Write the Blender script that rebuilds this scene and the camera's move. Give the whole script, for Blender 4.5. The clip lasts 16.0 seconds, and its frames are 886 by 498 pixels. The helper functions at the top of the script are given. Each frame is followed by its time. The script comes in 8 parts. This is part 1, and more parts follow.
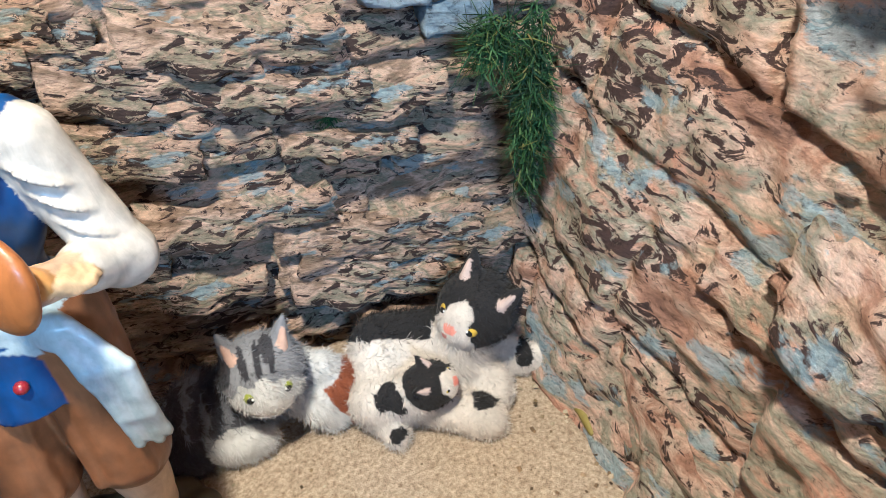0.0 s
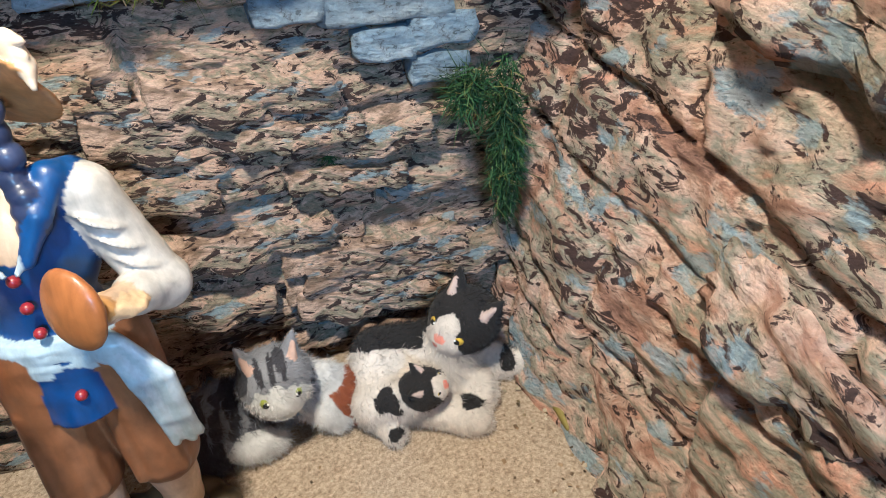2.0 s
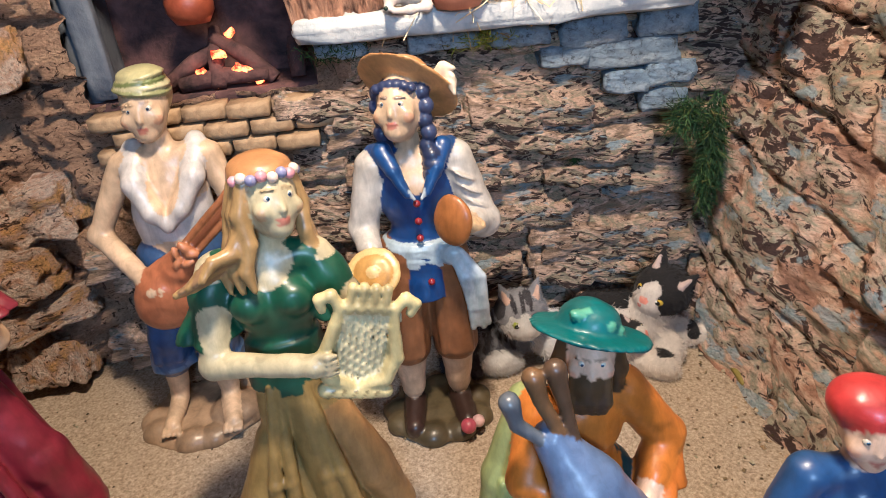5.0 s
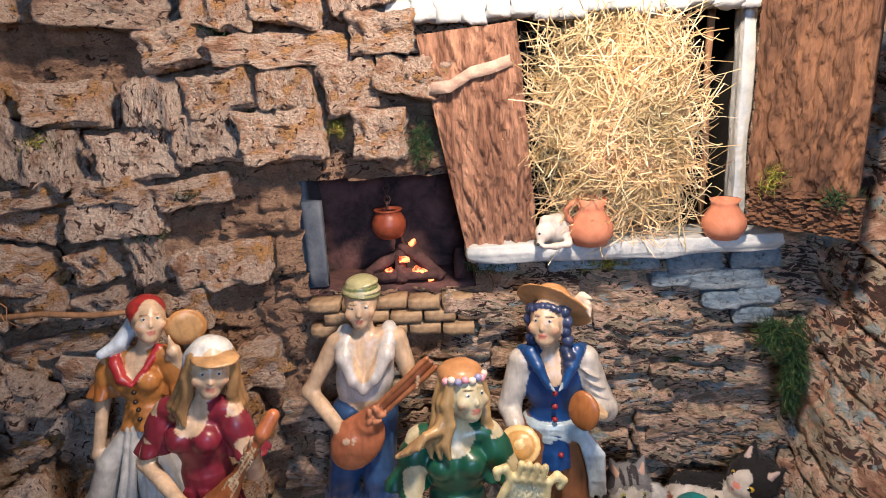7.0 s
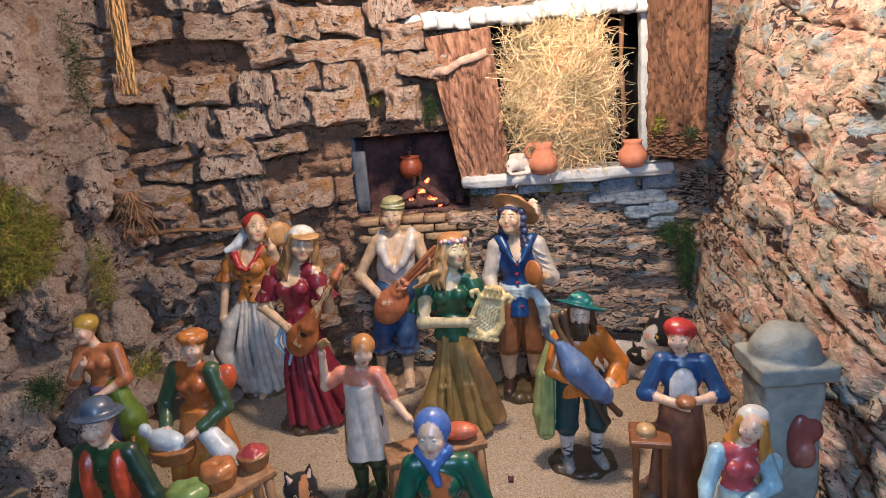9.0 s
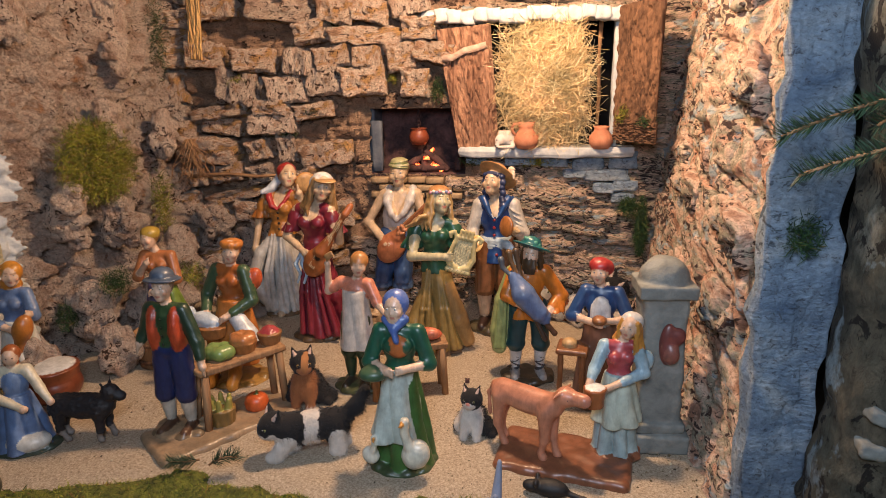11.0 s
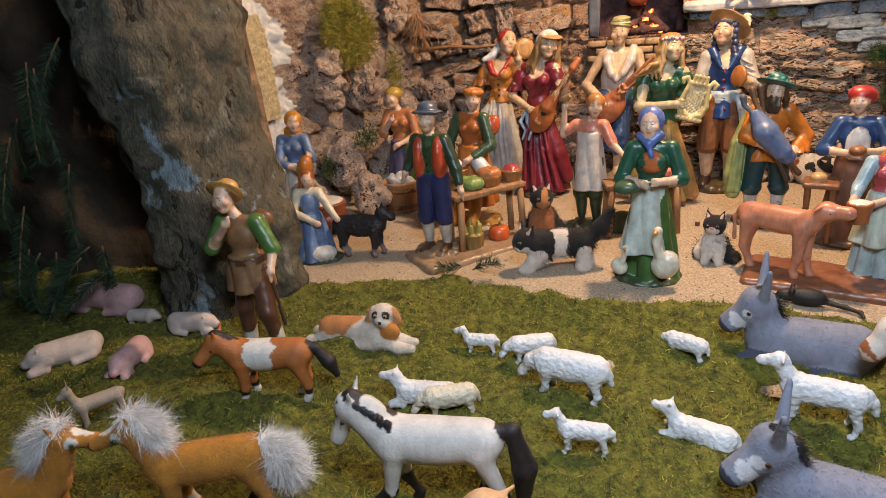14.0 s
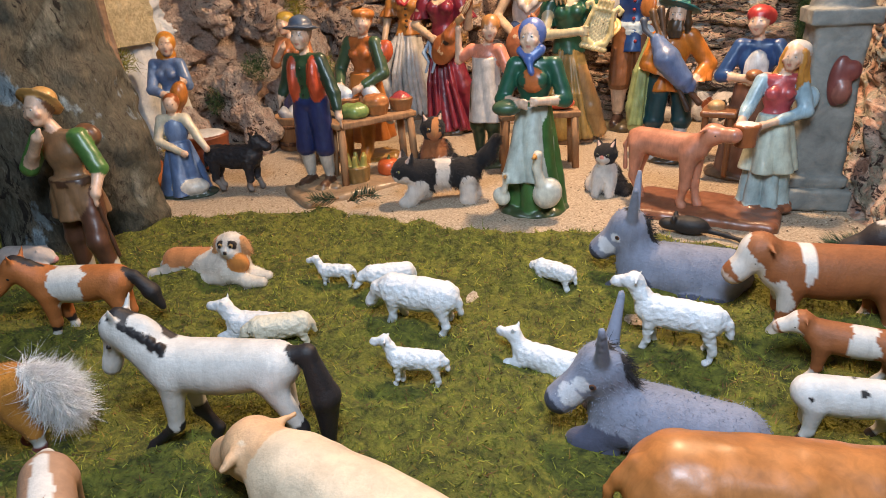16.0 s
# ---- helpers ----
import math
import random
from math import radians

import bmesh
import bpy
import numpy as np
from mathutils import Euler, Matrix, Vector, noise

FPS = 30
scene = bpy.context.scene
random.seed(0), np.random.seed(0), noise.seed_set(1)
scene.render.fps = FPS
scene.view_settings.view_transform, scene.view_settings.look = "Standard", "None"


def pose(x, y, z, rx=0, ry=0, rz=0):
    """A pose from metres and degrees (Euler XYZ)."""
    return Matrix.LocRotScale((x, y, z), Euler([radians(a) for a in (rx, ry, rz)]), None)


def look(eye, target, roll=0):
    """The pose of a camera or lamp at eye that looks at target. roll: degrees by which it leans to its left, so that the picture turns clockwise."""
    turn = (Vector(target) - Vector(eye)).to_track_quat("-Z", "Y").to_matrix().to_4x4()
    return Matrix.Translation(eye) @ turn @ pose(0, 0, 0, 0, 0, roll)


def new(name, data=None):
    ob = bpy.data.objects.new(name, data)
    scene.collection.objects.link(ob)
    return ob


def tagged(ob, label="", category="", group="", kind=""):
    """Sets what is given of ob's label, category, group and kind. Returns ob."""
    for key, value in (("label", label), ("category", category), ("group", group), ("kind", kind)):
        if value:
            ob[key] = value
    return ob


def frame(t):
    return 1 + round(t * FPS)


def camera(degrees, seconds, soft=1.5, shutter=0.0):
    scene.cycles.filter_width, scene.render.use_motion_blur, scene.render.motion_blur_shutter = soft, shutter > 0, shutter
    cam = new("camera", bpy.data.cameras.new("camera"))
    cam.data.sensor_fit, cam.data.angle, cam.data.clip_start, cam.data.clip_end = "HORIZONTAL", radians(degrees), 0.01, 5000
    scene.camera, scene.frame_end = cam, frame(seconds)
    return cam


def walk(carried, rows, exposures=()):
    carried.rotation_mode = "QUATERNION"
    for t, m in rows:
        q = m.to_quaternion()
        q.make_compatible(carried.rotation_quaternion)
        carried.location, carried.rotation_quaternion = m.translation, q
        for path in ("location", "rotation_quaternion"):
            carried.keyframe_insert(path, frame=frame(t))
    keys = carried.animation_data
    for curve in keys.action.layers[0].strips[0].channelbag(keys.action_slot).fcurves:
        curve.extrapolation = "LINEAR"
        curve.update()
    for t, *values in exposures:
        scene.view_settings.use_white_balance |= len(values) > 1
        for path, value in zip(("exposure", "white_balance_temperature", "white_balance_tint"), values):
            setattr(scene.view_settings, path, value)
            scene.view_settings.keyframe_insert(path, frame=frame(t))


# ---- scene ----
cam = camera(71.1, 16.0, 0.8)
PATH = [
    (0, (0.077, 0.08, 0.379), (0.602, 1.646, -0.749), -2.0),
    (0.5, (0.067, 0.063, 0.397), (0.615, 1.627, -0.722), -1.8),
    (1, (0.082, 0.049, 0.398), (0.61, 1.63, -0.708), -2.5),
    (1.5, (0.079, 0.042, 0.403), (0.613, 1.624, -0.698), -2.5),
    (2, (0.067, 0.034, 0.417), (0.617, 1.615, -0.678), -3.0),
    (2.5, (0.04, 0.011, 0.433), (0.527, 1.622, -0.647), -2.9),
    (3, (0.021, -0.022, 0.449), (0.434, 1.629, -0.602), -3.9),
    (3.2, (0.015, -0.041, 0.45), (0.408, 1.621, -0.591), -4.1),
    (5.3, (-0.073, -0.165, 0.461), (-0.019, 1.618, -0.442), -5.3),
    (5.5, (-0.081, -0.181, 0.473), (-0.074, 1.616, -0.406), -5.6),
    (6, (-0.106, -0.204, 0.523), (-0.205, 1.645, -0.234), -7.0),
    (6.5, (-0.119, -0.231, 0.564), (-0.189, 1.68, -0.025), -3.9),
    (7, (-0.13, -0.285, 0.591), (-0.229, 1.641, 0.06), -3.2),
    (7.5, (-0.139, -0.352, 0.575), (-0.368, 1.569, 0.069), -2.9),
    (8, (-0.136, -0.408, 0.589), (-0.353, 1.508, 0.058), -5.3),
    (8.5, (-0.11, -0.527, 0.562), (-0.304, 1.385, 0.008), -4.0),
    (8.7, (-0.087, -0.597, 0.569), (-0.297, 1.317, 0.03), -5.3),
    (10.8, (0.034, -0.921, 0.532), (-0.24, 0.993, 0.018), -0.1),
    (11, (0.052, -0.935, 0.536), (-0.262, 0.969, 0.008), -0.9),
    (11.5, (0.101, -0.991, 0.544), (-0.402, 0.867, 0.002), -1.8),
    (12, (0.166, -1.044, 0.562), (-0.367, 0.814, 0.05), -1.9),
    (12.5, (0.208, -1.098, 0.586), (-0.378, 0.742, 0.066), -3.3),
    (13, (0.165, -1.114, 0.539), (-0.487, 0.692, -0.021), -4.1),
    (13.5, (0.061, -1.107, 0.46), (-0.651, 0.646, -0.188), -4.2),
    (14, (-0.06, -1.094, 0.411), (-0.835, 0.606, -0.303), -4.9),
    (14.5, (-0.116, -1.072, 0.358), (-0.917, 0.6, -0.393), -5.3),
    (15, (-0.093, -1.039, 0.326), (-0.849, 0.625, -0.484), -4.3),
    (15.5, (-0.045, -1.016, 0.319), (-0.74, 0.674, -0.495), -3.3),
    (16, (0.037, -1.001, 0.324), (-0.614, 0.702, -0.496), -3.4),
]
EXPOSURES = [(0, 0.60, 4050, -6), (3, 0.24, 4200, -4), (5.5, 0.0, 4600, 4), (8.5, -0.40, 4600, 6), (11, -0.38, 5800, 12), (12, -0.34, 6300, 13), (13, -0.34, 6450, 14), (13.5, -0.27, 6350, 13), (14.5, 0.16, 5750, 9), (16, 0.22, 5750, 9)]
walk(cam, [(t, look(eye, target, roll)) for t, eye, target, roll in PATH], EXPOSURES)

# ---- world and lamps ----
world = bpy.data.worlds.new("world")
scene.world = world
world.use_nodes = True
world.node_tree.nodes["Background"].inputs[0].default_value = (0.42, 0.56, 0.75, 1)
world.node_tree.nodes["Background"].inputs[1].default_value = 0.06


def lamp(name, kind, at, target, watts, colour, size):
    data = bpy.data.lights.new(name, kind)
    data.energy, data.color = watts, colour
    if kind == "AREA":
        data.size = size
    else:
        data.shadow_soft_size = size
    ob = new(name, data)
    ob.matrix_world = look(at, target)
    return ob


lamp("warm_lamp", "POINT", (-0.03, 0.04, 0.92), (0, 0, 0), 52.0, (1.0, 0.62, 0.33), 0.04)
# Fixed soft lamp added in front, standing in for a torch beside the camera.
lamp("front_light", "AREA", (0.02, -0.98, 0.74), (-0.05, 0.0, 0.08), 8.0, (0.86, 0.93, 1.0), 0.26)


# ---- colours and materials ----
def C(r, g, b):
    return tuple(((v / 255) / 12.92 if v < 10 else ((v / 255 + 0.055) / 1.055) ** 2.4) for v in (r, g, b))


def nodes_of(name):
    m = bpy.data.materials.new(name)
    m.use_nodes = True
    nt = m.node_tree
    return m, nt, nt.nodes["Principled BSDF"]


def add(nt, kind, **values):
    n = nt.nodes.new(kind)
    for k, v in values.items():
        n.inputs[k.replace("_", " ")].default_value = v
    return n


def ramp(nt, source, stops):
    r = nt.nodes.new("ShaderNodeValToRGB")
    e = r.color_ramp.elements
    while len(e) < len(stops):
        e.new(0.5)
    for el, (p, c) in zip(e, stops):
        el.position, el.color = p, (*c, 1)
    nt.links.new(source, r.inputs[0])
    return r.outputs[0]


def mix(nt, fac, a, b, blend="MIX"):
    n = nt.nodes.new("ShaderNodeMix")
    n.data_type, n.blend_type = "RGBA", blend
    for sock, v in ((n.inputs[0], fac), (n.inputs[6], a), (n.inputs[7], b)):
        if isinstance(v, bpy.types.NodeSocket):
            nt.links.new(v, sock)
        else:
            sock.default_value = (*v, 1) if isinstance(v, tuple) else v
    return n.outputs[2]


def coords(nt, scale=(1, 1, 1)):
    tc = nt.nodes.new("ShaderNodeTexCoord")
    mp = nt.nodes.new("ShaderNodeMapping")
    mp.inputs["Scale"].default_value = scale
    nt.links.new(tc.outputs["Object"], mp.inputs["Vector"])
    return mp.outputs[0]


def noise_tex(nt, vec, scale, detail=6, rough=0.6, warp=0.0):
    n = add(nt, "ShaderNodeTexNoise", Scale=scale, Detail=detail, Roughness=rough, Distortion=warp)
    nt.links.new(vec, n.inputs["Vector"])
    return n.outputs[0]


def bump(nt, bsdf, height, strength, distance):
    b = add(nt, "ShaderNodeBump", Strength=strength, Distance=distance)
    nt.links.new(height, b.inputs["Height"])
    nt.links.new(b.outputs[0], bsdf.inputs["Normal"])
    return b


def painted(name, rough, coat=0.0, grain=0.25, sheen=0.0, bumpy=0.0006, scale=240):
    """Paint from the mesh's own colours, a little uneven."""
    m, nt, p = nodes_of(name)
    at = nt.nodes.new("ShaderNodeVertexColor")
    at.layer_name = "Col"
    v = coords(nt)
    n1 = noise_tex(nt, v, 45, 5)
    n2 = noise_tex(nt, v, scale, 3)
    strokes = noise_tex(nt, coords(nt, (1, 1, 0.25)), 130, 4, 0.6, 0.8)
    tone = ramp(nt, n1, [(0.3, (1 - grain,) * 3), (0.62, (1.0,) * 3), (0.75, (1 + grain * 0.35,) * 3)])
    tone = mix(nt, 1.0, tone, ramp(nt, strokes, [(0.35, (1 - grain * 0.55,) * 3), (0.6, (1.0,) * 3)]), "MULTIPLY")
    nt.links.new(mix(nt, 1.0, at.outputs[0], tone, "MULTIPLY"), p.inputs["Base Color"])
    p.inputs["Roughness"].default_value = rough
    p.inputs["Coat Weight"].default_value = coat
    p.inputs["Coat Roughness"].default_value = 0.25
    p.inputs["Sheen Weight"].default_value = sheen
    bump(nt, p, n2, 0.5, bumpy)
    return m


def rock(name, stops, dark, blue=0.0, stretch=(1, 1, 1), scale=22.0, fleck=0.56, bumpy=0.006, rough=0.85):
    """Painted plaster rock: mottled tones, dark elongated flecks, washes of pale blue."""
    m, nt, p = nodes_of(name)
    v = coords(nt, stretch)
    a = noise_tex(nt, v, scale * 0.6, 9, 0.62, 0.6)
    col = ramp(nt, a, stops)
    b = noise_tex(nt, v, scale * 2.1, 8, 0.66, 1.2)
    patch = nt.nodes.new("ShaderNodeMath")
    patch.operation, patch.inputs[1].default_value = "MULTIPLY_ADD", 0.42
    nt.links.new(noise_tex(nt, v, scale * 0.32, 4, 0.5), patch.inputs[0])
    nt.links.new(b, patch.inputs[2])
    mask = ramp(nt, patch.outputs[0], [(fleck + 0.225, (0, 0, 0)), (fleck + 0.255, (1, 1, 1))])
    col = mix(nt, mask, col, dark)
    c = noise_tex(nt, v, scale * 0.9, 6, 0.6)
    tint = ramp(nt, c, [(0.60 - blue, (0, 0, 0)), (0.64 - blue, (0.75,) * 3)])
    col = mix(nt, tint, col, C(150, 170, 182)) if blue > 0 else col
    speck = noise_tex(nt, v, scale * 7.0, 6, 0.75, 0.6)
    col = mix(nt, 1.0, col, ramp(nt, speck, [(0.36, (0.46, 0.43, 0.41)), (0.43, (1.02, 1.00, 0.98)), (0.54, (1.22, 1.22, 1.21)), (0.66, (1.45, 1.44, 1.43))]), "MULTIPLY")
    info = nt.nodes.new("ShaderNodeObjectInfo")
    vary = ramp(nt, info.outputs["Random"], [(0.0, (0.80, 0.78, 0.76)), (1.0, (1.0, 1.0, 1.0))])
    col = mix(nt, 1.0, col, vary, "MULTIPLY")
    nt.links.new(col, p.inputs["Base Color"])
    p.inputs["Roughness"].default_value = rough
    d = noise_tex(nt, v, scale * 4.5, 10, 0.7)
    bump(nt, p, d, 1.0, bumpy * 1.5)
    return m


def plain(name, c1, c2, scale=60, rough=0.7, bumpy=0.002, stretch=(1, 1, 1), detail=8, strength=0.8):
    m, nt, p = nodes_of(name)
    v = coords(nt, stretch)
    n = noise_tex(nt, v, scale, detail, 0.65, 0.4)
    nt.links.new(ramp(nt, n, [(0.32, c1), (0.68, c2)]), p.inputs["Base Color"])
    p.inputs["Roughness"].default_value = rough
    bump(nt, p, noise_tex(nt, v, scale * 2.5, 8), strength, bumpy)
    return m


def islands(name, stops, rough=0.6, sheen=0.0):
    """Each loose strand takes its own tone."""
    m, nt, p = nodes_of(name)
    g = nt.nodes.new("ShaderNodeNewGeometry")
    big = noise_tex(nt, coords(nt), 14, 4)
    tone = ramp(nt, big, [(0.35, (0.50, 0.54, 0.46)), (0.5, (0.82, 0.84, 0.74)), (0.65, (1.10, 1.06, 1.0))])
    nt.links.new(mix(nt, 1.0, ramp(nt, g.outputs["Random Per Island"], stops), tone, "MULTIPLY"), p.inputs["Base Color"])
    p.inputs["Roughness"].default_value = rough
    return m


GLAZED = painted("glazed_paint", 0.40, 0.2, 0.36, bumpy=0.0003)
MATTE = painted("matte_paint", 0.6, 0.0, 0.22, bumpy=0.0012, scale=320)
PLUSH = painted("plush", 0.9, 0.0, 0.25, 0.08, 0.0015, 420)
WOOLLY = painted("moulded_wool", 0.55, 0.05, 0.10, 0.0, 0.004, 210)
SHALE = rock("painted_shale", [(0.30, C(122, 116, 98)), (0.40, C(150, 128, 108)), (0.47, C(214, 188, 168)), (0.53, C(140, 136, 116)), (0.60, C(206, 176, 154)), (0.72, C(160, 158, 142))], C(58, 44, 42), 0.008, (1, 1, 3.0), 26, 0.535)
SIDE_ROCK = rock("painted_side_rock", [(0.30, C(122, 92, 76)), (0.40, C(176, 138, 116)), (0.47, C(212, 186, 166)), (0.54, C(150, 148, 130)), (0.62, C(200, 158, 134)), (0.74, C(168, 112, 84))], C(66, 48, 44), 0.03, (1, 0.9, 1.9), 22, 0.54)
TUFA = rock("tufa_stone", [(0.28, C(112, 78, 58)), (0.38, C(206, 164, 134)), (0.47, C(240, 222, 206)), (0.55, C(210, 172, 142)), (0.63, C(226, 180, 112)), (0.74, C(150, 102, 72))], C(78, 52, 38), 0.0, (1, 1, 1.4), 42, 0.60, 0.02)
MORTAR = rock("old_mortar", [(0.3, C(144, 116, 94)), (0.5, C(190, 158, 132)), (0.7, C(210, 180, 150))], C(76, 54, 42), 0.0, (1, 1, 1.6), 30, 0.57, 0.016)
LIMESTONE = rock("porous_limestone", [(0.28, C(150, 116, 94)), (0.42, C(206, 180, 162)), (0.52, C(228, 212, 198)), (0.62, C(190, 162, 142)), (0.75, C(206, 150, 100))], C(74, 52, 42), 0.0, (1, 1, 1), 36, 0.585, 0.020)
SAND = plain("sand", C(132, 114, 92), C(206, 190, 166), 330, 0.95, 0.0025)
PLASTER_WHITE = plain("white_plaster", C(160, 168, 176), C(208, 210, 208), 36, 0.8, 0.003)
PLASTER_BLUE = rock("pale_blue_plaster", [(0.3, C(88, 110, 138)), (0.5, C(136, 156, 178)), (0.7, C(178, 188, 196))], C(92, 104, 116), 0.0, (1, 1, 1.5), 18, 0.60, 0.008)
BARK = plain("bark", C(104, 68, 50), C(194, 150, 120), 70, 0.9, 0.014, (1, 1, 0.10), 12, 1.0)
TERRACOTTA = plain("terracotta", C(176, 110, 78), C(206, 142, 108), 35, 0.75, 0.0008)
CLAY = plain("pale_clay", C(158, 128, 112), C(206, 182, 164), 60, 0.85, 0.003)
PLANK = plain("pale_plank_wood", C(164, 122, 70), C(218, 180, 118), 60, 0.85, 0.004, (1, 1, 0.15))
SOOT = plain("soot", C(30, 24, 28), C(112, 78, 74), 26, 0.9, 0.006)
SOOT_BLUE = plain("blue_grey_paint", C(66, 74, 90), C(104, 110, 120), 24, 0.7, 0.003)
BRICK = plain("yellowish_brick", C(132, 108, 80), C(186, 160, 124), 60, 0.85, 0.002)
WOOD = plain("stick_wood", C(116, 84, 56), C(170, 132, 92), 60, 0.8, 0.002, (1, 1, 0.2))
# Near-black that paints inner shade: behind the hay and in the vent holes.
BLACK = plain("painted_void_shade", C(10, 9, 8), C(22, 18, 15), 20, 0.95, 0.001)
TRUNK = rock("grey_green_bark_paper", [(0.30, C(34, 36, 30)), (0.42, C(66, 66, 56)), (0.50, C(104, 98, 82)), (0.58, C(76, 76, 64)), (0.68, C(140, 140, 128)), (0.78, C(84, 62, 44))], C(30, 26, 20), 0.012, (1, 1, 0.55), 15, 0.565, 0.012)
BARK_DARK = plain("dark_bark", C(58, 38, 28), C(142, 104, 74), 46, 0.9, 0.012, (1, 1, 0.16), 12, 1.0)
TRUNK_BROWN = plain("brown_bark_paper", C(78, 62, 46), C(150, 118, 88), 11, 0.85, 0.012, (1, 1, 1.6), 9, 0.9)
PAPER = plain("dark_mountain_paper", C(22, 26, 18), C(76, 62, 46), 7, 0.9, 0.012)
STUCCO = plain("grained_stucco", C(150, 140, 108), C(206, 194, 158), 170, 0.95, 0.006)
GREYSTONE = plain("grey_stone_paint", C(96, 100, 98), C(142, 144, 138), 28, 0.75, 0.003)
HAY = islands("straw", [(0.0, C(206, 172, 124)), (0.5, C(238, 210, 164)), (1.0, C(250, 234, 202))], 0.5)
MOSS = islands("moss_strands", [(0.0, C(66, 74, 22)), (0.4, C(124, 132, 38)), (0.75, C(176, 172, 60)), (0.9, C(150, 110, 58)), (1.0, C(96, 70, 44))], 0.75)
MOSS_DARK = islands("dark_moss_strands", [(0.0, C(16, 42, 22)), (0.6, C(36, 72, 34)), (0.9, C(70, 96, 44)), (1.0, C(112, 100, 50))], 0.75)
MOSS_BED = plain("moss_bed", C(46, 52, 16), C(132, 132, 46), 85, 0.95, 0.012)
FIR = islands("fir_needles", [(0.0, C(30, 56, 40)), (1.0, C(70, 98, 72))], 0.6)
IRON = plain("copper_pot", C(110, 52, 34), C(150, 78, 50), 40, 0.4, 0.001)


def glow(name, colour, strength):
    m, nt, p = nodes_of(name)
    p.inputs["Base Color"].default_value = (0.02, 0.01, 0.01, 1)
    n = noise_tex(nt, coords(nt), 120, 4)
    nt.links.new(ramp(nt, n, [(0.4, (0.15, 0.005, 0.0)), (0.62, colour)]), p.inputs["Emission Color"])
    p.inputs["Emission Strength"].default_value = strength
    return m


EMBER = glow("glowing_ember", (1.0, 0.16, 0.03), 9.0)

# ---- noise on arrays ----
TABLE = np.random.RandomState(7).rand(64, 64, 64)


def vnoise(x, y, z, seed=0):
    x, y, z = np.asarray(x, float) + 17.3 * seed, np.asarray(y, float) + 9.1 * seed, np.asarray(z, float) + 5.7 * seed
    i, j, k = np.floor(x).astype(int), np.floor(y).astype(int), np.floor(z).astype(int)
    u, v, w = x - i, y - j, z - k
    u, v, w = (q * q * (3 - 2 * q) for q in (u, v, w))
    out = 0
    for a in (0, 1):
        for b in (0, 1):
            for c in (0, 1):
                out = out + TABLE[(i + a) & 63, (j + b) & 63, (k + c) & 63] * (u if a else 1 - u) * (v if b else 1 - v) * (w if c else 1 - w)
    return out * 2 - 1


def fbm(x, y, z=0.0, octaves=4, seed=0, gain=0.5):
    total, amp = 0, 1.0
    for o in range(octaves):
        total = total + amp * vnoise(np.asarray(x) * 2 ** o, np.asarray(y) * 2 ** o, np.asarray(z) * 2 ** o + np.zeros_like(np.asarray(x, float)), seed + o)
        amp *= gain
    return total


# ---- mesh helpers ----
def raw_mesh(name, verts, faces, material, smooth=True, colours=None):
    me = bpy.data.meshes.new(name)
    me.from_pydata(np.asarray(verts).tolist(), [], np.asarray(faces).tolist() if not isinstance(faces, list) else faces)
    for m in (material if isinstance(material, (list, tuple)) else [material]):
        me.materials.append(m)
    if smooth:
        me.polygons.foreach_set("use_smooth", np.ones(len(me.polygons), bool))
    if colours is not None:
        at = me.color_attributes.new("Col", "FLOAT_COLOR", "POINT")
        at.data.foreach_set("color", np.c_[np.asarray(colours), np.ones(len(colours))].astype(np.float32).ravel())
    me.update()
    return me


def thing(name, me, m=Matrix(), label="", category="", group="", kind="", parent=None):
    ob = new(name, me)
    ob.matrix_world = m
    if parent is not None:
        ob.parent = parent
    return tagged(ob, label, category, group, kind)


def part(name, bm, material, parent, label=""):
    me = bm if isinstance(bm, bpy.types.Mesh) else bpy.data.meshes.new(name)
    if me is not bm:
        bm.to_mesh(me)
        bm.free()
        me.materials.append(material)
    ob = new(name, me)
    ob.parent = parent
    return tagged(ob, label)


def empty(name, m, label, category, group="", kind=""):
    ob = new(name)
    ob.matrix_world = m
    return tagged(ob, label, category, group, kind)


def rough_box(size, cuts=4, rounding=0.25, amp=0.08, freq=3.0, seed=0):
    """A block with worn edges and an uneven face, as arrays centred on its middle."""
    bm = bmesh.new()
    bmesh.ops.create_cube(bm, size=1)
    bmesh.ops.subdivide_edges(bm, edges=bm.edges[:], cuts=cuts, use_grid_fill=True)
    co = np.array([v.co[:] for v in bm.verts]) * 2
    faces = [[v.index for v in f.verts] for f in bm.faces]
    bm.free()
    q = co / np.maximum(np.linalg.norm(co, ord=6, axis=1, keepdims=True), 1e-6)
    s = np.linalg.norm(co, ord=np.inf, axis=1, keepdims=True)
    co = co * (1 - rounding) + q * s * rounding
    size = np.array(size)
    p = co * size / 2
    n = co / np.linalg.norm(co, axis=1, keepdims=True)
    m = min(size)
    d = fbm(p[:, 0] * freq / m, p[:, 1] * freq / m, p[:, 2] * freq / m, 5, seed, 0.6) * amp * m
    return p + n * d[:, None], faces


def block(name, size, material, cuts=4, rounding=0.25, amp=0.08, freq=3.0, seed=0, smooth=True):
    v, f = rough_box(size, cuts, rounding, amp, freq, seed)
    return raw_mesh(name, v, f, material, smooth)


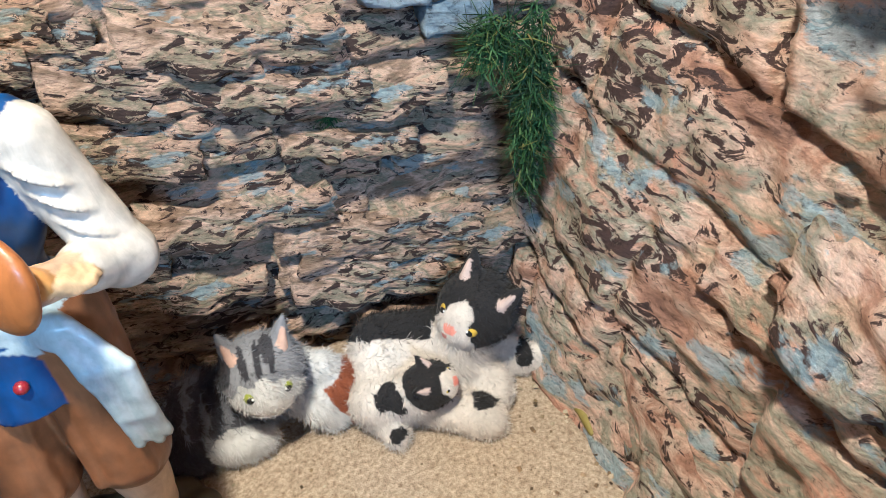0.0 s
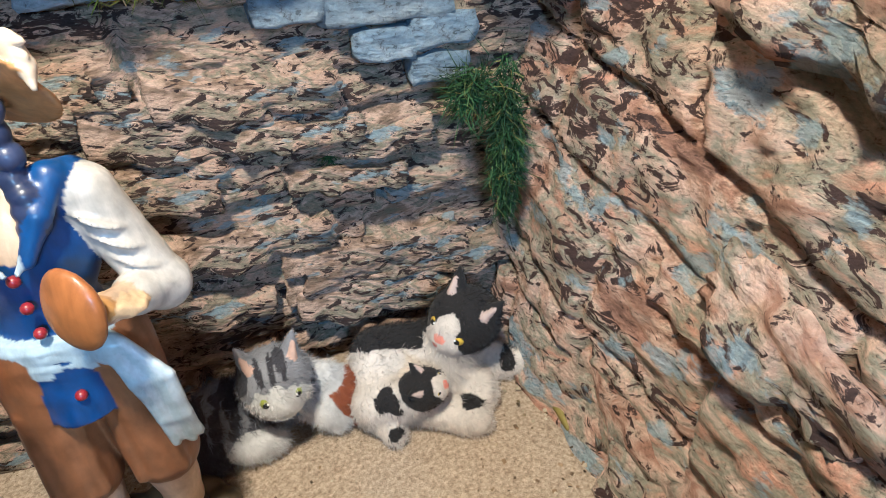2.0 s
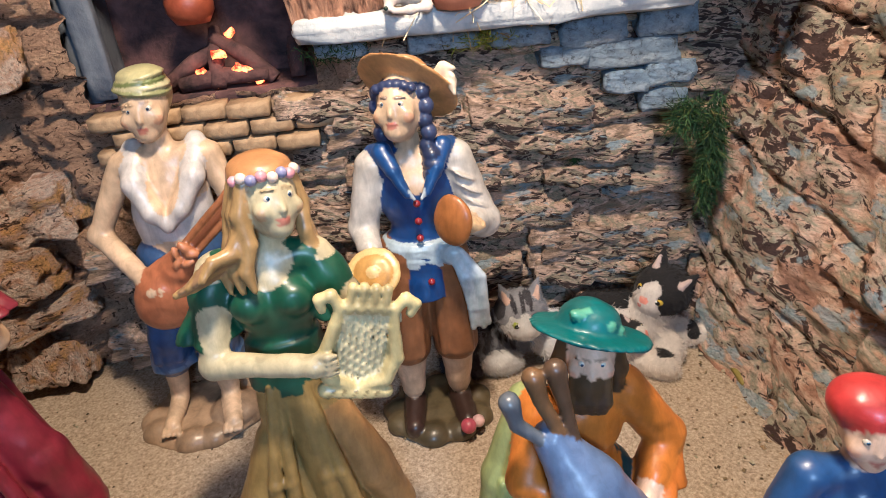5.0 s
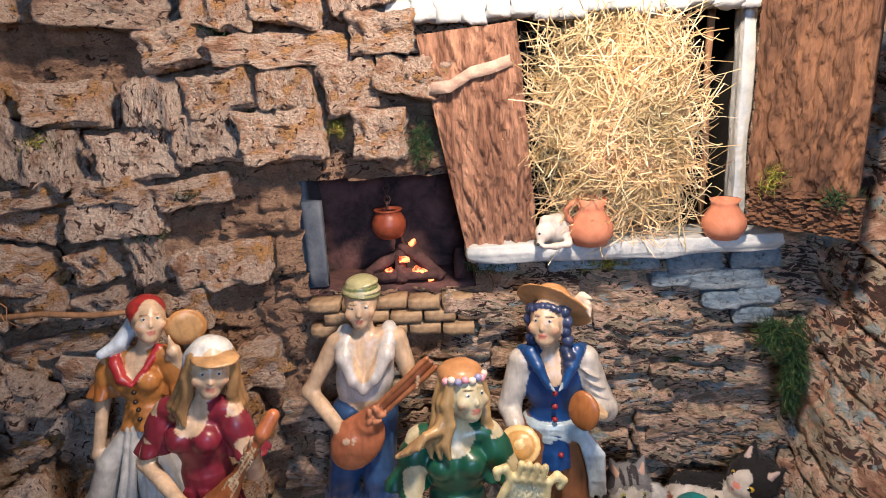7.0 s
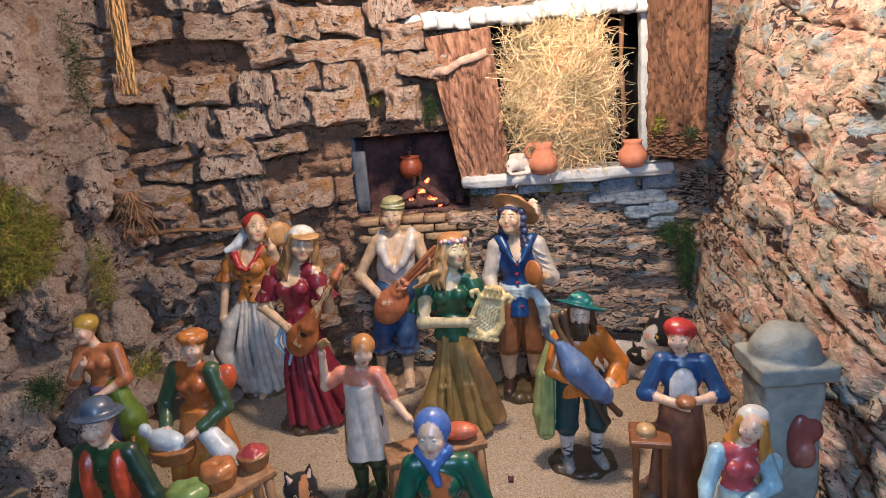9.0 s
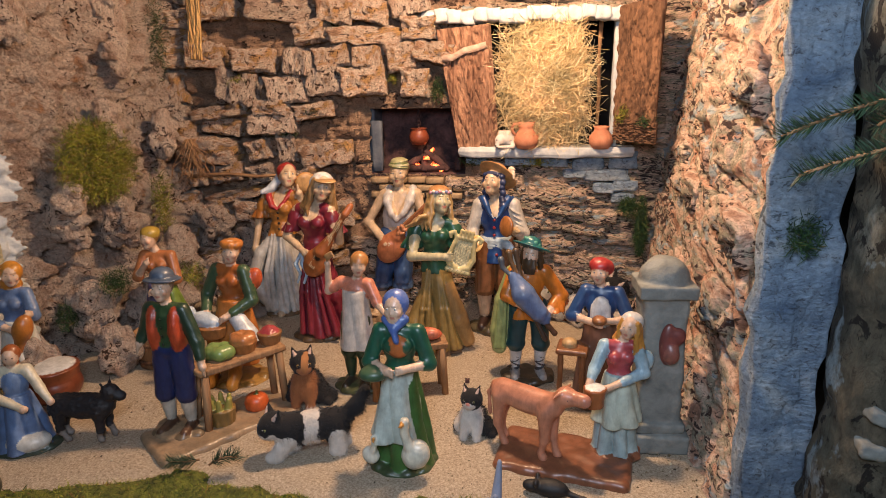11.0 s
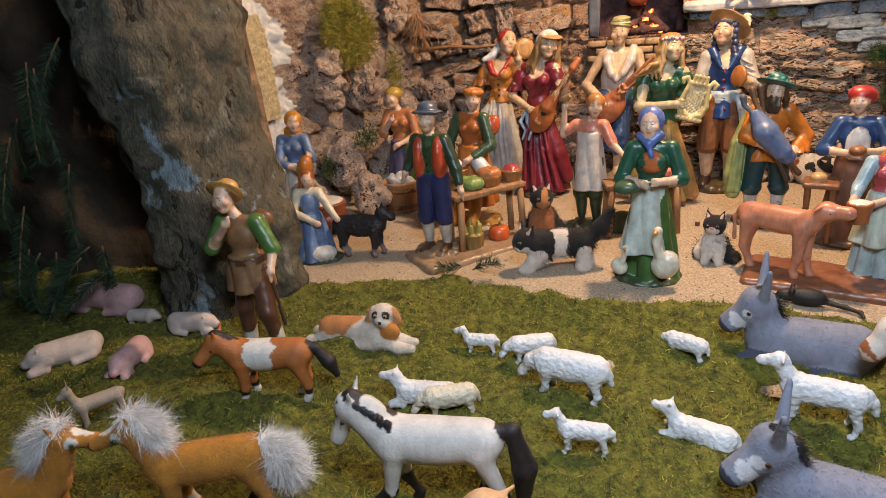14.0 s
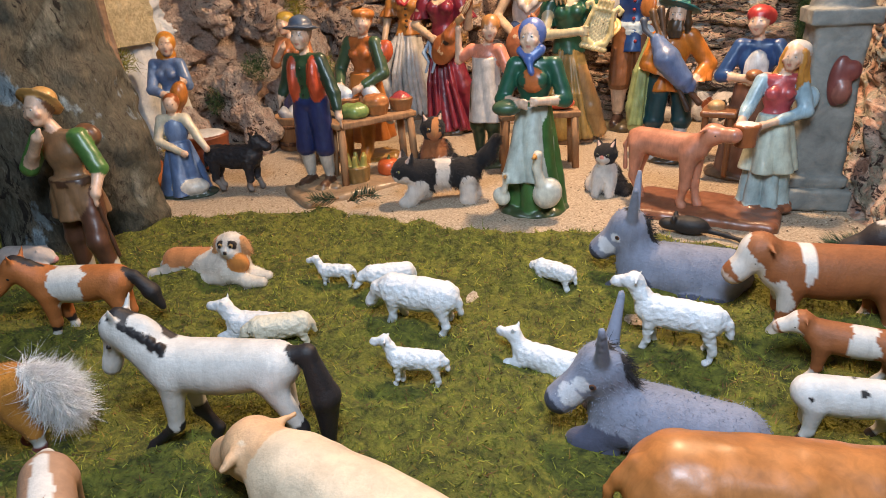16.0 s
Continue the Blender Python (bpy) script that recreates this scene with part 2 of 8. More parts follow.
def tube(points, radii, sides=10, cap=True):
    """A tube with a turning radius along points; arrays of corners and faces."""
    pts = [Vector(p) for p in points]
    verts, faces = [], []
    ref = Vector((0.31, 0.17, 0.93))
    for i, p in enumerate(pts):
        d = (pts[min(i + 1, len(pts) - 1)] - pts[max(i - 1, 0)]).normalized()
        a = d.cross(ref).normalized()
        b = d.cross(a)
        for k in range(sides):
            t = 2 * math.pi * k / sides
            verts.append(p + (a * math.cos(t) + b * math.sin(t)) * radii[i])
    for i in range(len(pts) - 1):
        for k in range(sides):
            k2 = (k + 1) % sides
            faces.append([i * sides + k, i * sides + k2, (i + 1) * sides + k2, (i + 1) * sides + k])
    if cap:
        faces.append(list(range(sides))[::-1])
        faces.append([len(verts) - sides + k for k in range(sides)])
    return [tuple(v) for v in verts], faces


def lathe(profile, sides=28):
    verts, faces = [], []
    for r, z in profile:
        for k in range(sides):
            t = 2 * math.pi * k / sides
            verts.append((r * math.cos(t), r * math.sin(t), z))
    for i in range(len(profile) - 1):
        for k in range(sides):
            k2 = (k + 1) % sides
            faces.append([i * sides + k, i * sides + k2, (i + 1) * sides + k2, (i + 1) * sides + k])
    faces.append(list(range(sides))[::-1])
    return verts, faces


def joined(*pieces):
    verts, faces = [], []
    for v, f in pieces:
        n = len(verts)
        verts += [tuple(p) for p in v]
        faces += [[i + n for i in q] for q in f]
    return verts, faces


def strands(roots, dirs, lengths, width, rng, curl=0.4):
    """Thin two-piece blades: arrays of corners and triangles."""
    n = len(roots)
    dirs = dirs / np.linalg.norm(dirs, axis=1, keepdims=True)
    side = np.cross(dirs, rng.normal(size=(n, 3)))
    side /= np.maximum(np.linalg.norm(side, axis=1, keepdims=True), 1e-9)
    bend = rng.normal(size=(n, 3)) * curl
    L = lengths[:, None]
    mid = roots + dirs * L * 0.55
    tip = roots + (dirs + bend * 0.5) * L
    v = np.stack([roots - side * width, roots + side * width, mid + side * width * 0.7, mid - side * width * 0.7, tip], 1).reshape(-1, 3)
    base = np.arange(n)[:, None] * 5
    f = [(a, a + 1, a + 2, a + 3) for a in base[:, 0].tolist()] + [(a + 3, a + 2, a + 4) for a in base[:, 0].tolist()]
    return v, f


# ---- soft solids: blended shapes turned into one skin ----
class Clay:
    """Gathers round-ended bars, eggs, boxes and skirts, then skins them as one mesh."""

    def __init__(self, blend=0.01):
        self.items, self.paints, self.dots, self.blend = [], [], [], blend

    def bar(self, a, b, ra, rb, colour, blend=None, fur=0.0):
        a, b = np.array(a, float), np.array(b, float)
        lo, hi = np.minimum(a - ra, b - rb), np.maximum(a + ra, b + rb)
        ab = b - a
        den = max(float(ab @ ab), 1e-12)

        def dist(p):
            q = p - a
            t = np.clip((q @ ab) / den, 0, 1)
            return np.linalg.norm(q - t[..., None] * ab, axis=-1) - (ra + (rb - ra) * t)

        self.items.append((dist, lo, hi, colour, blend, fur))
        return self

    def chain(self, pts, radii, colour, blend=None, fur=0.0):
        for i in range(len(pts) - 1):
            self.bar(pts[i], pts[i + 1], radii[i], radii[i + 1], colour, blend, fur)
        return self

    def egg(self, c, r, colour, turn=(0, 0, 0), blend=None, fur=0.0):
        c, r = np.array(c, float), np.array(r if np.ndim(r) else (r, r, r), float)
        R = np.array(Euler([radians(v) for v in turn]).to_matrix())
        e = np.abs(R) @ r

        def dist(p):
            q = (p - c) @ R
            k0 = np.linalg.norm(q / r, axis=-1)
            k1 = np.linalg.norm(q / (r * r), axis=-1)
            return k0 * (k0 - 1) / np.maximum(k1, 1e-9)

        self.items.append((dist, c - e, c + e, colour, blend, fur))
        return self

    def box(self, c, half, colour, turn=(0, 0, 0), rounding=0.2, blend=None):
        c, half = np.array(c, float), np.array(half, float)
        R = np.array(Euler([radians(v) for v in turn]).to_matrix())
        e = np.abs(R) @ half
        rr = min(half) * rounding

        def dist(p):
            q = np.abs((p - c) @ R) - half + rr
            return np.linalg.norm(np.maximum(q, 0), axis=-1) + np.minimum(q.max(-1), 0) - rr

        self.items.append((dist, c - e, c + e, colour, blend, 0.0))
        return self

    def skirt(self, bottom, top, rb, rt, colour, folds=7, depth=0.10, flat=0.85, phase=0.0, power=1.0, blend=None, twist=1.1):
        bottom, top = np.array(bottom, float), np.array(top, float)
        R = max(rb, rt) * (1 + depth * 1.4)
        lo, hi = np.minimum(bottom, top) - (R, R, 0), np.maximum(bottom, top) + (R, R, 0)

        def dist(p):
            t = np.clip((p[..., 2] - bottom[2]) / (top[2] - bottom[2]), 0, 1)
            axis = bottom[:2] + (top - bottom)[:2] * t[..., None]
            q = p[..., :2] - axis
            q = q / np.array([1.0, flat])
            th = np.arctan2(q[..., 1], q[..., 0])
            r = rb + (rt - rb) * t ** power
            wave = 2.6 * np.abs(np.sin(0.5 * folds * th + phase + twist * t)) ** 0.8 - 1.5 + 0.5 * np.sin((folds - 2) * th + 1.7 + phase - 3 * t)
            r = r * (1 + depth * (1 - t) ** 0.6 * wave * 0.95)
            d = (np.linalg.norm(q, axis=-1) - r) * 0.75
            return np.maximum(d, np.maximum(bottom[2] - p[..., 2], p[..., 2] - top[2]))

        self.items.append((dist, lo, hi, colour, blend, 0.0))
        return self

    def paint(self, c, r, colour, turn=(0, 0, 0), ragged=0.25, only=None):
        """A coat of colour inside an egg, with a ragged edge; only: over this colour."""
        c, r = np.array(c, float), np.array(r if np.ndim(r) else (r, r, r), float)
        R = np.array(Euler([radians(v) for v in turn]).to_matrix())
        self.paints.append((c, r, R, colour, ragged, only))
        return self

    def dot(self, c, r, colour):
        self.dots.append((np.array(c, float), r, colour))
        return self

    def skin(self, name, h, material, scale=1.0, hair=0, hair_width=0.0004, seed=1, lumps=0.0, lump_size=0.01, octaves=2):
        s = scale
        lo = np.min([i[1] for i in self.items], 0) - 3 * h / s
        hi = np.max([i[2] for i in self.items], 0) + 3 * h / s
        g = h / s
        n = np.ceil((hi - lo) / g).astype(int) + 1
        ax = [lo[k] + g * np.arange(n[k]) for k in range(3)]
        F = np.full(n, 1.0)
        for dist, a, b, colour, blend, fur in self.items:
            k = self.blend if blend is None else blend
            m = 2 * k + 2 * g
            i0 = np.maximum(np.floor((a - m - lo) / g).astype(int), 0)
            i1 = np.minimum(np.ceil((b + m - lo) / g).astype(int) + 1, n)
            sl = tuple(slice(i0[q], i1[q]) for q in range(3))
            P = np.stack(np.meshgrid(*(ax[q][sl[q]] for q in range(3)), indexing="ij"), -1)
            d = dist(P)
            f = F[sl]
            if k > 0:
                w = np.clip(0.5 + 0.5 * (f - d) / k, 0, 1)
                F[sl] = f + (d - f) * w - k * w * (1 - w)
            else:
                F[sl] = np.minimum(f, d)
        V, Q = surface_nets(F, lo, g)
        D = np.stack([it[0](V) for it in self.items], 0)
        own = D.argmin(0)
        col = np.array([it[3] for it in self.items])[own]
        fur_len = np.array([it[5] for it in self.items])[own]
        wob = np.stack([vnoise(V[:, 0] / g / 5, V[:, 1] / g / 5, V[:, 2] / g / 5, q) for q in (1, 2, 3)], 1)
        for c, r, R, colour, ragged, only in self.paints:
            q = ((V - c) @ R) / r
            inside = np.linalg.norm(q, axis=1) + ragged * wob[:, 0] < 1
            if only is not None:
                inside &= np.abs(col - np.array(only)).max(1) < 1e-6
            col[inside] = colour
        V = V * s
        if lumps > 0 or hair:
            N = normals(V, Q)
        if lumps > 0:
            V = V + N * (fbm(V[:, 0] / lump_size, V[:, 1] / lump_size, V[:, 2] / lump_size, octaves, seed) * lumps)[:, None]
        verts, faces, cols = [V], Q.tolist(), [col]
        count = len(V)
        for c, r, colour in self.dots:
            v, f = ball()
            verts.append(v * r * s + c * s)
            faces += (f + count).tolist()
            cols.append(np.repeat([colour], len(v), 0))
            count += len(v)
        if hair:
            rng = np.random.RandomState(seed)
            ok = np.nonzero(fur_len > 0)[0]
            pick = rng.choice(ok, hair)
            L = fur_len[pick] * s * rng.uniform(0.6, 1.2, hair)
            comb = N[pick] * 0.55 + np.array((0.35, 0.0, -0.45)) + rng.normal(size=(hair, 3)) * 0.28
            roots = V[pick] + rng.normal(size=(hair, 3)) * h * 0.4 - N[pick] * h * 0.3
            v, f = strands(roots, comb, L, hair_width, rng, 0.5)
            verts.append(v)
            faces += [tuple(i + count for i in q) for q in f]
            cols.append(np.repeat(np.clip(col[pick] * rng.uniform(0.9, 1.15, (hair, 1)), 0, 0.9), 5, 0))
            count += len(v)
        return raw_mesh(name, np.concatenate(verts), faces, material, True, np.concatenate(cols))


def normals(V, Q):
    n = np.cross(V[Q[:, 2]] - V[Q[:, 0]], V[Q[:, 3]] - V[Q[:, 1]])
    out = np.zeros_like(V)
    for k in range(4):
        np.add.at(out, Q[:, k], n)
    return out / np.maximum(np.linalg.norm(out, axis=1, keepdims=True), 1e-12)


def ball():
    if not BALL:
        bm = bmesh.new()
        bmesh.ops.create_icosphere(bm, subdivisions=2, radius=1)
        BALL.append(np.array([v.co[:] for v in bm.verts]))
        BALL.append(np.array([[v.index for v in f.verts] for f in bm.faces]))
        bm.free()
    return BALL


BALL = []


def surface_nets(F, lo, g):
    inside = F < 0
    nx, ny, nz = F.shape
    cells = (nx - 1, ny - 1, nz - 1)
    cnt = np.zeros(cells, int)
    for a in (0, 1):
        for b in (0, 1):
            for c in (0, 1):
                cnt += inside[a:nx - 1 + a, b:ny - 1 + b, c:nz - 1 + c]
    act = np.argwhere((cnt > 0) & (cnt < 8))
    total, num = np.zeros((len(act), 3)), np.zeros(len(act))
    corners = [(a, b, c) for a in (0, 1) for b in (0, 1) for c in (0, 1)]
    for c0 in corners:
        for axis in range(3):
            if c0[axis]:
                continue
            c1 = tuple(1 if q == axis else c0[q] for q in range(3))
            f0 = F[act[:, 0] + c0[0], act[:, 1] + c0[1], act[:, 2] + c0[2]]
            f1 = F[act[:, 0] + c1[0], act[:, 1] + c1[1], act[:, 2] + c1[2]]
            x = (f0 < 0) != (f1 < 0)
            t = np.where(x, f0 / np.where(np.abs(f0 - f1) < 1e-12, 1, f0 - f1), 0)
            pos = np.array(c0, float) + t[:, None] * np.eye(3)[axis]
            total[x] += pos[x]
            num[x] += 1
    V = lo + g * (act + total / num[:, None])
    index = np.full(cells, -1)
    index[tuple(act.T)] = np.arange(len(act))
    quads = []
    for axis in range(3):
        a = [slice(None)] * 3
        b = [slice(None)] * 3
        a[axis], b[axis] = slice(0, -1), slice(1, None)
        e = np.argwhere(inside[tuple(a)] != inside[tuple(b)])
        sign = inside[tuple(a)][tuple(e.T)]
        u, w = (axis + 1) % 3, (axis + 2) % 3
        q = []
        for du, dw in ((1, 1), (0, 1), (0, 0), (1, 0)):
            o = e.copy()
            o[:, u] -= du
            o[:, w] -= dw
            q.append(index[tuple(o.T)])
        q = np.stack(q, 1)
        quads.append(np.where(sign[:, None], q, q[:, ::-1]))
    return V, np.concatenate(quads)



# ---- the walls ----
RNG = np.random.RandomState(11)


def courses(u, v, thick, seed, width=0.11, slope=0.0):
    """Depth of uneven layered stonework at (u, v), in metres."""
    r = np.random.RandomState(seed)
    vv = v + 0.010 * fbm(u * 6, v * 4, 0.0, 3, seed) + slope * u + 2.0
    edges = np.cumsum(r.uniform(0.55, 1.5, 400) * thick)
    row = np.searchsorted(edges, vv)
    lo, hi = edges[row - 1], edges[np.minimum(row, 399)]
    wid = r.uniform(0.6, 1.9, 401)[row] * width
    uu = (u + 0.012 * fbm(u * 5, v * 9, 0.0, 2, seed + 5)) / wid + r.uniform(0, 9, 401)[row]
    cell = np.floor(uu).astype(int)
    depth = TABLE[row & 63, cell & 63, seed & 63]
    fall = TABLE[cell & 63, row & 63, (seed + 9) & 63]
    dv = np.minimum(vv - lo, hi - vv)
    du = np.minimum(uu - cell, 1 - (uu - cell)) * wid
    j = np.clip(np.minimum(dv, du * 0.8) / 0.006, 0, 1)
    j = j * j * (3 - 2 * j)
    lean = (fall - 0.4) * (vv - lo) / (hi - lo)
    return j * (0.006 + 0.018 * depth + 0.010 * lean)


def sheet(name, at, u, v, material, keep=None, pick=None, back=None):
    """A dense sheet over the grid u, v; at(u, v) gives places; keep drops openings; back: a vector to its rear side."""
    U, W = np.meshgrid(u, v, indexing="ij")
    P = at(U, W).reshape(-1, 3)
    nu, nv = U.shape
    i = np.arange(nu * nv).reshape(nu, nv)
    Q = np.stack([i[:-1, :-1], i[1:, :-1], i[1:, 1:], i[:-1, 1:]], -1).reshape(-1, 4)
    cu = ((U[:-1, :-1] + U[1:, 1:]) / 2).ravel()
    cv = ((W[:-1, :-1] + W[1:, 1:]) / 2).ravel()
    ok = np.ones(len(Q), bool) if keep is None else keep(cu, cv)
    Q, cu, cv = Q[ok], cu[ok], cv[ok]
    faces = Q.tolist()
    if back is not None:
        rim = np.concatenate([i[:, 0], i[-1, 1:], i[-2::-1, -1], i[0, -2:0:-1]])
        n = len(P)
        P = np.concatenate([P, P[rim] + np.array(back)])
        m = len(rim)
        faces += [[int(rim[(k + 1) % m]), int(rim[k]), n + k, n + (k + 1) % m] for k in range(m)]
    me = raw_mesh(name, P, faces, material)
    if pick is not None:
        idx = np.zeros(len(faces), np.int32)
        idx[:len(cu)] = pick(cu, cv)
        me.polygons.foreach_set("material_index", idx)
    return me


WIN = (-0.115, 0.197, 0.368, 0.634)
FIRE = (-0.352, -0.130, 0.300, 0.452)


def shale_share(u, v):
    edge = -0.10 + 0.05 * fbm(u * 9, v * 9, 0.0, 3, 4) - 0.28 * np.clip((0.26 - v) / 0.1, 0, 1)
    return np.clip((u - edge) / 0.03, 0, 1)


def back_at(u, v):
    s = shale_share(u, v)
    h = s * courses(u, v, 0.034, 3, 0.15, 0.10) + (1 - s) * courses(u, v, 0.042, 21, 0.08) * 0.8
    ridge = np.abs(fbm(u * 22, v * 75, 0.0, 3, 8))
    h = h + s * (0.008 * ridge + 0.003 * fbm(u * 60, v * 160, 0.0, 3, 2)) + (1 - s) * (0.014 * fbm(u * 30, v * 34, 0.0, 5, 12, 0.6))
    h = h + 0.012 * fbm(u * 4, v * 4, 0.0, 2, 31)
    near = np.maximum(np.maximum(WIN[0] - u, u - WIN[1]), np.maximum(WIN[2] - v, v - WIN[3]))
    h = np.where(near < 0.03, h * np.clip(near / 0.03, 0.2, 1), h)
    return np.stack([u, 0.436 - h - 0.04 * np.clip(v - 0.62, 0, 1), v], -1)


def outside(box):
    return lambda u, v: (u < box[0]) | (u > box[1]) | (v < box[2]) | (v > box[3])


wall_back = thing("wall_back", sheet("wall_back", back_at, np.arange(-0.95, 0.372, 0.0036), np.arange(-0.03, 0.92, 0.0036), [SHALE, MORTAR],
                  lambda u, v: outside(WIN)(u, v) & outside(FIRE)(u, v), lambda u, v: (shale_share(u, v) < 0.5).astype(np.int32), (0, 0.07, 0)),
                  label="layered plaster rock wall of a crib, painted pink, beige and brown", category="wall", kind="structure")


def right_at(u, v):
    s = (0.44 - u) / 0.68
    h = courses(u, v, 0.060, 5, 0.16, -0.22) * 0.5 + 0.009 * np.abs(fbm(u * 11, v * 20, 0.0, 5, 18)) + 0.008 * fbm(u * 6, v * 6, 0.0, 2, 33) + 0.003 * fbm(u * 60, v * 90, 0.0, 3, 3)
    x = 0.286 + 0.026 * s + v * (0.11 * (1 - s) - 0.01 * s) - 0.02 * np.clip((0.12 - v) / 0.12, 0, 1) ** 2
    return np.stack([x - h, u, v], -1)


wall_right = thing("wall_right", sheet("wall_right", right_at, np.arange(0.45, -0.245, -0.0038), np.arange(-0.03, 0.92, 0.0038), SIDE_ROCK, back=(0.05, 0, 0)),
                   label="craggy plaster rock side wall, rust, pink and grey-green", category="wall", kind="structure")


def left_path(u):
    xs = np.interp(u, [0, 0.25, 0.5, 0.76, 0.95], [-0.79, -0.82, -0.88, -0.90, -0.86])
    ys = np.interp(u, [0, 0.25, 0.5, 0.8, 0.95], [0.45, 0.22, -0.02, -0.30, -0.42])
    return xs, ys


def left_at(u, v):
    x, y = left_path(u)
    flat = np.clip((u - 0.47) / 0.05, 0, 1) * np.clip((0.55 + 0.10 * fbm(u * 11, v * 11, 3.0, 3, 48) - v) / 0.05, 0, 1)
    h = (1 - flat * 0.9) * (0.034 * fbm(u * 9, v * 8, 0.0, 5, 41, 0.62) + 0.020 * fbm(u * 42, v * 42, 0.0, 5, 44, 0.6) + 0.02)
    return np.stack([x + h, y + h * 0.15, v], -1)


wall_left = thing("wall_left", sheet("wall_left", left_at, np.arange(0, 0.76, 0.0034), np.arange(-0.03, 0.92, 0.0034), [LIMESTONE, PLASTER_WHITE],
                  pick=lambda u, v: ((u > 0.5 + 0.05 * fbm(u * 14, v * 14, 0.0, 4, 47)) & (v < 0.56 + 0.12 * fbm(u * 11, v * 11, 3.0, 4, 48)) & (v > 0.02)).astype(np.int32), back=(-0.06, 0, 0)),
                  label="rough porous rock wall with a pale plastered house front", category="wall", kind="structure")

# pale blue end of the right wall
v, f = rough_box((0.072, 0.030, 0.95), 36, 0.25, 0.34, 0.9, 6)
thing("wall_right_end", raw_mesh("wall_right_end", v, f, PLASTER_BLUE), pose(0.325, -0.252, 0.43, 0, -1.0, 2), "flaking pale blue and white plastered wall end", "wall", kind="structure")

# ---- ground ----
EDGE_X = [-1.7, -0.68, -0.456, -0.246, -0.072, 0.093, 0.208, 0.34, 0.8]
EDGE_Y = [-0.30, -0.305, -0.236, -0.256, -0.240, -0.250, -0.275, -0.31, -0.31]


def sand_at(u, v):
    return np.stack([u, v, 0.004 * fbm(u * 9, v * 9, 0.0, 3, 51) + 0.0008 * fbm(u * 90, v * 90, 0.0, 2, 52) - 0.012 * np.clip((np.interp(u, EDGE_X, EDGE_Y) - v) / 0.08, 0, 3)], -1)


thing("floor", sheet("floor", sand_at, np.arange(-0.96, 0.40, 0.006), np.arange(-0.42, 0.46, 0.006), SAND), label="fine pale sand floor of the crib", category="floor", kind="structure")


def moss_height(u, v):
    d = np.interp(u, EDGE_X, EDGE_Y) + 0.014 * fbm(u * 14, v * 14, 0.0, 2, 63) - v
    return -0.035 + 0.045 * np.clip(d / 0.05, 0, 1) ** 0.5 - 0.028 * np.clip((d - 0.05) / 0.12, 0, 1) + 0.013 * fbm(u * 20, v * 20, 0.0, 4, 61)


thing("ground", sheet("ground", lambda u, v: np.stack([u, v, moss_height(u, v)], -1), np.arange(-1.9, 1.0, 0.009), np.arange(-1.7, -0.18, 0.009), MOSS_BED),
      label="bed of dark green and brown moss", category="ground", kind="structure")
n = 110000
px = np.concatenate([RNG.uniform(-1.0, 0.34, n), RNG.uniform(-1.5, 0.6, 8000)])
py = np.concatenate([RNG.uniform(-0.86, -0.22, n), RNG.uniform(-1.0, -0.25, 8000)])
keep = py < np.interp(px, EDGE_X, EDGE_Y) + 0.014 * fbm(px * 14, py * 14, 0.0, 2, 63) + 0.004
px, py = px[keep], py[keep]
n = len(px)
roots = np.stack([px, py, moss_height(px, py) - 0.002], 1)
v, f = strands(roots, RNG.normal(size=(n, 3)) * (0.9, 0.9, 0.4) + (0, 0, 0.7), RNG.uniform(0.003, 0.0075, n), 0.0008, RNG, 1.0)
tagged(thing("moss", raw_mesh("moss", v, f, MOSS, False)), "springy olive and yellow-green moss carpet", "moss", kind="stuff")


def tuft(name, centre, size, count, length, material, label, droop=(0, -0.5, -0.2), seed=1):
    r = np.random.RandomState(seed)
    p = r.normal(size=(count, 3)) * 0.45
    p = p / np.maximum(1, np.linalg.norm(p, axis=1, keepdims=True)) * np.array(size)
    d = r.normal(size=(count, 3)) + np.array(droop)
    v, f = strands(p, d, r.uniform(0.5, 1.2, count) * length, 0.0006, r, 1.0)
    return thing(name, raw_mesh(name, v, f, material, False), pose(*centre), label, "moss", kind="stuff")


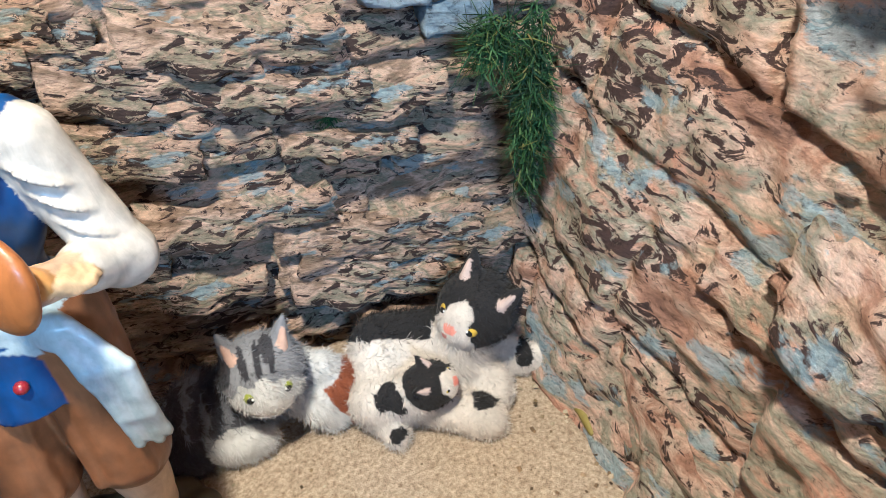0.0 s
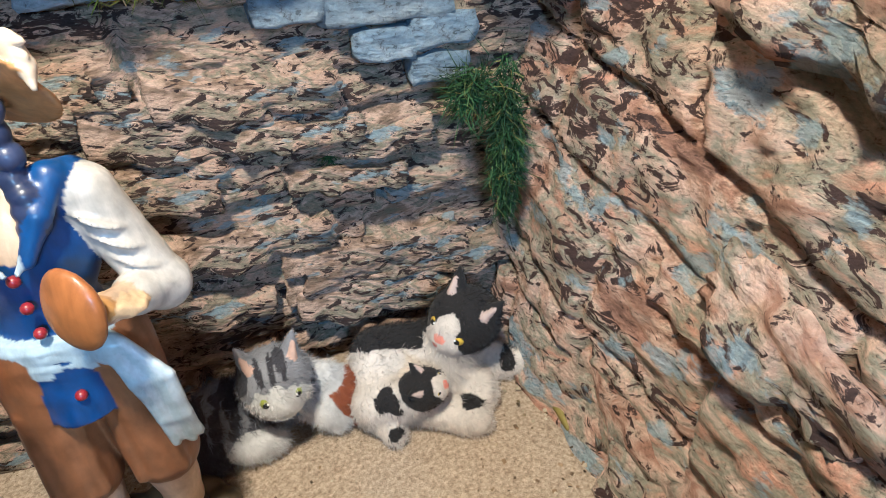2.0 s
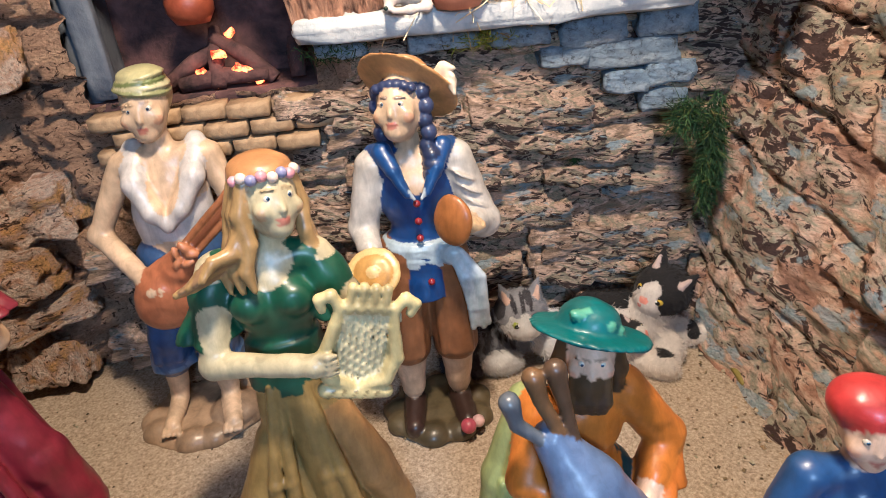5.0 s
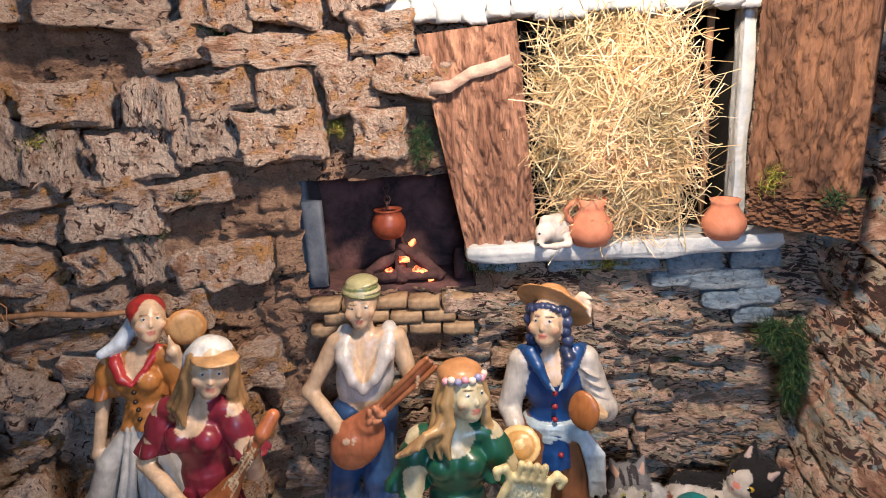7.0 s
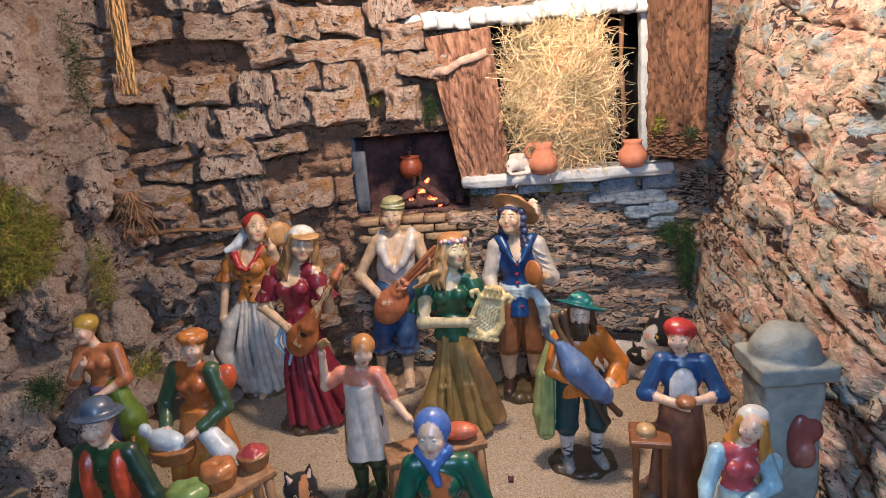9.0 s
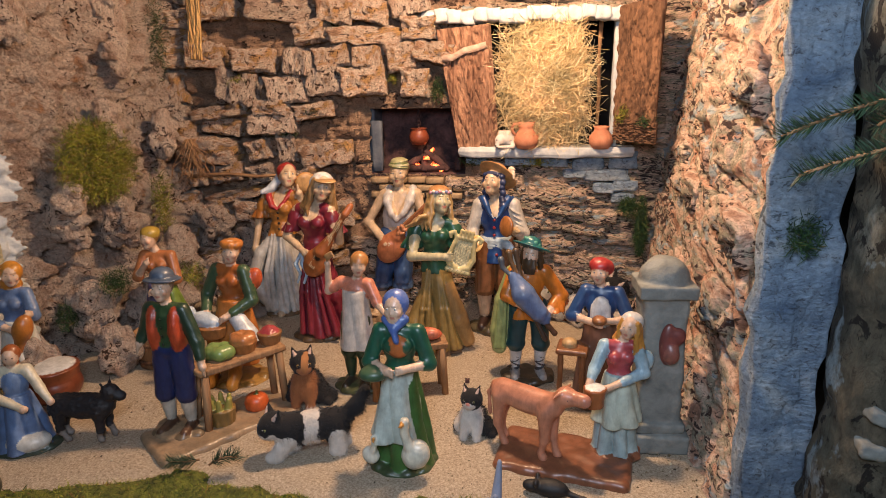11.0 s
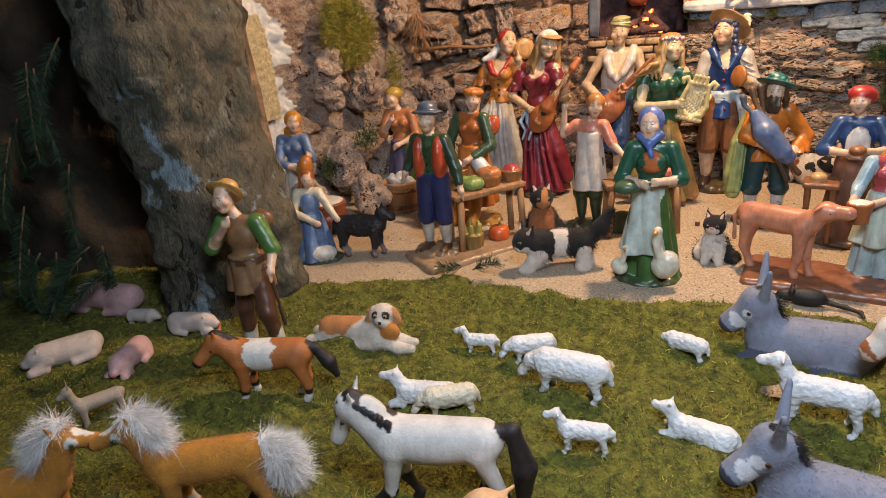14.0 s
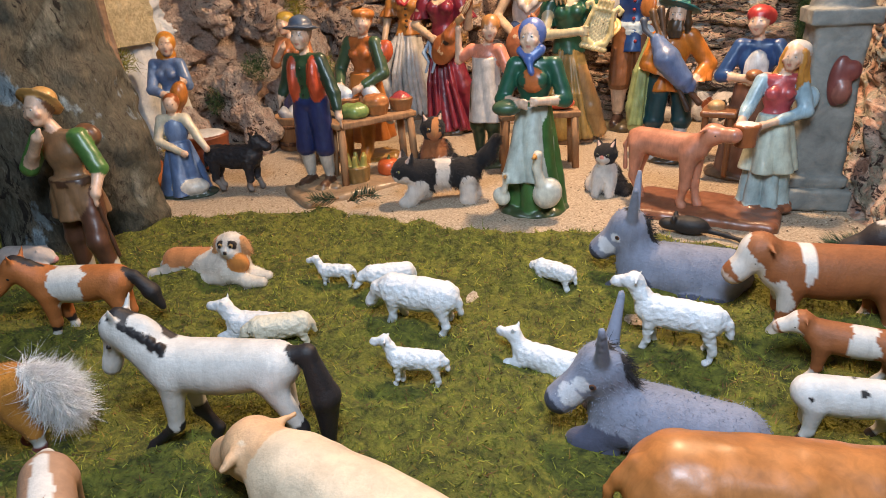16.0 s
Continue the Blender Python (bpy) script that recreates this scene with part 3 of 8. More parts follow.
tuft("moss_patch", (0.266, 0.372, 0.210), (0.012, 0.014, 0.066), 2600, 0.014, MOSS_DARK, "long dark green moss hanging in the rock corner", (-0.2, -0.5, -1.2), 2)
tuft("moss_patch", (0.240, 0.374, 0.250), (0.020, 0.012, 0.020), 600, 0.020, MOSS_DARK, "brownish green moss on the rock", (-0.8, -0.5, -0.4), 3)
tuft("moss_patch", (0.132, 0.412, 0.208), (0.008, 0.006, 0.012), 160, 0.010, MOSS_DARK, "small green moss sprig in a rock crack", (0, -0.5, -0.5), 4)
for k, (x, y, z, sx, sz, c) in enumerate([(0.04, 0.41, 0.334, 0.05, 0.012, 600), (-0.105, 0.41, 0.335, 0.035, 0.012, 420), (-0.19, 0.415, 0.495, 0.02, 0.03, 380), (-0.29, 0.41, 0.52, 0.012, 0.012, 130),
                                          (-0.40, 0.405, 0.535, 0.06, 0.006, 260), (-0.55, 0.40, 0.40, 0.04, 0.008, 220), (-0.63, 0.39, 0.52, 0.03, 0.01, 160), (-0.42, 0.40, 0.66, 0.02, 0.03, 240),
                                          (-0.52, 0.40, 0.66, 0.03, 0.012, 200), (0.215, 0.355, 0.440, 0.02, 0.018, 320), (0.255, 0.30, 0.428, 0.02, 0.012, 260), (-0.48, 0.39, 0.45, 0.02, 0.006, 140)]):
    tuft("moss_patch", (x, y, z), (sx, 0.012, sz), c, 0.012, MOSS_DARK if k % 3 else MOSS, "green moss growing on the rock wall", (0, -0.5, 0.1), 10 + k)
for k, (x, y, z, sx, sz, c) in enumerate([(-0.775, 0.12, 0.42, 0.06, 0.035, 1500), (-0.775, 0.06, 0.37, 0.035, 0.06, 1300), (-0.765, 0.18, 0.36, 0.035, 0.06, 1300), (-0.770, 0.115, 0.315, 0.06, 0.03, 1100), (-0.765, 0.120, 0.365, 0.05, 0.05, 1500), (-0.76, 0.28, 0.25, 0.03, 0.08, 700), (-0.72, 0.05, 0.16, 0.04, 0.03, 500),
                                          (-0.81, -0.18, 0.20, 0.035, 0.02, 420), (-0.80, 0.02, 0.10, 0.03, 0.03, 360), (-0.65, 0.16, 0.14, 0.04, 0.03, 420), (-0.76, 0.34, 0.62, 0.03, 0.10, 500), (-0.77, -0.15, 0.06, 0.03, 0.03, 300)]):
    tuft("moss_patch", (x, y, z), (sx * 0.6, sx, sz), c, 0.016, MOSS if k % 2 or k < 5 else MOSS_DARK, "clump of green moss on the porous rock", (0.6, -0.3, 0.2), 40 + k)
tuft("moss_patch", (0.322, -0.272, 0.352), (0.022, 0.010, 0.024), 420, 0.012, MOSS_DARK, "green moss patch on the pale blue plaster", (0, -0.8, 0), 60)

# ---- fireplace ----
fireplace = empty("fireplace", pose(0, 0, 0), "sooty recessed hearth with a brick sill and embers", "fireplace")
cx, cz = (FIRE[0] + FIRE[1]) / 2, (FIRE[2] + FIRE[3]) / 2


def slab(name, size, at, material, parent, label="", turn=(0, 0, 0), cuts=4, rounding=0.2, amp=0.06, freq=2.0, seed=0):
    me = block(name, size, material, cuts, rounding, amp, freq, seed)
    ob = new(name, me)
    ob.matrix_world = pose(*at, *turn)
    ob.parent = parent
    return tagged(ob, label)


slab("back_panel", (0.28, 0.02, 0.20), (cx, 0.532, cz), SOOT, fireplace, "soot-blackened back wall", cuts=8)
slab("side_panel", (0.02, 0.10, 0.20), (FIRE[0] - 0.008, 0.49, cz), SOOT_BLUE, fireplace)
slab("side_panel", (0.02, 0.10, 0.20), (FIRE[1] + 0.008, 0.49, cz), SOOT, fireplace)
slab("top_panel", (0.27, 0.10, 0.02), (cx, 0.49, FIRE[3] + 0.008), SOOT, fireplace)
slab("hearth_floor", (0.27, 0.11, 0.02), (cx, 0.485, FIRE[2] - 0.008), SOOT, fireplace)
slab("jamb", (0.026, 0.012, 0.120), (FIRE[0] + 0.010, 0.440, cz - 0.012), SOOT_BLUE, fireplace, "blue-grey painted jamb")
for k in range(3):
    for i in range(5):
        w = 0.044
        x = -0.352 + (i + 0.5) * w + (0.02 if k % 2 else 0)
        slab("brick", (w - 0.003, 0.03, 0.0135), (x, 0.412 - 0.004 * k + 0.003 * ((i * 7 + k) % 3), 0.290 - 0.0155 * k), BRICK, fireplace, cuts=2, seed=i + 5 * k)
for k, (a, b) in enumerate([((-0.29, 0.455, 0.305), (-0.215, 0.475, 0.345)), ((-0.175, 0.455, 0.305), (-0.235, 0.47, 0.35)), ((-0.27, 0.45, 0.308), (-0.18, 0.447, 0.312)), ((-0.23, 0.44, 0.306), (-0.235, 0.49, 0.355)), ((-0.15, 0.45, 0.306), (-0.15, 0.46, 0.345))]):
    v, f = tube([a, ((a[0] + b[0]) / 2, (a[1] + b[1]) / 2, (a[2] + b[2]) / 2 + 0.004), b], [0.008, 0.009, 0.006], 8)
    ob = new("log", raw_mesh("log", v, f, SOOT))
    ob.parent = fireplace
    tagged(ob, "charred log")
for k, (x, y, z, r) in enumerate([(-0.225, 0.446, 0.336, 0.006), (-0.205, 0.446, 0.318, 0.008), (-0.245, 0.45, 0.316, 0.007), (-0.19, 0.448, 0.309, 0.006), (-0.232, 0.445, 0.310, 0.006), (-0.215, 0.47, 0.352, 0.005)]):
    slab("ember", (r * 2.2, r, r * 1.3), (x, y, z), EMBER, fireplace, "glowing orange ember", (0, 30 * k, 0), cuts=2, rounding=0.8, amp=0.3, seed=k)
v, f = joined(lathe([(0.004, -0.022), (0.016, -0.021), (0.023, -0.010), (0.0235, 0.0), (0.019, 0.010), (0.017, 0.015), (0.020, 0.017), (0.018, 0.018), (0.015, 0.014)], 24))
pot = thing("hanging_pot", raw_mesh("hanging_pot", v, f, IRON), pose(-0.243, 0.452, 0.388), "reddish copper pot hanging on a chain over the fire", "pot")
for k in range(6):
    ring = [(0.004 * math.cos(t) * (1 if k % 2 else 0.15), 0.004 * math.cos(t) * (0.15 if k % 2 else 1), 0.022 + 0.008 * k + 0.006 * math.sin(t)) for t in np.linspace(0, 2 * math.pi, 9)]
    v, f = tube(ring, [0.0011] * 9, 6)
    ob = new("chain_link", raw_mesh("chain_link", v, f, SOOT))
    ob.parent = pot

# ---- window with hay ----
window = empty("window_1", pose(0, 0, 0), "stable window framed in white plaster", "window", kind="structure")
slab("window_sill", (0.385, 0.062, 0.022), (0.052, 0.408, 0.3575), PLASTER_WHITE, window, "whitewashed uneven stone sill", cuts=10, amp=0.16)
slab("frame", (0.014, 0.03, 0.275), (0.200, 0.424, 0.502), PLASTER_WHITE, window, cuts=8, amp=0.18)
# Black panels added behind the hay put the window's inner darkness into colour.
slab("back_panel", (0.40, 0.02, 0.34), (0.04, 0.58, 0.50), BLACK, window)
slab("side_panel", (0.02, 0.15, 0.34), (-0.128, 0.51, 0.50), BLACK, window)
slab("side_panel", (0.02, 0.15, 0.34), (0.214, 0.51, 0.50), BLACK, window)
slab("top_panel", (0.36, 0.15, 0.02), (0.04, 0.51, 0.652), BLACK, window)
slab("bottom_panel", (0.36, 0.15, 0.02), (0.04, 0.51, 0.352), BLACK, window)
for i in range(15):
    x = -0.205 + 0.0285 * i
    slab("lintel_brick", (0.031, 0.040, 0.028), (x, 0.410, 0.646 + 0.003 * math.sin(i * 1.7)), PLASTER_WHITE, window, cuts=4, rounding=0.6, amp=0.14, seed=i)
for i, (x, z, w, h) in enumerate([(-0.10, 0.338, 0.05, 0.020), (0.00, 0.336, 0.07, 0.022), (0.075, 0.334, 0.06, 0.024), (0.15, 0.33, 0.07, 0.030), (0.225, 0.338, 0.06, 0.034), (0.19, 0.305, 0.10, 0.028), (0.232, 0.283, 0.055, 0.024), (0.185, 0.278, 0.045, 0.022), (0.228, 0.258, 0.05, 0.022), (0.12, 0.308, 0.05, 0.02)]):
    slab("brick", (w, 0.03, h), (x, 0.416, z), PLASTER_BLUE, window, cuts=5, rounding=0.45, amp=0.14, seed=i + 3)


def bark_board(name, corners, thick, label, material=None):
    """A split piece of bark between four corners: bottom left, bottom right, top right, top left."""
    a, b, c, d = (np.array(q, float) for q in corners)
    U, W = np.meshgrid(np.linspace(0, 1, 80), np.linspace(0, 1, 120), indexing="ij")
    P = (a * (1 - U[..., None]) + b * U[..., None]) * (1 - W[..., None]) + (d * (1 - U[..., None]) + c * U[..., None]) * W[..., None]
    nrm = np.cross(b - a, d - a)
    nrm /= np.linalg.norm(nrm)
    groove = np.abs(vnoise(U * 13 + 1.6 * fbm(U * 3, W * 4, 0.0, 2, 5), W * 3.6, 0 * U, 9)) ** 0.7
    top = P + nrm * ((groove * 0.9 + 0.45 * fbm(U * 22, W * 18, 0.0, 3, 6)) * thick * 1.3 + thick * 0.7)[..., None]
    n = U.size
    i = np.arange(n).reshape(U.shape)
    Q = np.stack([i[:-1, :-1], i[1:, :-1], i[1:, 1:], i[:-1, 1:]], -1).reshape(-1, 4)
    rim = np.concatenate([i[:, 0], i[-1, 1:], i[-2::-1, -1], i[0, -2:0:-1]])
    m = len(rim)
    faces = Q.tolist() + (Q[:, ::-1] + n).tolist() + [[int(rim[(k + 1) % m]), int(rim[k]), int(rim[k]) + n, int(rim[(k + 1) % m]) + n] for k in range(m)]
    return thing(name, raw_mesh(name, np.concatenate([top.reshape(-1, 3), P.reshape(-1, 3)]), faces, material or BARK), label=label, category="shutter")


left_shutter = bark_board("shutter", [(-0.137, 0.402, 0.346), (-0.050, 0.408, 0.372), (-0.070, 0.41, 0.630), (-0.187, 0.400, 0.620)], 0.008, "reddish brown bark shutter leaning open beside the window")
bark_board("shutter", [(0.203, 0.388, 0.428), (0.268, 0.294, 0.430), (0.272, 0.294, 0.662), (0.203, 0.388, 0.655)], 0.007, "dark brown bark shutter against the side wall", BARK_DARK)
bark_board("bark_strip", [(0.200, 0.380, 0.386), (0.270, 0.288, 0.386), (0.270, 0.286, 0.430), (0.200, 0.378, 0.430)], 0.006, "short dark bark strip under the shutter", BARK_DARK)
pts = [(-0.176, 0.385, 0.560), (-0.150, 0.383, 0.561), (-0.125, 0.385, 0.575), (-0.100, 0.390, 0.580), (-0.075, 0.396, 0.588)]
v = [(x, y - 0.004 * (k % 2), z + s * 0.007) for k, (x, y, z) in enumerate(pts) for s in (-1, 1)] + [(x, y + 0.003, z + s * 0.007) for k, (x, y, z) in enumerate(pts) for s in (-1, 1)]
f = [[2 * k, 2 * k + 2, 2 * k + 3, 2 * k + 1] for k in range(4)] + [[10 + 2 * k, 11 + 2 * k, 13 + 2 * k, 12 + 2 * k] for k in range(4)] + [[2 * k, 10 + 2 * k, 12 + 2 * k, 2 * k + 2] for k in range(4)] + [[2 * k + 1, 2 * k + 3, 13 + 2 * k, 11 + 2 * k] for k in range(4)] + [[0, 1, 11, 10], [8, 18, 19, 9]]
part("strap", raw_mesh("strap", v, f, CLAY), None, left_shutter, "pale pinkish clay strap")

r = np.random.RandomState(5)
hv, hf = [], []
for k in range(4600):
    a = r.uniform(0, 2 * math.pi)
    c = np.array([0.052 + r.normal() * 0.042, 0.415 + r.uniform(-0.035, 0.09), 0.505 + r.normal() * 0.068])
    c[0] = np.clip(c[0], -0.045 + 0.03 * (c[2] < 0.42), 0.135 - 0.02 * (c[2] > 0.56))
    c[2] = np.clip(c[2], 0.378, 0.618)
    bulge = 0.025 * (1 - ((c[0] - 0.05) / 0.1) ** 2) * (1 - ((c[2] - 0.5) / 0.14) ** 2)
    c[1] -= max(bulge, 0)
    d = np.array([math.cos(a), 0.35 * r.normal(), math.sin(a)])
    e = r.normal(size=3) * 1.1
    L, w, wave = r.uniform(0.012, 0.040), 0.00052, r.normal(size=3) * 0.009
    n0 = len(hv)
    for t in np.linspace(-1, 1, 8):
        p = c + d * L * t + e * L * 0.6 * (t * t - 0.3) + math.sin(4.2 * t + k) * wave
        s = np.array([-d[2], 0.3, d[0]]) * w
        hv += [p - s, p + s]
    hf += [[n0 + 2 * q, n0 + 2 * q + 2, n0 + 2 * q + 3, n0 + 2 * q + 1] for q in range(7)]
thing("hay", raw_mesh("hay", np.array(hv), hf, HAY, False), label="loose bundle of pale golden straw filling the window", category="hay", kind="stuff")
v, f = tube([(0.166, 0.44, 0.636), (0.164, 0.44, 0.56), (0.168, 0.44, 0.47), (0.166, 0.44, 0.37)], [0.005, 0.0035, 0.004, 0.0035], 8)
thing("wooden_stick", raw_mesh("wooden_stick", v, f, WOOD), label="thin brown stick standing inside the window", category="stick")

jug_v = joined(lathe([(0.012, 0), (0.020, 0.002), (0.027, 0.016), (0.026, 0.028), (0.017, 0.040), (0.015, 0.046), (0.020, 0.058), (0.017, 0.058), (0.012, 0.046), (0.012, 0.03)], 28),
               tube([(-0.016, 0, 0.054), (-0.026, 0, 0.054), (-0.032, 0, 0.046), (-0.029, 0, 0.036), (-0.023, 0, 0.030)], [0.0035] * 5, 8))
thing("clay_jug", raw_mesh("clay_jug", *jug_v, TERRACOTTA), pose(0.012, 0.378, 0.366, 0, 0, 15), "small terracotta jug with a handle on the sill", "jug")
thing("clay_pot", raw_mesh("clay_pot", *lathe([(0.012, 0), (0.018, 0.001), (0.026, 0.014), (0.025, 0.026), (0.016, 0.038), (0.015, 0.043), (0.018, 0.048), (0.015, 0.048), (0.011, 0.040)], 28), TERRACOTTA), pose(0.172, 0.384, 0.366), "round terracotta pot on the window sill", "pot")

# ---- twigs, plank, plaque and rosette on the walls ----
bark_board("wooden_plank", [(-0.716, 0.380, 0.570), (-0.692, 0.382, 0.567), (-0.680, 0.380, 0.80), (-0.704, 0.378, 0.80)], 0.006, "pale narrow wooden plank hanging on the rock", PLANK)["category"] = "plank"
r = np.random.RandomState(8)
roots_thing = empty("dry_root_bunch", pose(-0.722, 0.350, 0.390), "bunch of dry beige roots hanging on the rock", "roots")
for k in range(26):
    a = np.array([r.normal() * 0.006, r.normal() * 0.006, 0.0])
    pts = [a]
    for q in range(6):
        a = a + np.array([r.normal() * 0.009 + (k - 13) * 0.0006, r.normal() * 0.006, -0.016])
        pts.append(a)
    part("root", raw_mesh("root", *tube(pts, [0.0018, 0.0016, 0.0014, 0.0012, 0.001, 0.0008, 0.0005], 5), WOOD), None, roots_thing)
v, f = tube([(-0.74, 0.37, 0.300), (-0.66, 0.372, 0.306), (-0.60, 0.375, 0.300), (-0.53, 0.38, 0.305)], [0.005, 0.004, 0.004, 0.002], 7)
thing("branch", raw_mesh("branch", v, f, WOOD), label="thin dry branch lying along the rock wall", category="branch")

plaque = empty("stucco_panel", pose(0, 0, 0), "pale panel of coarse grained stucco on the house front", "panel")
U, W = np.meshgrid(np.linspace(0, 1, 40), np.linspace(0, 1, 50), indexing="ij")
shape = 1 - 0.28 * np.clip(W - 0.55, 0, 1) ** 2 * 4
yy = -0.115 + (U - 0.5) * 0.170 * shape
zz = 0.215 + W * 0.20
xx = -0.866 + 0.004 * fbm(U * 40, W * 50, 0.0, 2, 3)
i = np.arange(U.size).reshape(U.shape)
Q = np.stack([i[:-1, :-1], i[1:, :-1], i[1:, 1:], i[:-1, 1:]], -1).reshape(-1, 4)
front = np.stack([xx, yy, zz], -1).reshape(-1, 3)
me = raw_mesh("panel", np.concatenate([front, front - (0.02, 0, 0)]), Q.tolist() + (Q[:, ::-1] + U.size).tolist(), STUCCO)
part("panel", me, None, plaque)
rosette = empty("rose_window", pose(-0.862, -0.125, 0.500, 0, 90, 0), "round brown openwork vent plate with dark holes", "vent")
plate_v, plate_f = lathe([(0.050, -0.02), (0.054, 0.0), (0.051, 0.006), (0.047, 0.009), (0.042, 0.007), (0.036, 0.005), (0.028, 0.006), (0.020, 0.005), (0.012, 0.007), (0.009, 0.011), (0.0005, 0.012)], 72)
plate_v = np.array(plate_v)
plate_v = plate_v + 0.004 * np.stack([fbm(plate_v[:, 0] * 90, plate_v[:, 1] * 90, plate_v[:, 2] * 90 + q, 3, 33 + q) for q in range(3)], -1)
part("plate", raw_mesh("plate", plate_v, plate_f, BARK_DARK), None, rosette)
for k in range(8):
    r0 = 0.0095 if k % 2 else 0.0065
    a = 2 * math.pi * k / 8
    # No opening is cut: a black disc paints each hole's inner shade.
    part("painted_hole", raw_mesh("painted_hole", *[np.array(q) if j == 0 else q for j, q in enumerate(lathe([(r0, 0.004), (r0, 0.0085), (r0 * 0.8, 0.0088), (0.0003, 0.0088)], 14))], BLACK), None, rosette).location = (0.028 * math.cos(a), 0.028 * math.sin(a), 0)

# ---- trunks beside the crib, dark paper rocks behind ----
c = Clay(0.03)
c.chain([(0.415, -0.31, -0.05), (0.405, -0.30, 0.10), (0.412, -0.30, 0.36), (0.418, -0.30, 0.56), (0.42, -0.30, 0.72), (0.42, -0.30, 0.95)], [0.066, 0.050, 0.052, 0.070, 0.075, 0.080], C(120, 120, 110))
c.chain([(0.46, -0.33, -0.05), (0.46, -0.30, 0.2), (0.45, -0.29, 0.4)], [0.05, 0.03, 0.03], C(120, 120, 110))
trunk = thing("tree_trunk", c.skin("tree_trunk", 0.006, TRUNK, lumps=0.007, lump_size=0.03), label="crumpled grey-green paper bark tree trunk", category="trunk")
for k, (x, z) in enumerate([(0.372, 0.20), (0.368, 0.165)]):
    me = block("bark_ledge", (0.055, 0.03, 0.016), GREYSTONE, 5, 0.8, 0.15, 2, k)
    ob = new("bark_ledge", me)
    ob.matrix_world = pose(x + 0.03, -0.338, z, 10, 8, 0)
    ob.parent = trunk
c = Clay(0.04)
c.chain([(-0.745, -0.37, -0.06), (-0.755, -0.37, 0.12), (-0.785, -0.38, 0.36), (-0.82, -0.39, 0.62), (-0.86, -0.40, 0.95)], [0.098, 0.084, 0.086, 0.095, 0.10], C(110, 110, 95))
c.chain([(-0.70, -0.33, -0.06), (-0.700, -0.34, 0.10), (-0.72, -0.33, 0.4), (-0.77, -0.33, 0.95)], [0.05, 0.040, 0.035, 0.035], C(130, 105, 80))
thing("tree_trunk", c.skin("tree_trunk", 0.007, TRUNK, lumps=0.012, lump_size=0.04), label="broad grey and brown paper bark trunk", category="trunk")
bark_board("bark_sheet", [(-0.690, -0.400, -0.03), (-0.662, -0.31, -0.03), (-0.740, -0.28, 0.93), (-0.775, -0.40, 0.93)], 0.006, "brown paper bark sheet wrapped round the trunk", TRUNK_BROWN)["category"] = "bark"


def paper(name, at, u, v, label, seed):
    def place(U, W):
        x, y = at(U)
        d = 0.06 * fbm(U * 6, W * 6, 0.0, 4, seed)
        return np.stack([x + d * 0.5, y - d, W], -1)
    thing(name, sheet(name, place, u, v, PAPER, back=(0, 0.02, 0)), label=label, category="backdrop", kind="structure")


paper("backdrop_left", lambda u: (-0.86 - u, -0.26 - 0.35 * u), np.arange(0, 1.0, 0.02), np.arange(-0.06, 1.0, 0.02), "dark crumpled mountain paper", 71)
paper("backdrop_right", lambda u: (0.38 + u, -0.05 - 0.30 * u), np.arange(0, 0.9, 0.02), np.arange(-0.06, 1.0, 0.02), "dark crumpled mountain paper", 75)
# Dark walls added out of view; world light then comes only from the front.
for name, size, at in (("room_wall_back", (6, 0.1, 3.0), (0, 0.95, 0.9)), ("room_wall_left", (0.1, 6, 3.0), (-2.6, -1.6, 0.9)), ("room_wall_right", (0.1, 6, 3.0), (2.4, -1.6, 0.9))):
    thing(name, block(name, size, PAPER, 2, 0.0, 0.0), pose(*at), "dark plain wall added out of view round the crib", "wall", kind="structure")
thing("support_table", block("support_table", (4.4, 3.4, 0.08), PAPER, 2, 0.0, 0.0), pose(-0.2, -0.8, -0.13), "dark covered table under the crib", "table", kind="structure")


def fir_twig(at, turn, length, label, seed):
    r = np.random.RandomState(seed)
    pts = [(length * t, 0.004 * math.sin(4 * t), -0.05 * length * t * t * 4) for t in np.linspace(0, 1, 8)]
    e = empty("fir_branch", pose(*at, *turn), label, "branch")
    part("stem", raw_mesh("stem", *tube(pts, [0.0016] * 8, 6), WOOD), None, e)
    n = int(length * 4600)
    t = r.uniform(0.05, 1, n)
    p = np.stack([length * t, 0.004 * np.sin(4 * t), -0.2 * length * t * t], 1)
    a = r.uniform(0, 2 * math.pi, n)
    d = np.stack([np.full(n, 0.8), np.cos(a), np.sin(a)], 1)
    v, f = strands(p, d, r.uniform(0.014, 0.022, n), 0.0005, r, 0.15)
    tagged(part("needles", raw_mesh("needles", v, f, FIR, False), None, e), kind="stuff")


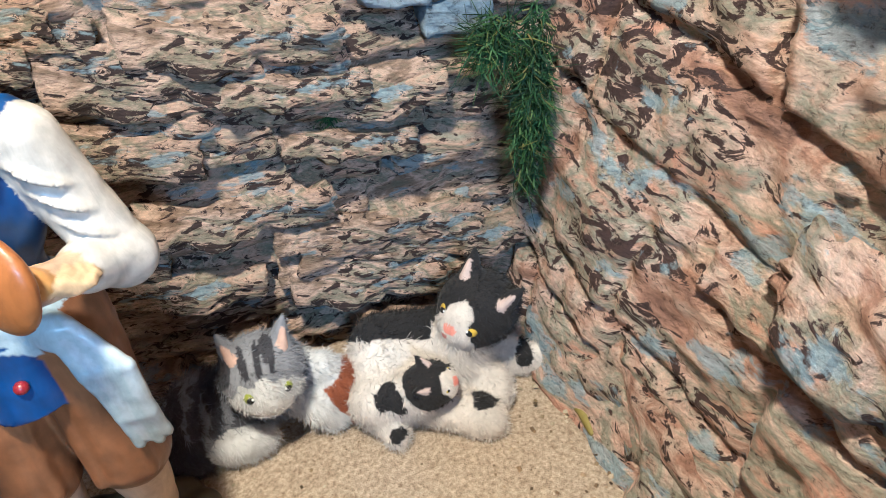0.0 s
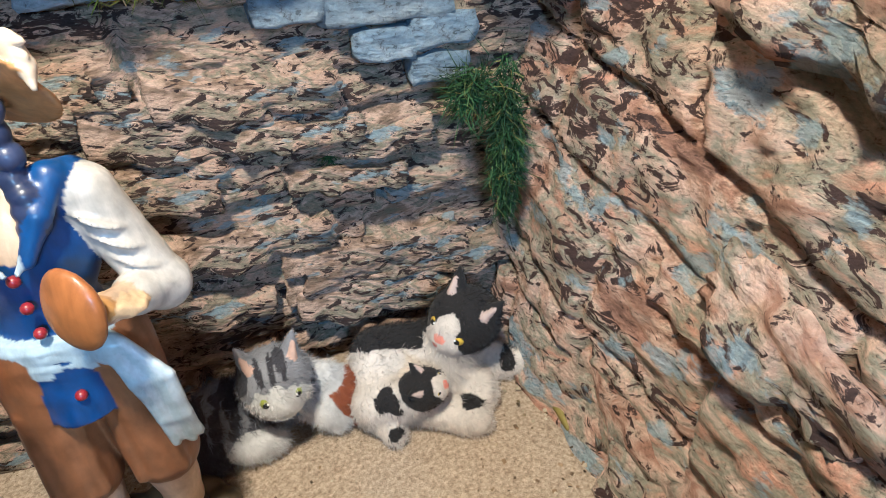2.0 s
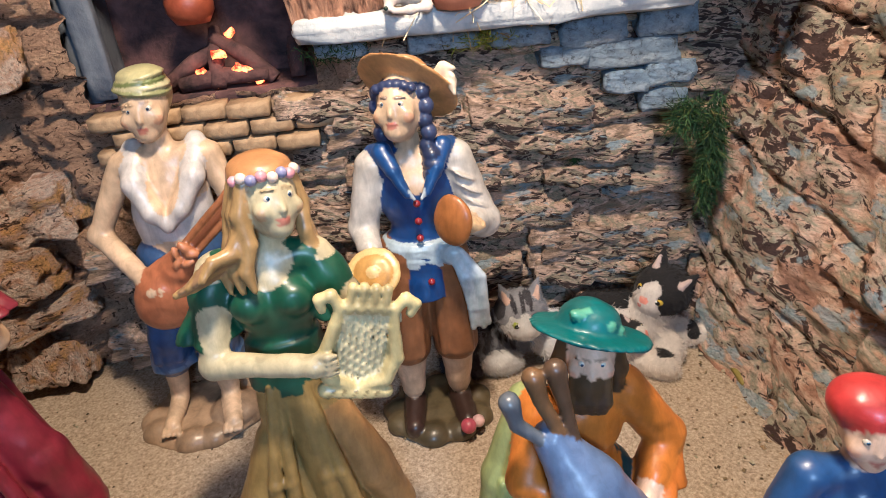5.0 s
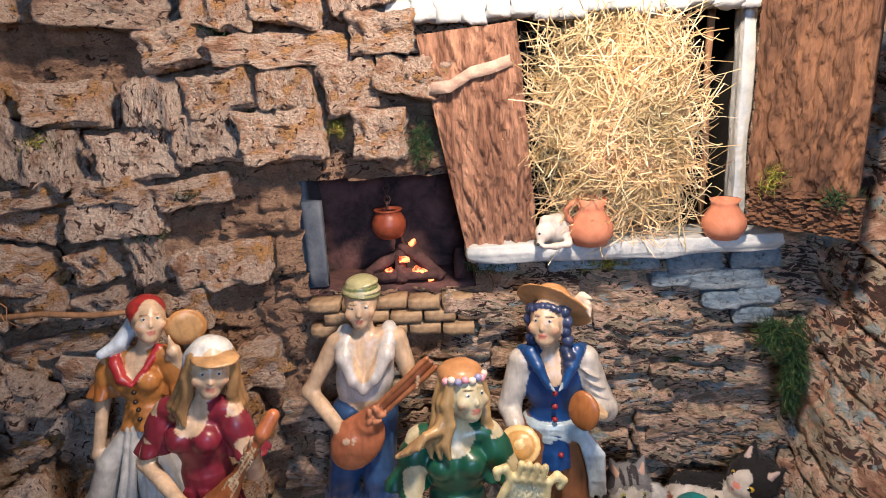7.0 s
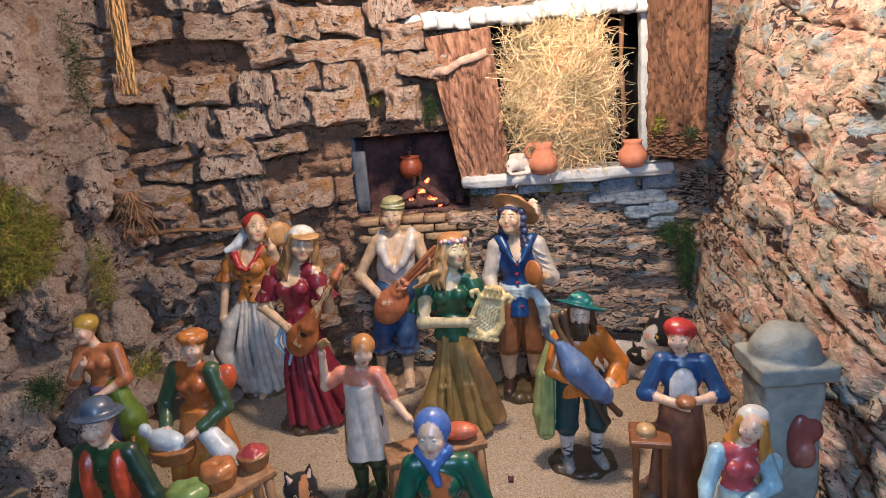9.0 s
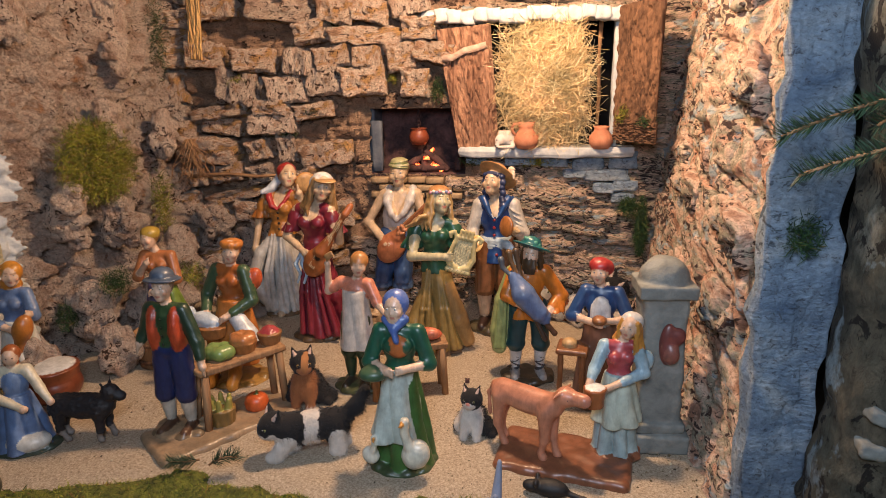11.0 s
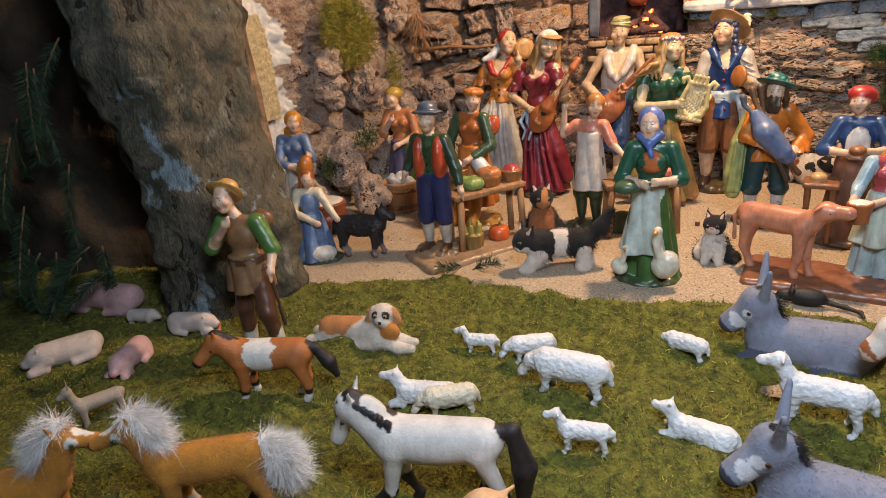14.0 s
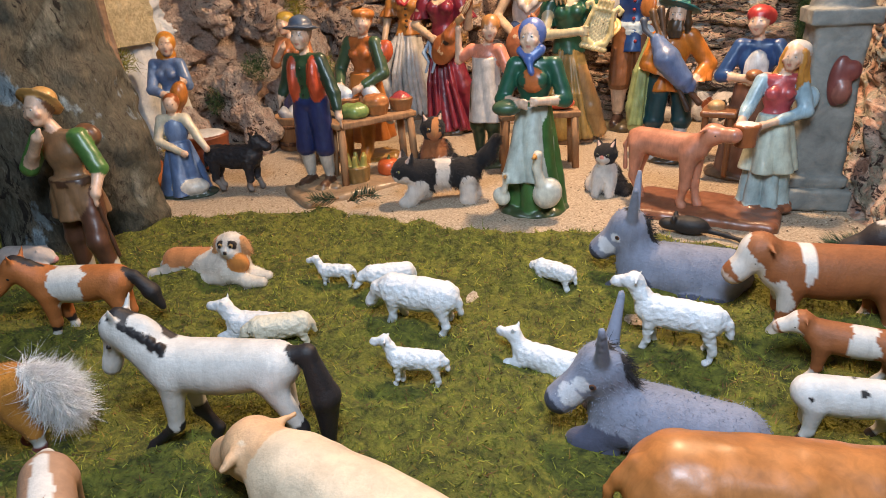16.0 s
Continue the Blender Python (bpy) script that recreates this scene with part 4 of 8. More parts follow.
for k, (at, turn, L) in enumerate([((0.42, -0.375, 0.515), (0, 6, 176), 0.17), ((0.375, -0.375, 0.512), (0, 62, 190), 0.07), ((0.395, -0.375, 0.513), (0, 70, 170), 0.08), ((0.42, -0.37, 0.47), (0, 4, 178), 0.15), ((0.39, -0.37, 0.468), (0, 55, 182), 0.06), ((0.46, -0.36, 0.545), (0, 20, 172), 0.14), ((0.44, -0.36, 0.52), (0, 64, 184), 0.10),
                                   ((0.50, -0.25, 0.60), (0, 40, 10), 0.16), ((0.50, -0.25, 0.52), (0, 55, 30), 0.16), ((0.48, -0.25, 0.42), (0, 50, -20), 0.15), ((0.55, -0.25, 0.66), (0, 60, 60), 0.18), ((0.60, -0.3, 0.5), (0, 60, 0), 0.18),
                                   ((-0.92, -0.42, 0.40), (0, 50, 200), 0.16), ((-0.95, -0.45, 0.36), (0, 60, 150), 0.15), ((-1.05, -0.5, 0.42), (0, 55, 220), 0.18), ((-0.95, -0.44, 0.22), (0, 70, 240), 0.14), ((-1.1, -0.5, 0.26), (0, 60, 190), 0.15),
                                   ((0.27, -0.285, 0.03), (0, 10, 150), 0.06), ((-0.42, -0.25, 0.02), (0, -10, 200), 0.04), ((-0.40, -0.26, 0.02), (0, -25, 20), 0.04), ((-0.93, -0.46, 0.10), (0, 30, 200), 0.12), ((-0.88, -0.46, 0.07), (0, 20, 230), 0.10)]):
    fir_twig(at, turn, L, "dark green artificial fir twig", 80 + k)


r = np.random.RandomState(77)
for k in range(26):
    fir_twig((r.uniform(0.44, 0.66), r.uniform(-0.36, -0.22), r.uniform(0.15, 0.85)), (0, r.uniform(30, 70), r.uniform(-40, 220)), r.uniform(0.10, 0.18), "dark green artificial fir twig", 200 + k)
for k in range(22):
    fir_twig((r.uniform(-1.25, -0.92), r.uniform(-0.52, -0.42), r.uniform(0.08, 0.62)), (0, r.uniform(35, 80), r.uniform(150, 280)), r.uniform(0.09, 0.16), "dark green artificial fir twig", 240 + k)


# ---- porous boulders ----
def boulder(at, r, seed, label="lumpy porous limestone boulder"):
    q = np.random.RandomState(seed)
    c = Clay(0.006)
    c.egg((0, 0, 0), np.array(r) * 0.62, C(190, 170, 150))
    for k in range(20):
        d = q.normal(size=3)
        d = d / np.linalg.norm(d)
        c.egg(d * np.array(r) * q.uniform(0.45, 0.72), min(r) * q.uniform(0.20, 0.46, 3), C(190, 170, 150))
    thing("boulder", c.skin("boulder", 0.0036, LIMESTONE, lumps=0.005, lump_size=0.016, seed=seed, octaves=4), pose(*at), label, "rock")


for k, (x, y, z, a, b, h) in enumerate([(-0.70, 0.00, 0.05, 0.06, 0.05, 0.06), (-0.66, 0.12, 0.10, 0.06, 0.05, 0.06), (-0.72, 0.14, 0.07, 0.06, 0.05, 0.10), (-0.78, 0.06, 0.10, 0.06, 0.05, 0.10), (-0.63, 0.24, 0.10, 0.05, 0.05, 0.09),
                                        (-0.73, 0.27, 0.14, 0.06, 0.05, 0.12), (-0.77, 0.16, 0.24, 0.05, 0.05, 0.07), (-0.80, 0.06, 0.28, 0.05, 0.05, 0.09), (-0.78, -0.10, 0.06, 0.05, 0.05, 0.08), (-0.79, 0.18, 0.44, 0.04, 0.05, 0.07),
                                        (-0.78, 0.22, 0.62, 0.045, 0.05, 0.12), (-0.82, 0.02, 0.64, 0.035, 0.06, 0.07), (-0.83, -0.12, 0.67, 0.03, 0.06, 0.05), (-0.56, 0.36, 0.12, 0.07, 0.05, 0.10), (-0.75, 0.30, 0.40, 0.04, 0.04, 0.08), (-0.70, 0.37, 0.20, 0.06, 0.04, 0.06)]):
    boulder((x, y, z), (a, b, h), 100 + k)

# ---- the crib's true plan: all that is built so far is stretched to the back, the left and upwards ----
def deep(y):
    return y + 0.081 * np.maximum(np.asarray(y) + 0.5, 0)


def wide(x):
    return x - 0.05 * np.clip((-0.5 - np.asarray(x)) / 0.25, 0, 1)


def tall(z):
    return z + 0.02 * np.clip((np.asarray(z) - 0.1) / 0.2, 0, 1)


for ob in list(scene.objects):
    if ob.type in ("CAMERA", "LIGHT") or (ob.parent is not None and ob.parent.location.length > 0):
        continue
    if ob.location.length > 0:
        ob.location = (float(wide(ob.location.x)), float(deep(ob.location.y)), float(tall(ob.location.z)))
    elif ob.type == "MESH":
        co = np.empty(len(ob.data.vertices) * 3)
        ob.data.vertices.foreach_get("co", co)
        co[0::3], co[1::3], co[2::3] = wide(co[0::3]), deep(co[1::3]), tall(co[2::3])
        ob.data.vertices.foreach_set("co", co)
        ob.data.update()

# ---- painted figurines: each one plain moulded piece ----
SKIN = C(226, 192, 164)
WHITE, CREAM = C(206, 204, 198), C(214, 200, 164)
BROWN, DARK = C(112, 76, 48), C(48, 36, 30)


def leg(c, x, pants, sock, shoe, knee=0.27, foot=-0.03, y=0.0):
    c.chain([(x * 0.75, 0, 0.50), (x, -0.015 + y, knee), (x, y * 0.5, 0.10)], [0.062, 0.052, 0.034], sock)
    c.chain([(x * 0.75, 0, 0.52), (x, -0.015 + y, knee)], [0.068, 0.060], pants)
    c.bar((x, 0.01 + y * 0.5, 0.045), (x + 0.01 * (1 if x > 0 else -1), -0.07 + foot + y * 0.5, 0.035), 0.032, 0.026, shoe)


def arm(c, side, elbow, hand, sleeve, full=1.0, skin=SKIN, r=0.040):
    r = r * 0.84
    sh = np.array((0.100 * side, 0.0, 0.768))
    e, h = np.array(elbow, float), np.array(hand, float)
    c.chain([sh, e, h], [r * 0.85, r * 0.72, r * 0.55], skin)
    palm(c, h + (h - e) * 0.04, h - e, skin)
    if full > 0:
        c.bar(sh, sh + (e - sh) * min(full, 1), r * 1.1, r * 1.05, sleeve)
    if full > 1:
        c.bar(e, e + (h - e) * (full - 1), r * 1.0, r * 0.85, sleeve)


def palm(c, p, d, skin=SKIN, drop=(0, 0, -1)):
    """A palm at p with four fingers along d."""
    p, d, w = np.array(p, float), np.array(d, float), np.array(drop, float)
    d, w = d / np.linalg.norm(d), w / np.linalg.norm(w)
    c.egg(p, 0.021, skin)
    for k in range(4):
        q = p + w * (0.0125 * (k - 1.5))
        c.chain([q, q + d * 0.026, q + d * 0.042 + np.array((0, 0.010, -0.004))], [0.0078, 0.0070, 0.0052], skin, 0.002)


def head(c, hair, turn=0.0, tilt=0.0, long=False, skin=SKIN, pitch=0.0, x=0.0, crown=True):
    """A head that faces -y: turned to its side, tilted over, and lifted by pitch, in degrees but for tilt."""
    R = np.array((Matrix.Rotation(radians(turn), 3, "Z") @ Matrix.Rotation(tilt, 3, "Y") @ Matrix.Rotation(radians(-pitch), 3, "X")))
    e = [math.degrees(v) for v in Matrix(R.tolist()).to_euler()]
    o = np.array((x + tilt * 0.40, -0.012, 0.900))

    def at(x, y, z):
        return o + R @ np.array((x, y, z))
    c.bar((x * 0.8, 0.004, 0.775), o + (0, 0.014, -0.035), 0.031, 0.027, skin)
    c.egg(at(0, 0.002, 0.010), (0.050, 0.058, 0.064), skin, e)
    c.egg(at(0, -0.012, -0.012), (0.045, 0.050, 0.062), skin, e)
    c.egg(at(0, -0.036, -0.052), (0.024, 0.022, 0.021), skin, e)
    c.bar(at(0, -0.056, 0.012), at(0, -0.0645, -0.015), 0.0050, 0.0070, skin, 0.005)
    if crown:
        c.egg(at(0, 0.020, 0.020), (0.058, 0.056, 0.062), hair, e)
    if long:
        for q in (-1, 1):
            for k in range(3):
                y = -0.012 + 0.022 * k
                c.chain([at(0.046 * q, y, 0.036), at(0.060 * q, y + 0.006, -0.02), at((0.056 + 0.010 * k) * q, y, -0.075), at((0.070 + 0.012 * k) * q, y + 0.008, -0.125), at((0.064 + 0.016 * k) * q, y, -0.165)], [0.016, 0.017, 0.015, 0.015, 0.006], hair, 0.005)
        c.chain([at(0, 0.05, 0.0), at(0, 0.06, -0.14)], [0.05, 0.04], hair)
    for q in (-1, 1):
        c.egg(at(0.030 * q, -0.044, -0.016), (0.018, 0.014, 0.017), skin, e)
        c.bar(at(0.010 * q, -0.0595, 0.023), at(0.034 * q, -0.0500, 0.022), 0.0020, 0.0014, tuple(np.array(hair) * 0.35 + np.array(skin) * 0.45), 0.001)
        c.dot(at(0.0205 * q, -0.0500, 0.008), 0.0084, C(216, 208, 192))
        c.dot(at(0.0205 * q, -0.0552, 0.0085), 0.0042, C(64, 96, 130))
        c.dot(at(0.0205 * q, -0.0580, 0.0088), 0.0020, C(20, 20, 24))
        c.bar(at(0.011 * q, -0.0560, 0.0135), at(0.032 * q, -0.0500, 0.0120), 0.0034, 0.0026, skin, 0.001)
        c.paint(at(0.035 * q, -0.046, -0.020), 0.013, tuple(np.array(skin) * (1.0, 0.80, 0.74)), ragged=0.1, only=skin)
    c.egg(at(0, -0.0570, -0.0335), (0.0120, 0.0060, 0.0036), C(190, 120, 102), e, blend=0.002)
    c.egg(at(0, -0.0560, -0.0395), (0.0095, 0.0055, 0.0034), C(196, 134, 114), e, blend=0.002)
    return at


def torso(c, colour, wide=0.10, bust=0.0):
    c.egg((0, 0, 0.685), (wide * 0.98, 0.064, 0.105), colour)
    c.bar((-0.078, 0, 0.770), (0.078, 0, 0.770), 0.036, 0.036, colour)
    c.egg((0, 0, 0.575), (wide * 0.82, 0.058, 0.085), colour)
    if bust:
        for q in (-1, 1):
            c.egg((0.040 * q, -0.045, 0.70), (0.040, 0.035, 0.040), colour)


def finish(name, c, H, at, yaw, label, base=None, material=None, h=None, category="figurine", size=(0.17, 0.14)):
    if base is not None:
        r = np.random.RandomState(int(H * 1000) + len(label))
        c.egg((0, -0.01, 0.005), (size[0], size[1], 0.030), base)
        for k in range(9):
            a = 2 * math.pi * k / 9 + r.uniform(0, 0.4)
            c.egg((size[0] * 0.8 * math.cos(a), -0.01 + size[1] * 0.8 * math.sin(a), 0.008), (0.045, 0.04, 0.025 + 0.012 * r.rand()), tuple(np.array(base) * r.uniform(0.6, 1.15)))
    me = c.skin(name, h or H * 0.0088, material or GLAZED, H, lumps=0.0006, lump_size=0.013)
    return thing(name, me, pose(*at, 0, 0, yaw), label, category, "crib figurines")


def hat(c, at, colour, brim=0.12, band=None, tilt=(0, 0, 0), crown=0.066, z=0.045):
    o = at(0, 0.01, z)
    c.egg(o, (brim, brim * 0.96, 0.013), colour, tilt)
    c.egg(o + (0, 0.004, 0.022), (crown, crown, 0.05), colour, tilt)
    if band:
        c.egg(o + (0, 0.004, 0.010), (crown * 1.03, crown * 1.03, 0.016), band, tilt)


def lean(ob, sx, sy=0.0):
    """Lets a standing figure lean over, its foot staying where it is."""
    ob.data.transform(Matrix(((1, 0, sx, 0), (0, 1, sy, 0), (0, 0, 1, 0), (0, 0, 0, 1))))
    return ob


PALE = C(212, 184, 150)

# woman with a tambourine
c = Clay(0.012)
OCHRE = C(186, 126, 58)
c.skirt((0.035, 0, 0.03), (0.0, 0, 0.57), 0.125, 0.066, WHITE, 6, 0.16, 0.85, twist=2.2)
c.chain([(-0.05, -0.03, 0.52), (-0.13, -0.06, 0.40), (-0.175, -0.06, 0.26)], [0.028, 0.040, 0.050], WHITE)
c.chain([(-0.175, -0.06, 0.26), (-0.12, -0.09, 0.15), (-0.03, -0.10, 0.06)], [0.050, 0.048, 0.034], WHITE)
for k in (0, 1, 3, 4):
    c.chain([(-0.045 + 0.018 * k, -0.058, 0.53), (-0.075 + 0.034 * k, -0.105, 0.30), (-0.07 + 0.044 * k, -0.112, 0.05)], [0.008, 0.015, 0.019], WHITE, 0.010)
c.bar((0.02, -0.10, 0.025), (0.03, -0.15, 0.02), 0.022, 0.018, PALE)
c.skirt((0.0, 0, 0.525), (0.0, 0, 0.60), 0.090, 0.070, OCHRE, 7, 0.08, 0.8)
torso(c, OCHRE, 0.084, 1)
c.paint((0.005, -0.06, 0.775), (0.042, 0.06, 0.075), PALE, ragged=0.02, only=OCHRE)
arm(c, -1, (-0.150, 0.0, 0.61), (-0.165, -0.05, 0.44), OCHRE, 0.0, PALE)
arm(c, 1, (0.155, 0.02, 0.655), (0.130, -0.03, 0.79), OCHRE, 0.0, PALE)
for q, z in ((-1, 0.715), (1, 0.715)):
    c.egg((0.112 * q, 0.0, z), (0.046, 0.042, 0.058), OCHRE, (0, -18 * q, 0))
    c.skirt((0.132 * q, 0, z - 0.080), (0.122 * q, 0, z - 0.025), 0.062, 0.040, C(176, 112, 50), 6, 0.14, 0.85)
at = head(c, C(176, 118, 58), 32, 0.10, False, PALE, 12, 0.01)
c.egg(at(-0.004, 0.020, 0.034), (0.061, 0.062, 0.050), C(164, 48, 44), blend=0.004)
c.chain([at(-0.03, 0.06, 0.0), at(-0.08, 0.07, -0.07), at(-0.14, 0.06, -0.10)], [0.03, 0.026, 0.016], C(204, 214, 226))
c.chain([(-0.075, -0.01, 0.80), (-0.062, -0.048, 0.765), (-0.035, -0.072, 0.72), (0.0, -0.082, 0.70)], [0.018, 0.020, 0.017, 0.008], C(176, 50, 52), 0.006)
c.chain([(0.07, -0.01, 0.80), (0.04, -0.055, 0.745), (0.0, -0.082, 0.70)], [0.014, 0.010, 0.006], C(176, 50, 52), 0.006)
c.egg((0.150, 0.035, 0.850), (0.068, 0.014, 0.068), C(206, 150, 84), (8, 0, 20))
c.egg((0.150, 0.028, 0.850), (0.056, 0.014, 0.056), C(220, 176, 116), (8, 0, 20), blend=0.002)
for z in (0.575, 0.610, 0.645, 0.680):
    c.dot((0.010, -0.079 - 0.012 * (z > 0.63), z), 0.0085, DARK)
lean(finish("figurine", c, 0.366, (-0.560, 0.402, 0.0), 2, "glazed woman figurine in ochre blouse and white skirt with tambourine", C(120, 96, 70), h=0.0018, size=(0.13, 0.11)), 0.05)

# woman in burgundy with a lute
c = Clay(0.012)
DRESS = C(126, 38, 54)
c.skirt((0.045, 0, 0.03), (0, 0, 0.58), 0.138, 0.066, DRESS, 7, 0.16, 0.85, 0.6, twist=2.4)
c.chain([(0.06, -0.02, 0.46), (0.13, -0.02, 0.26), (0.185, -0.02, 0.12)], [0.04, 0.055, 0.045], DRESS)
for k in (0, 1, 3, 4):
    c.chain([(-0.04 + 0.016 * k, -0.058, 0.54), (-0.055 + 0.036 * k, -0.100, 0.30), (-0.05 + 0.054 * k, -0.118, 0.06)], [0.007, 0.014, 0.019], DRESS, 0.010)
torso(c, DRESS, 0.086, 1)
c.paint((0, -0.06, 0.785), (0.056, 0.06, 0.070), PALE, ragged=0.02, only=DRESS)
arm(c, -1, (-0.160, -0.03, 0.61), (-0.01, -0.125, 0.545), DRESS, 0.0, PALE)
arm(c, 1, (0.165, -0.04, 0.60), (0.205, -0.12, 0.715), DRESS, 0.0, PALE)
for q in (-1, 1):
    c.egg((0.112 * q, -0.004, 0.715), (0.046, 0.044, 0.060), DRESS, (0, -20 * q, 0))
    c.skirt((0.142 * q, -0.006, 0.640), (0.124 * q, -0.004, 0.695), 0.058, 0.040, DRESS, 6, 0.12, 0.85)
at = head(c, C(160, 126, 80), 26, 0.16, True, PALE, -2)
c.egg(at(-0.004, 0.022, 0.036), (0.060, 0.062, 0.046), C(222, 222, 220), blend=0.004)
c.egg(at(-0.045, 0.03, 0.0), (0.026, 0.035, 0.050), C(206, 216, 224), blend=0.006)
c.egg(at(0.01, -0.040, 0.044), (0.062, 0.046, 0.009), C(184, 146, 96), (8, 6, 20), blend=0.004)
c.egg((0.062, -0.135, 0.495), (0.070, 0.036, 0.098), C(166, 98, 50), (0, 36, 0))
c.bar((0.10, -0.135, 0.560), (0.165, -0.136, 0.655), 0.046, 0.016, C(166, 98, 50))
c.chain([(0.15, -0.138, 0.63), (0.245, -0.132, 0.775)], [0.018, 0.014], C(150, 88, 48), 0.004)
c.bar((0.245, -0.130, 0.775), (0.268, -0.112, 0.815), 0.022, 0.018, C(172, 104, 60), 0.004)
for q in (-0.010, -0.003, 0.004, 0.011):
    c.bar((0.045 + q, -0.170, 0.475 - q), (0.225 + q, -0.148, 0.745 - q), 0.0020, 0.0020, C(216, 192, 150), 0.001)
c.egg((0.086, -0.168, 0.530), (0.016, 0.006, 0.016), DARK, blend=0.001)
for q in (-0.055, -0.015):
    c.chain([(-0.045, -0.085, 0.545), (q - 0.02, -0.115, 0.47), (q + 0.012, -0.125, 0.42), (q - 0.006, -0.128, 0.365)], [0.009, 0.011, 0.009, 0.007], C(176, 200, 222), 0.003)
lean(finish("figurine", c, 0.364, (-0.424, 0.272, 0.0), -4, "glazed woman figurine in burgundy dress playing a lute", C(110, 88, 64), h=0.0018, size=(0.14, 0.12)), 0.02)

# man with a mandolin
c = Clay(0.012)
JEANS, VEST = C(58, 84, 128), C(206, 200, 194)
for x, y in ((-0.055, 0.0), (0.065, -0.03)):
    c.chain([(x * 0.8, 0, 0.50), (x, -0.02 + y, 0.30), (x * 1.2, 0.01 + y, 0.09)], [0.058, 0.044, 0.027], PALE)
    c.chain([(x * 0.8, 0, 0.52), (x, -0.02 + y, 0.30), (x * 1.1, -0.005 + y, 0.215)], [0.064, 0.056, 0.056], JEANS)
    c.skirt((x * 1.1, -0.004 + y, 0.195), (x * 1.1, -0.004 + y, 0.235), 0.062, 0.060, C(92, 116, 152), 7, 0.06, 0.9)
    for k in range(3):
        c.bar((x - 0.03 + 0.03 * k, -0.055 + y * 0.5, 0.46), (x * 1.1 - 0.03 + 0.028 * k, -0.058 + y, 0.24), 0.010, 0.012, JEANS, 0.008)
    c.bar((x * 1.2, y, 0.065), (x * 1.4, -0.09 + y, 0.045), 0.026, 0.021, PALE)
    for k in range(4):
        c.bar((x * 1.4 - 0.018 + 0.012 * k, -0.10 + y, 0.042), (x * 1.4 - 0.020 + 0.013 * k, -0.122 + y, 0.038), 0.008, 0.007, PALE, 0.002)
c.egg((0.09, -0.05, 0.03), (0.07, 0.07, 0.035), C(150, 128, 104))
torso(c, PALE, 0.092)
c.egg((0.0, 0.002, 0.640), (0.097, 0.068, 0.125), VEST)
for q in (-1, 1):
    c.chain([(0.072 * q, 0.01, 0.802), (0.066 * q, -0.050, 0.735), (0.030 * q, -0.072, 0.665), (0.0, -0.080, 0.625)], [0.024, 0.028, 0.024, 0.012], VEST, 0.010)
c.paint((0, -0.075, 0.745), (0.038, 0.05, 0.090), PALE, ragged=0.02, only=VEST)
arm(c, -1, (-0.180, 0.0, 0.60), (-0.045, -0.135, 0.50), PALE, 0, PALE, r=0.044)
arm(c, 1, (0.160, -0.02, 0.61), (0.165, -0.125, 0.665), PALE, 0, PALE, r=0.044)
at = head(c, C(168, 140, 96), -4, -0.05, False, PALE, -4, crown=True)
for k, col in enumerate((C(150, 152, 104), C(196, 190, 148), C(112, 122, 74), C(176, 172, 126))):
    c.egg(at(0.004 * (k % 2), 0.004, 0.038 + 0.010 * k), (0.064 - 0.004 * k, 0.066 - 0.004 * k, 0.012), col, (0, 8 - 5 * k, 0), blend=0.003)
c.egg(at(0, 0.010, 0.070), (0.050, 0.052, 0.020), C(176, 172, 128), blend=0.004)
c.egg((-0.012, -0.115, 0.470), (0.084, 0.050, 0.102), C(180, 112, 74), (0, 26, 0))
c.bar((0.02, -0.125, 0.545), (0.05, -0.140, 0.590), 0.044, 0.024, C(180, 112, 74))
for q in (-0.017, 0.0, 0.017):
    c.bar((0.035 + q * 0.7, -0.150, 0.575 - q * 0.7), (0.205 + q * 0.9, -0.150, 0.740 - q * 0.9), 0.0085, 0.010, C(160, 104, 64) if q else C(126, 76, 46), 0.003)
for k in range(7):
    c.egg((0.040 + 0.020 * math.cos(1.3 * k), -0.166, 0.585 + 0.022 * math.sin(1.3 * k)), (0.017, 0.010, 0.009), C(198, 134, 92), (0, 40 * k, 0), blend=0.002)
c.dot((0.004, -0.082, 0.632), 0.0095, C(60, 84, 150))
lean(finish("figurine", c, 0.375, (-0.300, 0.408, 0.0), 6, "glazed man figurine in white vest and blue trousers with mandolin", C(176, 150, 120), size=(0.17, 0.15), h=0.0018), 0.12)

# woman with a lyre
c = Clay(0.012)
GREEN, OLIVE = C(36, 84, 62), C(150, 126, 72)
FAIR = C(198, 188, 152)
c.skirt((0.03, 0, 0.03), (0, 0, 0.55), 0.150, 0.072, OLIVE, 6, 0.17, 0.85, 1.4, twist=2.2)
c.chain([(-0.06, -0.03, 0.34), (-0.12, -0.06, 0.18), (-0.21, -0.07, 0.09)], [0.05, 0.055, 0.028], OLIVE)
c.chain([(0.06, -0.02, 0.40), (0.13, -0.02, 0.20), (0.185, -0.02, 0.06)], [0.045, 0.055, 0.040], C(176, 136, 82))
for k in (0, 1, 3, 4):
    c.chain([(-0.045 + 0.018 * k, -0.062, 0.50), (-0.075 + 0.036 * k, -0.105, 0.28), (-0.10 + 0.052 * k, -0.122, 0.05)], [0.008, 0.015, 0.020], OLIVE, 0.010)
torso(c, GREEN, 0.088, 1)
c.skirt((0, 0, 0.490), (0, 0, 0.60), 0.088, 0.078, C(28, 70, 56), 6, 0.05, 0.8)
c.paint((0, -0.06, 0.790), (0.062, 0.06, 0.058), FAIR, ragged=0.06, only=GREEN)
